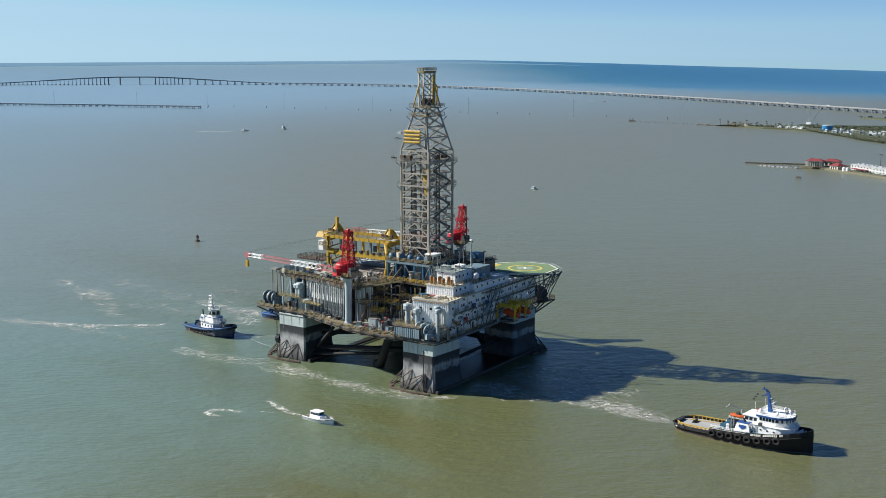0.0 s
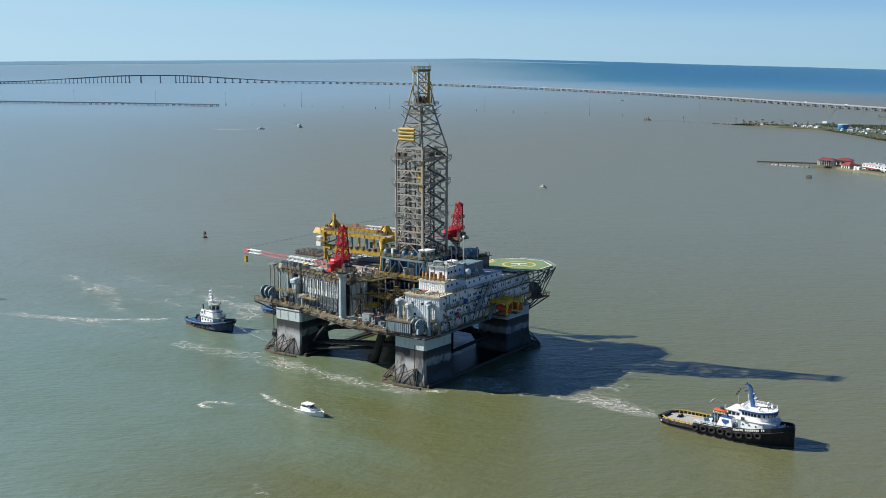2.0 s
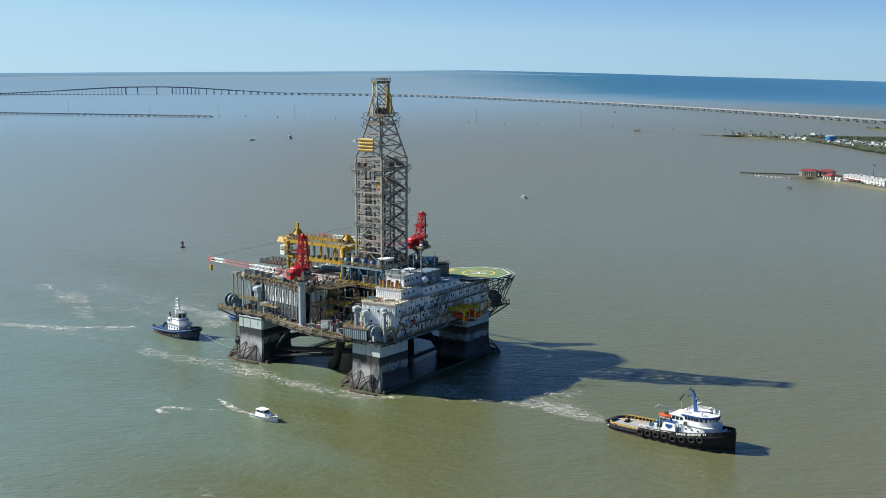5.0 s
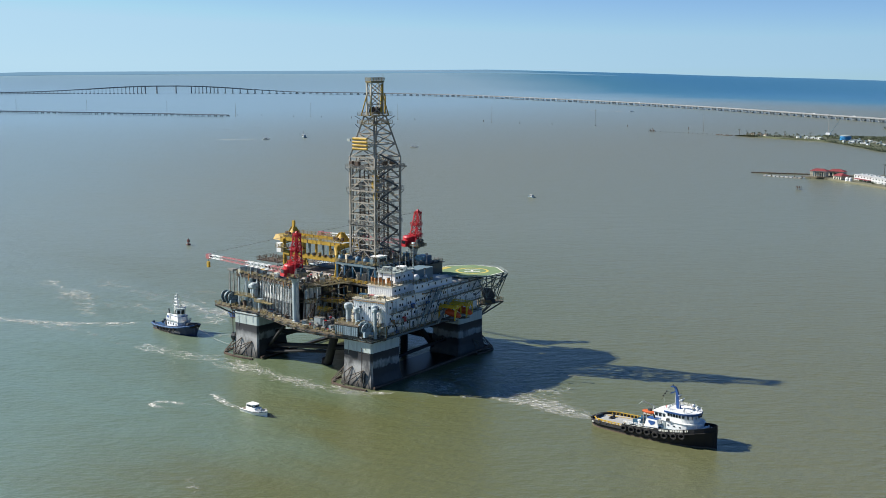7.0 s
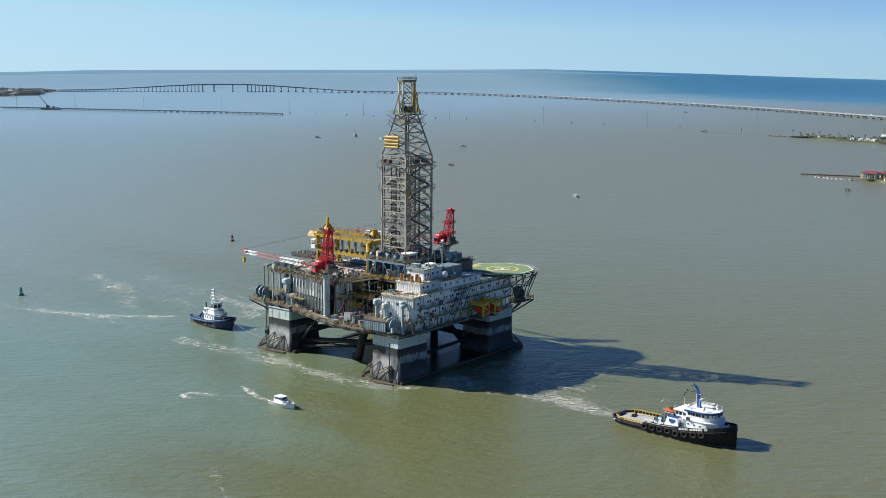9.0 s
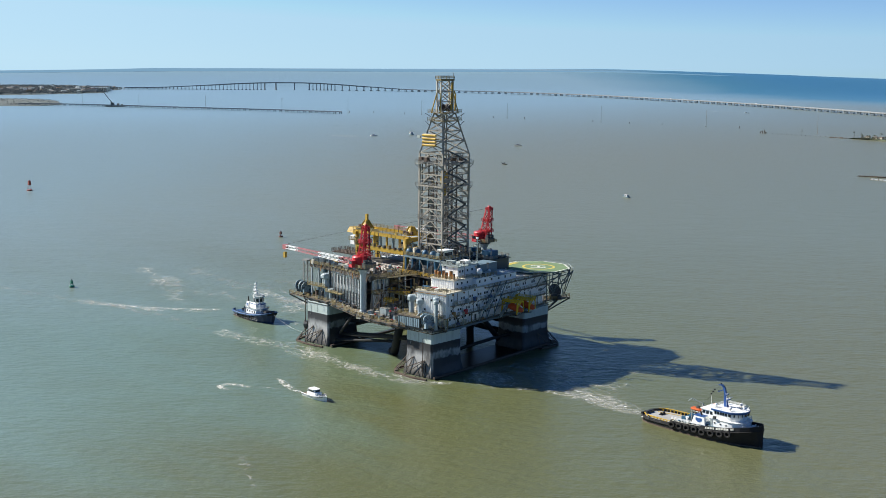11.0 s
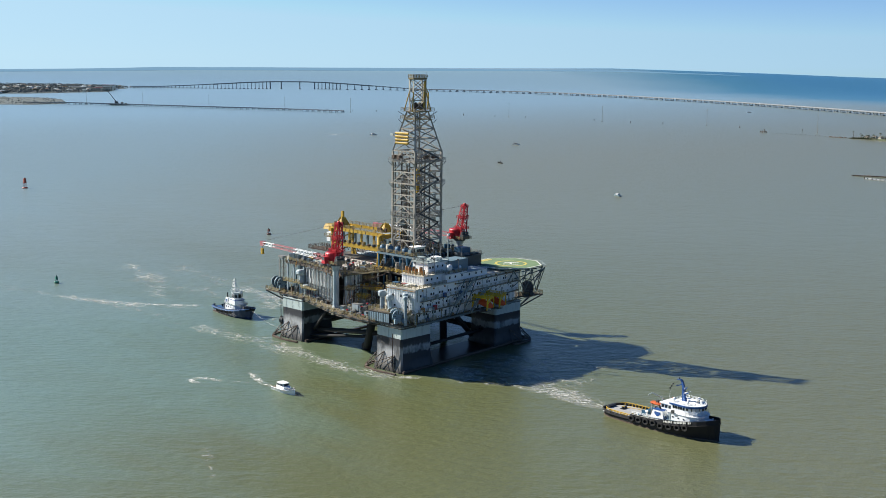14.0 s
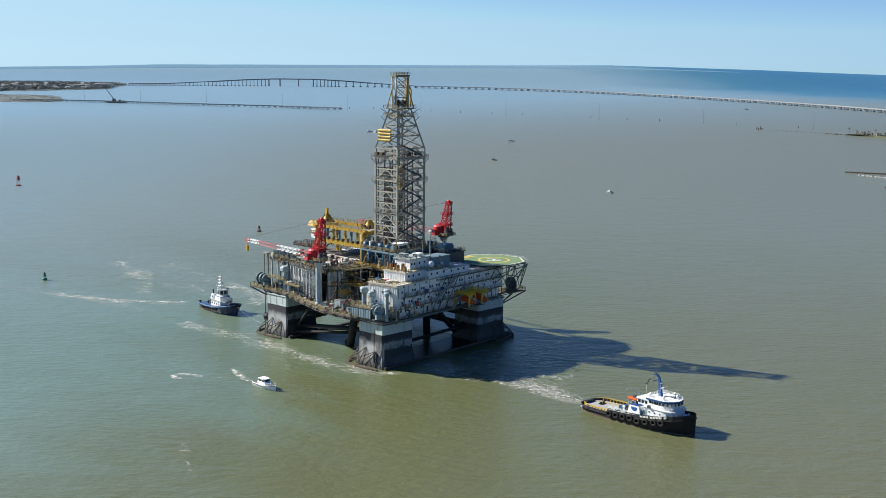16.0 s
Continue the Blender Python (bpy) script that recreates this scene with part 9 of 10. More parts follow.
for k in range(150):
    t = rng.random()
    x, y = -255 + 250 * t + rng.uniform(-14, 14), 1205 - 150 * t + rng.uniform(-34, 30)
    if not inside((x, y), SPIT):
        continue
    w = rng.uniform(4.5, 9)
    g = thing("trailer_home", (x, y, 1.75), "white trailer home parked among scrub on the spit", "trailer", "trailer park", turn=rng.uniform(0, 180))
    g.scale = (0.68, 0.68, 0.6)
    part("trailer_body", Build().box((-w / 2, -1.4, 0.3), (w / 2, 1.4, 3.2)), rng.choice((WHITE, PALE, CREAM, PALE, GREY, BLUEGREY)), g)
    part("trailer_roof", Build().prism([(-w / 2 - 0.2, -1.6), (w / 2 + 0.2, -1.6), (w / 2 + 0.2, 1.6), (-w / 2 - 0.2, 1.6)], 3.2, 3.7, 0.85), rng.choice((WHITE, PALE, BLUEGREY)), g)
    part("trailer_window", Build().box((-w / 4, -1.45, 1.5), (w / 4, -1.38, 2.4)), GLASS, g)
    part("trailer_skirt", Build().box((-w / 2 + 0.3, -1.2, 0), (w / 2 - 0.3, 1.2, 0.3)), DARKSTEEL, g)
for k in range(30):
    t = k / 30
    x, y = -418 + 150 * t + rng.uniform(-3, 3), 1247 - 36 * t + rng.uniform(-3, 5)
    palm((x, y, 1.4), rng.uniform(3.4, 6.0) if k % 7 else 8.0, k)
for k, (x, y, w) in enumerate(((-404, 1251, 11), (-392, 1249, 8), (-383, 1246, 9), (-330, 1226, 9), (-318, 1222, 10), (-309, 1221, 12), (-300, 1219, 10))):
    house((x, y, 1.6), rng.uniform(-40, 0), w, 7, 3.4, (CREAM, WHITE)[k > 2], (TIMBER, PALE)[k > 2], "small shore house with a pale hipped roof", "shore houses").scale = (0.62, 0.62, 0.6)
rocks = thing("groyne_rocks", (-440, 1248, 0), "broken dark rock groyne off the spit's end", "rocks")
for k in range(16):
    x = -rng.uniform(0, 26) + 8
    r = rng.uniform(0.8, 1.9)
    part("rock", Build().lathe((x, rng.uniform(-2, 2), -0.5), ((r, 0), (r * 1.1, r * 0.5), (r * 0.6, r), (0.1, r * 1.2)), 6), TIMBER, rocks)
cr = thing("derrick_barge", (-318, 1300, 0.5), "tall thin barge crane moored behind the spit", "crane barge")
part("barge_hull", Build().box((-14, -6, -1), (14, 6, 2.2)), BLUEGREY, cr)
part("crane_mast", Build().tube((0, 0, 2), (0, 0, 30), 0.3, 8), CONCRETE, cr)
part("crane_jib", Build().tube((2, 0, 4), (18, -4, 26), 0.35, 6), BLUEGREY, cr)
part("crane_cab", Build().box((-3, -2, 2.2), (3, 2, 5.5)), WHITE, cr)
far_spit = [(-330, 1560), (-250, 1500), (-160, 1440), (-40, 1400), (0, 1480), (-160, 1560), (-260, 1600)]
land("land_islet", far_spit, 1.6, "low scrubby islet near the causeway", SCRUBGROUND)
scrub(far_spit, 160, 2.0, 4.0, 1.0, "dark scrub on the far islet", 8)

# ---- the red-roofed boathouse jetty ----
QUAY = [(-126, 706), (-104, 702), (-88, 689), (-44, 655), (20, 596), (60, 660), (-20, 735), (-75, 760), (-110, 738), (-128, 722)]
land("land_quay", QUAY, 1.5, "made-up ground behind a rough sea wall")
wl = thing("breakwater", (0, 0, 0), "long dark timber breakwater reaching into the bay", "breakwater")
bw = [(-180, 723), (-165, 727), (-150, 732), (-132, 738), (-112, 742)]
for p, q in zip(bw, bw[1:]):
    part("breakwater_wall", Build().beam((*p, 0.2), (*q, 0.2), 1.8, 1.6), TIMBER, wl)
for k in range(14):
    f = k / 13
    part("breakwater_post", Build().tube((-180 + 66 * f, 721.5 + 18 * f, -1), (-180 + 66 * f, 721.5 + 18 * f, 1.35), 0.3, 6), TIMBER, wl)
dockt = thing("floating_dock", (0, 0, 0), "pale floating dock in a row of short sections", "dock")
for k in range(9):
    x, y = -161 + 4.1 * k, 704.5 - 0.7 * k
    part("dock_section", Build().box((x, y - 1.4, -0.3), (x + 2.7, y + 1.4, 0.8)), OFFWHITE if k < 7 else CONCRETE, dockt)
part("gangway", Build().beam((-126, 700, 1.6), (-95, 706, 2.2), 2.4, 0.3), TIMBER, dockt)
for k in range(10):
    part("dock_pile", Build().tube((-160 + 7 * k, 702 - 0.4 * k, -1), (-160 + 7 * k, 702 - 0.4 * k, 2.0), 0.25, 6), TIMBER, dockt)
def boathouse():
    g = thing("boathouse", (-115.4, 714, 1.3), "open-sided boathouse with pale posts under a red hipped roof", "building", turn=4)
    g.scale = (0.58, 0.6, 0.52)
    part("roof", Build().add([(-13, -8, 9.4), (13, -8, 9.4), (13, 8, 9.4), (-13, 8, 9.4), (-6, 0, 13), (6, 0, 13)], [(3, 2, 1, 0), (0, 1, 5, 4), (2, 3, 4, 5), (1, 2, 5), (3, 0, 4)]), REDROOF, g, "red hipped roof")
    part("back_wall", Build().box((-11, 5.4, -0.5), (11, 6, 9.4)), BLUEGREY, g)
    part("side_wall", Build().box((8, -6, -0.5), (11.5, 5.4, 9.4)), CREAM, g)
    for k in range(7):
        part("post", Build().beam((-11.5 + k * 3.2, -6.6, -0.5), (-11.5 + k * 3.2, -6.6, 9.4), 0.8), CREAM, g)
    for y in (-3, 0.5, 4):
        part("post", Build().beam((-11.5, y, -0.5), (-11.5, y, 9.4), 0.8), CREAM, g)
    part("fascia", Build().box((-12.4, -7.3, 8.6), (12.4, -7.0, 9.4)), WHITE, g)
    return g


boathouse()
def annex(at, turn, w, d, h, label):
    g = thing("annex", at, label, "building", "red-roofed annexes", turn=turn)
    part("wall", Build().box((-w / 2, -d / 2, -0.5), (w / 2, d / 2, h)), CREAM, g)
    part("roof", Build().add([(-w / 2 - 1, -d / 2 - 1, h), (w / 2 + 1, -d / 2 - 1, h), (w / 2 + 1, d / 2 + 1, h), (-w / 2 - 1, d / 2 + 1, h), (-w * 0.2, 0, h + d * 0.28), (w * 0.2, 0, h + d * 0.28)], [(3, 2, 1, 0), (0, 1, 5, 4), (2, 3, 4, 5), (1, 2, 5), (3, 0, 4)]), REDROOF, g)
    for k in range(3):
        part("arch_opening", Build().box((-w * 0.35 + k * w * 0.27, -d / 2 - 0.06, 0.2), (-w * 0.35 + k * w * 0.27 + w * 0.15, -d / 2 + 0.04, h * 0.7)), GLASS, g)
    return g


annex((-105, 727, 1.3), 0, 14, 7, 4.2, "long wing with a red roof joined to the boathouse")
annex((-92, 700, 1.3), -30, 9.5, 8, 3.0, "low cream pavilion with a red hipped roof on the quay")
hotel = thing("motel_block", (-56.5, 687.5, 1.3), "long two-storey white motel block with dark window rows", "building", turn=-42)
hotel.scale = (1.0, 1.0, 0.6)
part("wall", Build().box((-29, -6, -0.5), (32, 6, 7.6)), OFFWHITE, hotel)
part("roof", Build().box((-29.5, -6.5, 7.6), (32.5, 6.5, 8.1)), OFFWHITE, hotel)
for s in range(2):
    for k in range(13):
        part("window", Build().box((-27 + k * 4.5, -6.06, 1.2 + s * 3.6), (-25.6 + k * 4.5, -5.96, 2.8 + s * 3.6)), GLASS, hotel)
part("awning", Build().box((-24, -9.5, 2.8), (-2, -6, 3.2)), REDROOF, hotel, "dull red awning")
for x in (-23, -16, -9, -3):
    part("awning_post", Build().beam((x, -9.2, -0.3), (x, -9.2, 2.8), 0.25), WHITE, hotel)
for k in range(9):
    part("roof_unit", Build().box((-26 + k * 6.2, -1 + (k % 2), 8.1), (-24.4 + k * 6.2, 0.6 + (k % 2), 9.4)), GREY, hotel)
for x, y, h in ((-62, 716, 12.5), (-50, 718, 10), (-98, 700, 5)):
    palm((x, y, 1.3), h, int(-x))
for x, y in ((-83, 688), (-79.5, 686.5), (-20, 655), (-16, 652)):
    g = thing("water_tank", (x, y, 1.3), "small white upright water tank on the quay", "tank", "quay tanks")
    part("tank_shell", Build().lathe((0, 0, -0.3), ((1.4, 0), (1.4, 2.9), (0.6, 3.3)), 12), WHITE, g)
    part("tank_band", Build().lathe((0, 0, 1.2), ((1.44, 0), (1.44, 0.15)), 12), GREY, g)
scrub([(-74, 690), (-42, 662), (-10, 632), (-5, 640), (-40, 672), (-68, 694)], 50, 0.8, 1.8, 1.2, "low green hedge along the quay", 13)
jet = thing("low_groyne", (-80, 905, 0), "thin dark stone groyne lying low in the water", "groyne")
part("groyne_stones", Build().beam((-30, 18, 0.2), (60, -50, 0.2), 2.5, 1.4), TIMBER, jet)

# ---- the far town shore beyond the old pier ----
NEARLAND = [(-1985, 990), (-1968, 935), (-1965, 897), (-2015, 840), (-2200, 640), (-2600, 700), (-2500, 1000), (-2320, 1120), (-2200, 1100)]
TOWN = [(-3035, 1795), (-2930, 1690), (-2720, 1535), (-2690, 1450), (-2640, 1250), (-2680, 1150), (-2900, 800), (-3600, 900), (-3760, 1500), (-3500, 1780), (-3200, 1850)]
land("land_marsh", NEARLAND, 1.4, "low marshy point beside the old causeway", MARSH)
land("land_town", TOWN, 2.2, "far low shore covered with houses and trees", MARSH)
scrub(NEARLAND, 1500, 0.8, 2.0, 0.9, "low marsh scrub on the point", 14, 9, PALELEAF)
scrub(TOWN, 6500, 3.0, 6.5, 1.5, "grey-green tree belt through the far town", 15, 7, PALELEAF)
for k in range(150):
    x, y = rng.uniform(-3300, -2650), rng.uniform(1050, 1790)
    if inside((x, y), TOWN):
        house((x, y, 2.0), rng.uniform(0, 180), rng.uniform(12, 26), rng.uniform(9, 14), rng.uniform(4, 9), rng.choice((WHITE, CREAM, PALE, SAND)), rng.choice((PALE, TIMBER, GREY, TIMBER, CONCRETE)), "distant pale house among trees in the far town", "town houses").scale = (0.72, 0.72, 0.66)
for x, y, w, h in ((-2790, 1560, 60, 16), (-2850, 1610, 44, 20), (-2760, 1520, 34, 12), (-2930, 1560, 80, 9)):
    g = thing("apartment_building", (x, y, 1.8), "distant block of flats on the town shore", "building", "shore flats", turn=40)
    g.scale = (0.8, 0.8, 0.7)
    part("wall", Build().box((-w / 2, -9, -0.5), (w / 2, 9, h)), CREAM, g)
    part("roof", Build().box((-w / 2 - 0.6, -9.6, h), (w / 2 + 0.6, 9.6, h + 0.8)), REDROOF if w < 50 else WHITE, g)
    for s in range(int(h / 3.4)):
        for q in range(int(w / 6)):
            part("window", Build().box((-w / 2 + 1.6 + q * 6, -9.08, 1.2 + s * 3.4), (-w / 2 + 4.4 + q * 6, -8.95, 3.0 + s * 3.4)), GLASS, g)
work = thing("work_barge", (-1862, 1032, 0), "dark work barge with a raised crane jib by the old pier", "crane barge", turn=60)
part("barge_hull", Build().box((-18, -6, -1), (20, 6, 2.4)), DARKSTEEL, work)
part("crane_house", Build().box((-8, -3, 2.4), (-1, 3, 8.0)), DARKSTEEL, work)
part("crane_jib", Build().tube((-3, 0, 5), (-22, 0, 30), 0.8, 6, 0.5), DARKSTEEL, work)
part("deck_gear", Build().box((4, -3, 2.4), (9, 3, 6.0)).box((12, -2, 2.4), (16, 2, 4.6)), TIMBER, work)
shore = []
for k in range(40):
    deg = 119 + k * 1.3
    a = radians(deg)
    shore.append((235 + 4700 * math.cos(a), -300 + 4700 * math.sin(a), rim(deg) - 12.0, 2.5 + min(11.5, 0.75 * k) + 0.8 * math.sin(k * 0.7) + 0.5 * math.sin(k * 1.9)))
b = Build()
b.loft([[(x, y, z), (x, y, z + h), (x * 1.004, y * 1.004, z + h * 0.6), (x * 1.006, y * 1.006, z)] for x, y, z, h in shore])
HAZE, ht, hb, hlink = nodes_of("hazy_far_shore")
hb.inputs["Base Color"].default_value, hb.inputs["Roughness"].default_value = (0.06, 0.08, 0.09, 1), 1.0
# distance haze put into the shore as a faint blue glow
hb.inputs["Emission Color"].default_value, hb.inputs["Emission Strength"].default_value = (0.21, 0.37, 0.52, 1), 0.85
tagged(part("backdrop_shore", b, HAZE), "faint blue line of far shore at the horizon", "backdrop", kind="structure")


# ---- foam on the water ----
def foam_mat(name, cover, scale, bright=0.75):
    m, t, b, link = nodes_of(name)
    uvn = t.nodes.new("ShaderNodeUVMap")
    uvn.uv_map = "UVMap"
    uv = uvn.outputs[0]
    sep = t.nodes.new("ShaderNodeSeparateXYZ")
    link(uv, sep.inputs[0])
    edge = math_node(t, "MULTIPLY", math_node(t, "SUBTRACT", 1.0, math_node(t, "ABSOLUTE", math_node(t, "SUBTRACT", math_node(t, "MULTIPLY", sep.outputs[1], 2.0), 1.0))), 1.0)
    ends = math_node(t, "MINIMUM", 1.0, math_node(t, "MULTIPLY", math_node(t, "SUBTRACT", 0.5, math_node(t, "ABSOLUTE", math_node(t, "SUBTRACT", sep.outputs[0], 0.5))), 6.0))
    fade = math_node(t, "MULTIPLY", math_node(t, "POWER", edge, 0.7), ends)
    # a torn net of threads: the borders of warped cells at two sizes, held in drifting patches
    mp = t.nodes.new("ShaderNodeMapping")
    mp.inputs["Rotation"].default_value, mp.inputs["Scale"].default_value = (0, 0, radians(-25)), (0.75, 1.0, 0.0)
    link(t.nodes.new("ShaderNodeNewGeometry").outputs["Position"], mp.inputs[0])
    warp = t.nodes.new("ShaderNodeTexNoise")
    warp.inputs["Scale"].default_value, warp.inputs["Detail"].default_value, warp.inputs["Roughness"].default_value = 0.16, 5.0, 0.62
    link(mp.outputs[0], warp.inputs["Vector"])
    push = t.nodes.new("ShaderNodeVectorMath")
    push.operation = "MULTIPLY_ADD"
    link(warp.outputs["Color"], push.inputs[0])
    push.inputs[1].default_value = (11.0, 11.0, 0.0)
    link(mp.outputs[0], push.inputs[2])
    patch = noise_tex(t, 0.075, 4.0, 0.6, None, mp.outputs[0])
    fine = noise_tex(t, 0.9, 5.0, 0.7, None, push.outputs[0])
    lace = None
    for size, thin, gain in ((scale, 0.085, 1.0), (scale * 2.4, 0.11, 0.65)):
        v = t.nodes.new("ShaderNodeTexVoronoi")
        v.voronoi_dimensions, v.feature = "2D", "DISTANCE_TO_EDGE"
        v.inputs["Scale"].default_value = size
        link(push.outputs[0], v.inputs["Vector"])
        line = math_node(t, "MAXIMUM", 0.0, math_node(t, "SUBTRACT", 1.0, math_node(t, "DIVIDE", v.outputs["Distance"], thin * (0.6 + 0.5 * cover))))
        line = math_node(t, "MULTIPLY", line, gain)
        lace = line if lace is None else math_node(t, "ADD", lace, line)
    lace = math_node(t, "MULTIPLY", lace, math_node(t, "MULTIPLY", math_node(t, "MAXIMUM", 0.0, math_node(t, "SUBTRACT", fine, 0.30)), 3.4))
    hold = math_node(t, "MULTIPLY", math_node(t, "SUBTRACT", math_node(t, "ADD", patch, math_node(t, "MULTIPLY", fade, 0.16)), 0.56 - 0.12 * cover), 6.0)
    hold = math_node(t, "MINIMUM", 1.0, math_node(t, "MAXIMUM", 0.0, hold))
    froth = math_node(t, "MULTIPLY", math_node(t, "SUBTRACT", math_node(t, "ADD", math_node(t, "MULTIPLY", patch, 0.5), math_node(t, "MULTIPLY", fine, 0.7)), 0.74 - 0.13 * cover), 3.0)
    total = math_node(t, "MULTIPLY", math_node(t, "ADD", math_node(t, "MULTIPLY", lace, hold), math_node(t, "MAXIMUM", 0.0, froth)), math_node(t, "POWER", fade, 0.6))
    alpha = ramp(t, total, ((0.06, (0, 0, 0)), (0.85, (1, 1, 1))))
    link(math_node(t, "MULTIPLY", alpha, min(0.92, 0.5 + 0.4 * cover)), b.inputs["Alpha"])
    b.inputs["Base Color"].default_value = (bright, bright, bright * 0.93, 1)
    b.inputs["Roughness"].default_value = 0.9
    return m


FOAM = foam_mat("lacy_wake_foam", 0.62, 0.17, 0.66)
FOAM_FAINT = foam_mat("faint_old_foam", 0.3, 0.13, 0.5)
FOAM_THICK = foam_mat("boiling_prop_wash", 1.2, 0.26, 0.7)


def foam(points, widths, mat, label, z=0.07):
    """A strip of foam along a line, its width running through the given values."""
    line = along(points, 3.0)
    pts, fs, uvs = [], [], []
    n = len(line)
    across = 4
    for k, (p, d, run) in enumerate(line):
        f = k / max(1, n - 1) * (len(widths) - 1)
        i = min(len(widths) - 2, int(f))
        w = widths[i] + (widths[i + 1] - widths[i]) * (f - i)
        s = Vector((-d.y, d.x))
        for j in range(across + 1):
            q = p + s * w * (j / across - 0.5)
            pts.append((q.x, q.y, z))
            uvs.append((k / max(1, n - 1), j / across))
    for k in range(n - 1):
        for j in range(across):
            a = k * (across + 1) + j
            fs.append((a, a + across + 1, a + across + 2, a + 1))
    me = bpy.data.meshes.new("foam")
    me.from_pydata(pts, [], fs)
    layer = me.uv_layers.new(name="UVMap")
    for lp in me.loops:
        layer.data[lp.index].uv = uvs[lp.vertex_index]
    me.materials.append(mat)
    return tagged(new("wake_foam", me), label, "foam", kind="stuff")


foam([(-97, -15), (-104, -20), (-109, -26), (-120, -34), (-136, -40), (-156, -46), (-182, -53)], (4, 7, 8, 9, 10, 9, 5), FOAM, "lacy white wake trailing behind the navy tug")
foam([(-97, -14.5), (-104, -17), (-111, -24), (-124, -33), (-140, -41.5), (-158, -47)], (3, 4, 4, 4.5, 4.5, 3), FOAM_THICK, "white core of the navy tug's wake")
foam([(-215, 20), (-190, 9), (-172, 4), (-157, -2), (-141, -13), (-122, -21)], (9, 13, 14, 13, 11, 6), FOAM, "old curling foam line on the bay")
foam([(-190, 30), (-165, 24), (-140, 22), (-118, 20)], (14, 20, 20, 12), FOAM_FAINT, "faint foam streak on the open bay")
foam([(-150, -45), (-125, -42), (-101, -38), (-84, -40)], (6, 8, 10, 8), FOAM_FAINT, "thin start of the foam line beside the tow")
foam([(-92, -39.5), (-80, -40.5), (-67, -40), (-57, -40.5), (-44, -39), (-28, -38.5), (-12, -40), (4, -40.5), (18, -41), (29, -38.5)], (5, 8, 10, 12, 13, 13, 13, 12, 9, 6), FOAM, "foam line running along the rig's front")
foam([(-48, -38), (-36, -37.5), (-20, -38.5), (-6, -40), (8, -41), (20, -41), (30, -38)], (3, 4, 5, 6, 6, 5, 4), FOAM_THICK, "bright crest of foam along the rig's front")
foam([(-46, -33), (-36, -34), (-26, -33)], (4, 5, 3), FOAM, "foam boiling round the column foot")
foam([(6, -37.5), (15, -38.0), (24, -38.2), (30, -34.5), (32, -30)], (3.5, 4, 4.5, 4, 3), FOAM_THICK, "foam boiling round the column foot")
foam([(91.5, -18.6), (84, -17.6), (75, -16.4), (66, -15.2), (56, -14.4), (48, -14)], (5, 10, 13, 14, 11, 5), FOAM_THICK, "boiling white propeller wash behind the ocean tug")
foam([(92, -18), (80, -16), (66, -13), (52, -12), (40, -13)], (7, 15, 20, 20, 12), FOAM, "lacy edge of the propeller wash")
foam([(64, -12), (54, -9), (46, -4), (38, 4), (30, 12)], (15, 20, 24, 24, 12), FOAM_THICK, "lacy foam in the rig's shade")
foam([(28, -24), (44, -12), (58, -2), (74, 6)], (26, 34, 30, 16), FOAM, "thin foam spread through the rig's shade")
foam([(28, 6), (42, 12), (56, 14), (72, 14)], (14, 22, 20, 10), FOAM_FAINT, "thin foam behind the far column")
foam([(26, -22), (34, -18), (42, -20), (48, -26)], (12, 16, 16, 10), FOAM_THICK, "foam swirl beside the pontoon")
foam([(30, 10), (38, 16), (46, 24), (52, 30)], (8, 12, 12, 6), FOAM_FAINT, "faint foam swirl by the far column")
foam([(9.8, -71.6), (5, -71.0), (0, -69.6), (-6, -67.4), (-11, -65.4)], (1.4, 2.4, 3.0, 2.6, 1.8), FOAM_THICK, "short white wake behind the launch")
foam([(2, -72.6), (-4, -75), (-9, -79), (-13, -80)], (0.9, 1.1, 1.3, 1.4), FOAM, "thin foam thread left by the launch")
foam([(-7, -78), (-12, -79), (-15.5, -82), (-13.5, -84.6), (-8, -83)], (2.2, 2.6, 3.0, 2.8, 2.0), FOAM_THICK, "curl of foam on the open water")
foam([(-150, 14), (-141, 24), (-132, 36), (-118, 44)], (14, 18, 16, 10), FOAM_FAINT, "old foam streak on the bay")
foam([(-78, -6), (-86, 4), (-96, 12), (-108, 18)], (12, 17, 18, 12), FOAM, "foam churned up between the tugs")
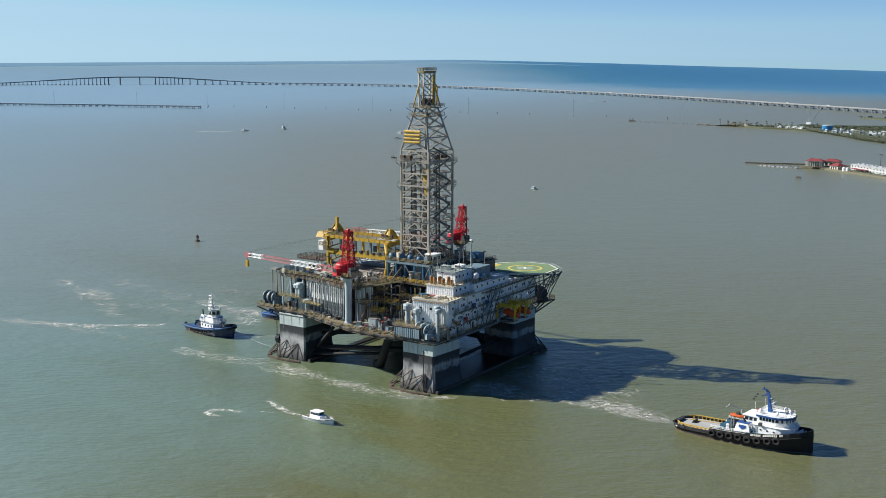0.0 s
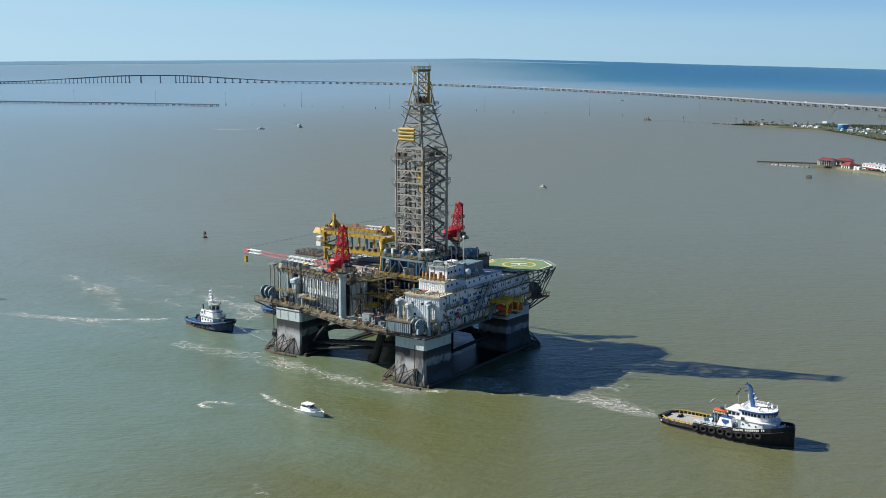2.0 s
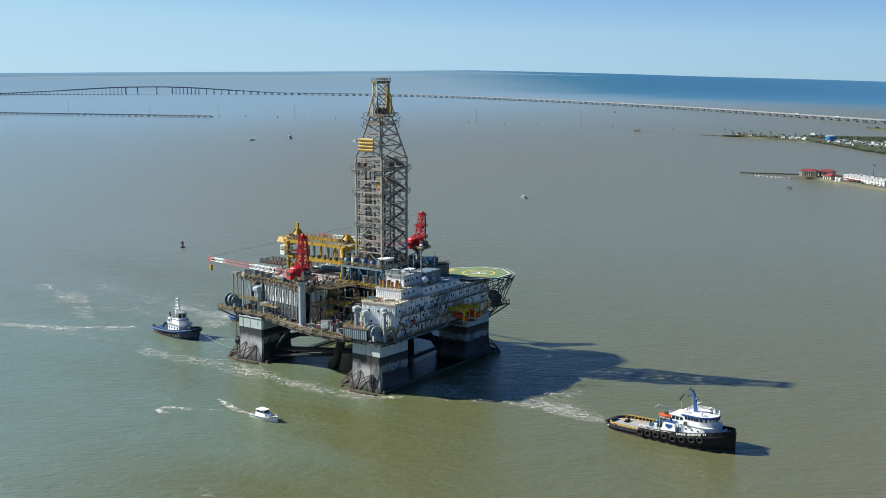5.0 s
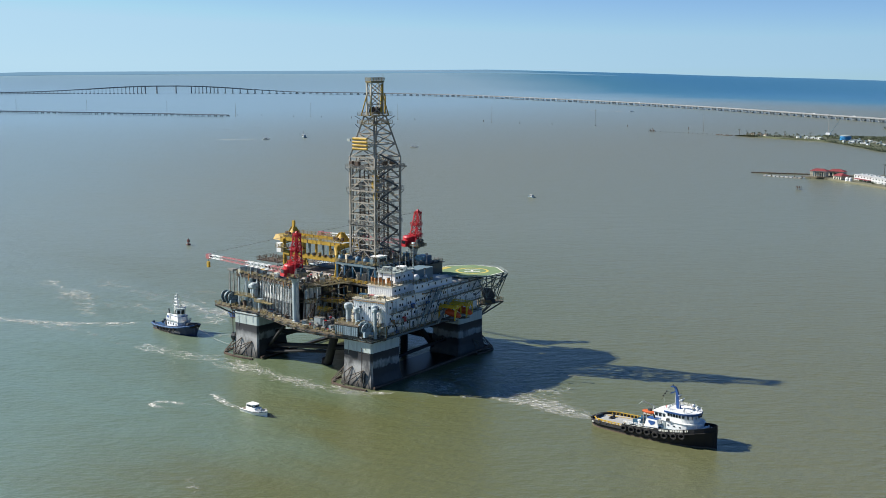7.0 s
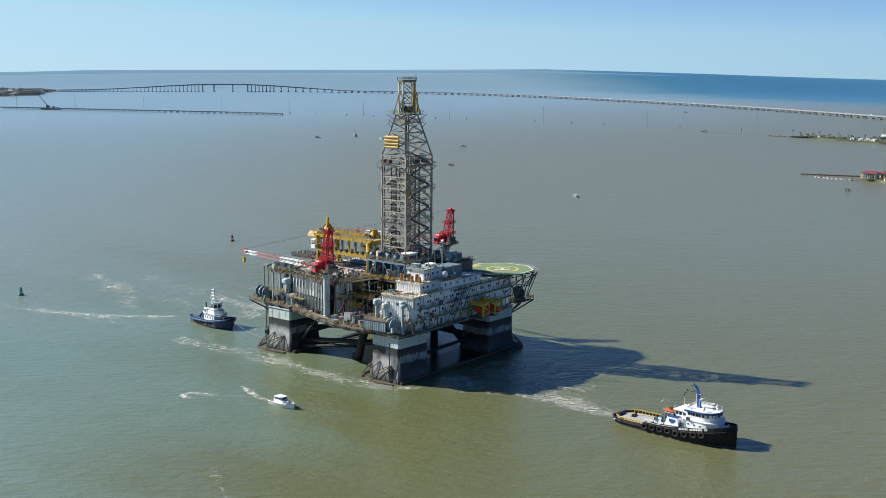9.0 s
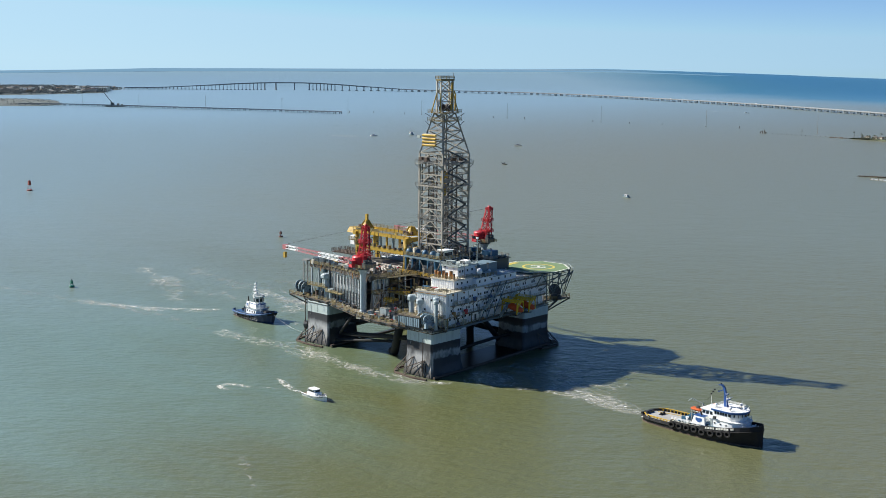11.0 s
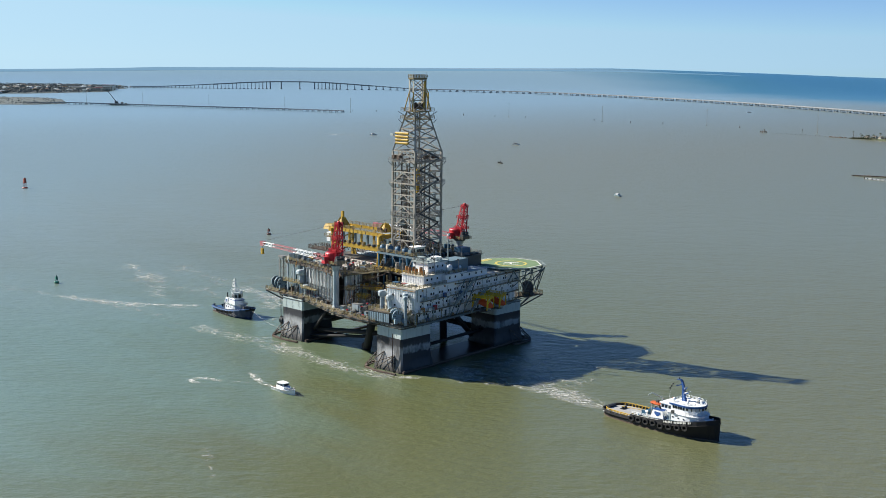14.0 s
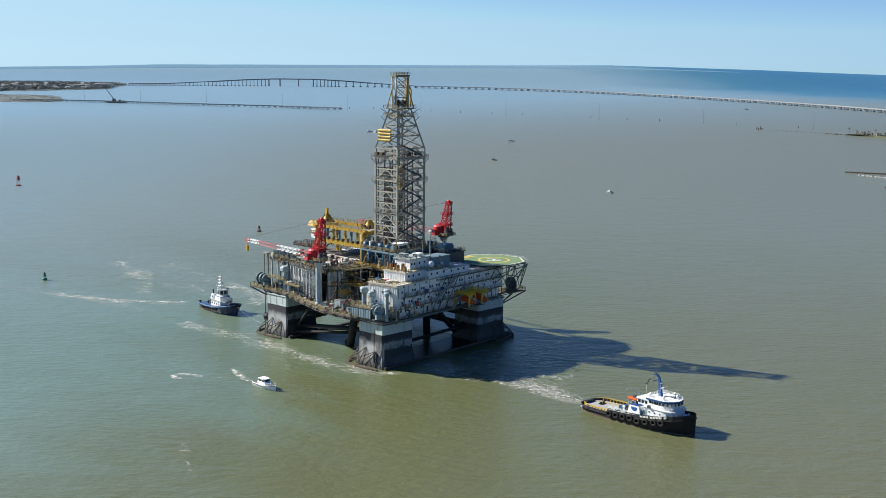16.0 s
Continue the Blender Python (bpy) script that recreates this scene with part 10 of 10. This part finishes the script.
foam([(-84, 15), (-96, 14), (-110, 14), (-128, 20)], (5, 8, 9, 7), FOAM_THICK, "wake behind the bright blue tug")
foam([(-104, 20), (-118, 25), (-135, 30), (-156, 32)], (12, 16, 18, 12), FOAM_FAINT, "spreading end of the blue tug's wake")
foam([(-150, -6), (-128, 2), (-108, 4), (-90, 8)], (18, 26, 28, 18), FOAM_FAINT, "faint foam drifting behind the navy tug")
foam([(-175, -50), (-200, -55), (-235, -62)], (14, 12, 8), FOAM_FAINT, "dying end of the navy tug's wake")
foam([(-66, -14), (-58, -10), (-50, -8)], (12, 16, 12), FOAM_FAINT, "faint foam by the tow line")
foam([(-70, 0), (-60, 6), (-48, 8)], (14, 14, 10), FOAM_FAINT, "faint foam behind the column")
foam([(-175, -10), (-160, -2), (-150, 8), (-146, 20)], (16, 20, 20, 12), FOAM_FAINT, "old foam patch on the bay")
foam([(63, -132), (50, -124), (38, -117), (30, -116)], (3, 4, 4, 2), FOAM_FAINT, "thin foam thread on the green water")
foam([(-860, 770), (-880, 748), (-900, 735)], (8, 16, 10), FOAM_THICK, "white wake behind a far speedboat")
foam([(-938, 1889), (-990, 1902), (-1062, 1912)], (9, 13, 8), FOAM_THICK, "long white wake behind a far speedboat")
foam([(-1050, 900), (-1075, 915), (-1095, 940)], (14, 20, 10), FOAM_FAINT, "pale slick far out on the bay")
foam([(-1066, 935), (-1068, 960), (-1060, 1000)], (14, 20, 10), FOAM_FAINT, "pale slick far out on the bay")

# a shoal just breaking the surface near the channel's edge
SHOAL = [(14, -166), (24, -171), (33, -178), (46, -189), (60, -204), (10, -214), (-10, -186), (0, -172)]
b = Build()
b.loft([[(x, y, -0.6) for x, y in SHOAL], [(20 + (x - 20) * 0.9, -182 + (y + 182) * 0.9, 0.05) for x, y in SHOAL], [(20 + (x - 20) * 0.6, -182 + (y + 182) * 0.6, 0.3) for x, y in SHOAL]])
tagged(part("land_shoal", b, SAND), "wet brown sand shoal just breaking the surface", "shoal", kind="structure")
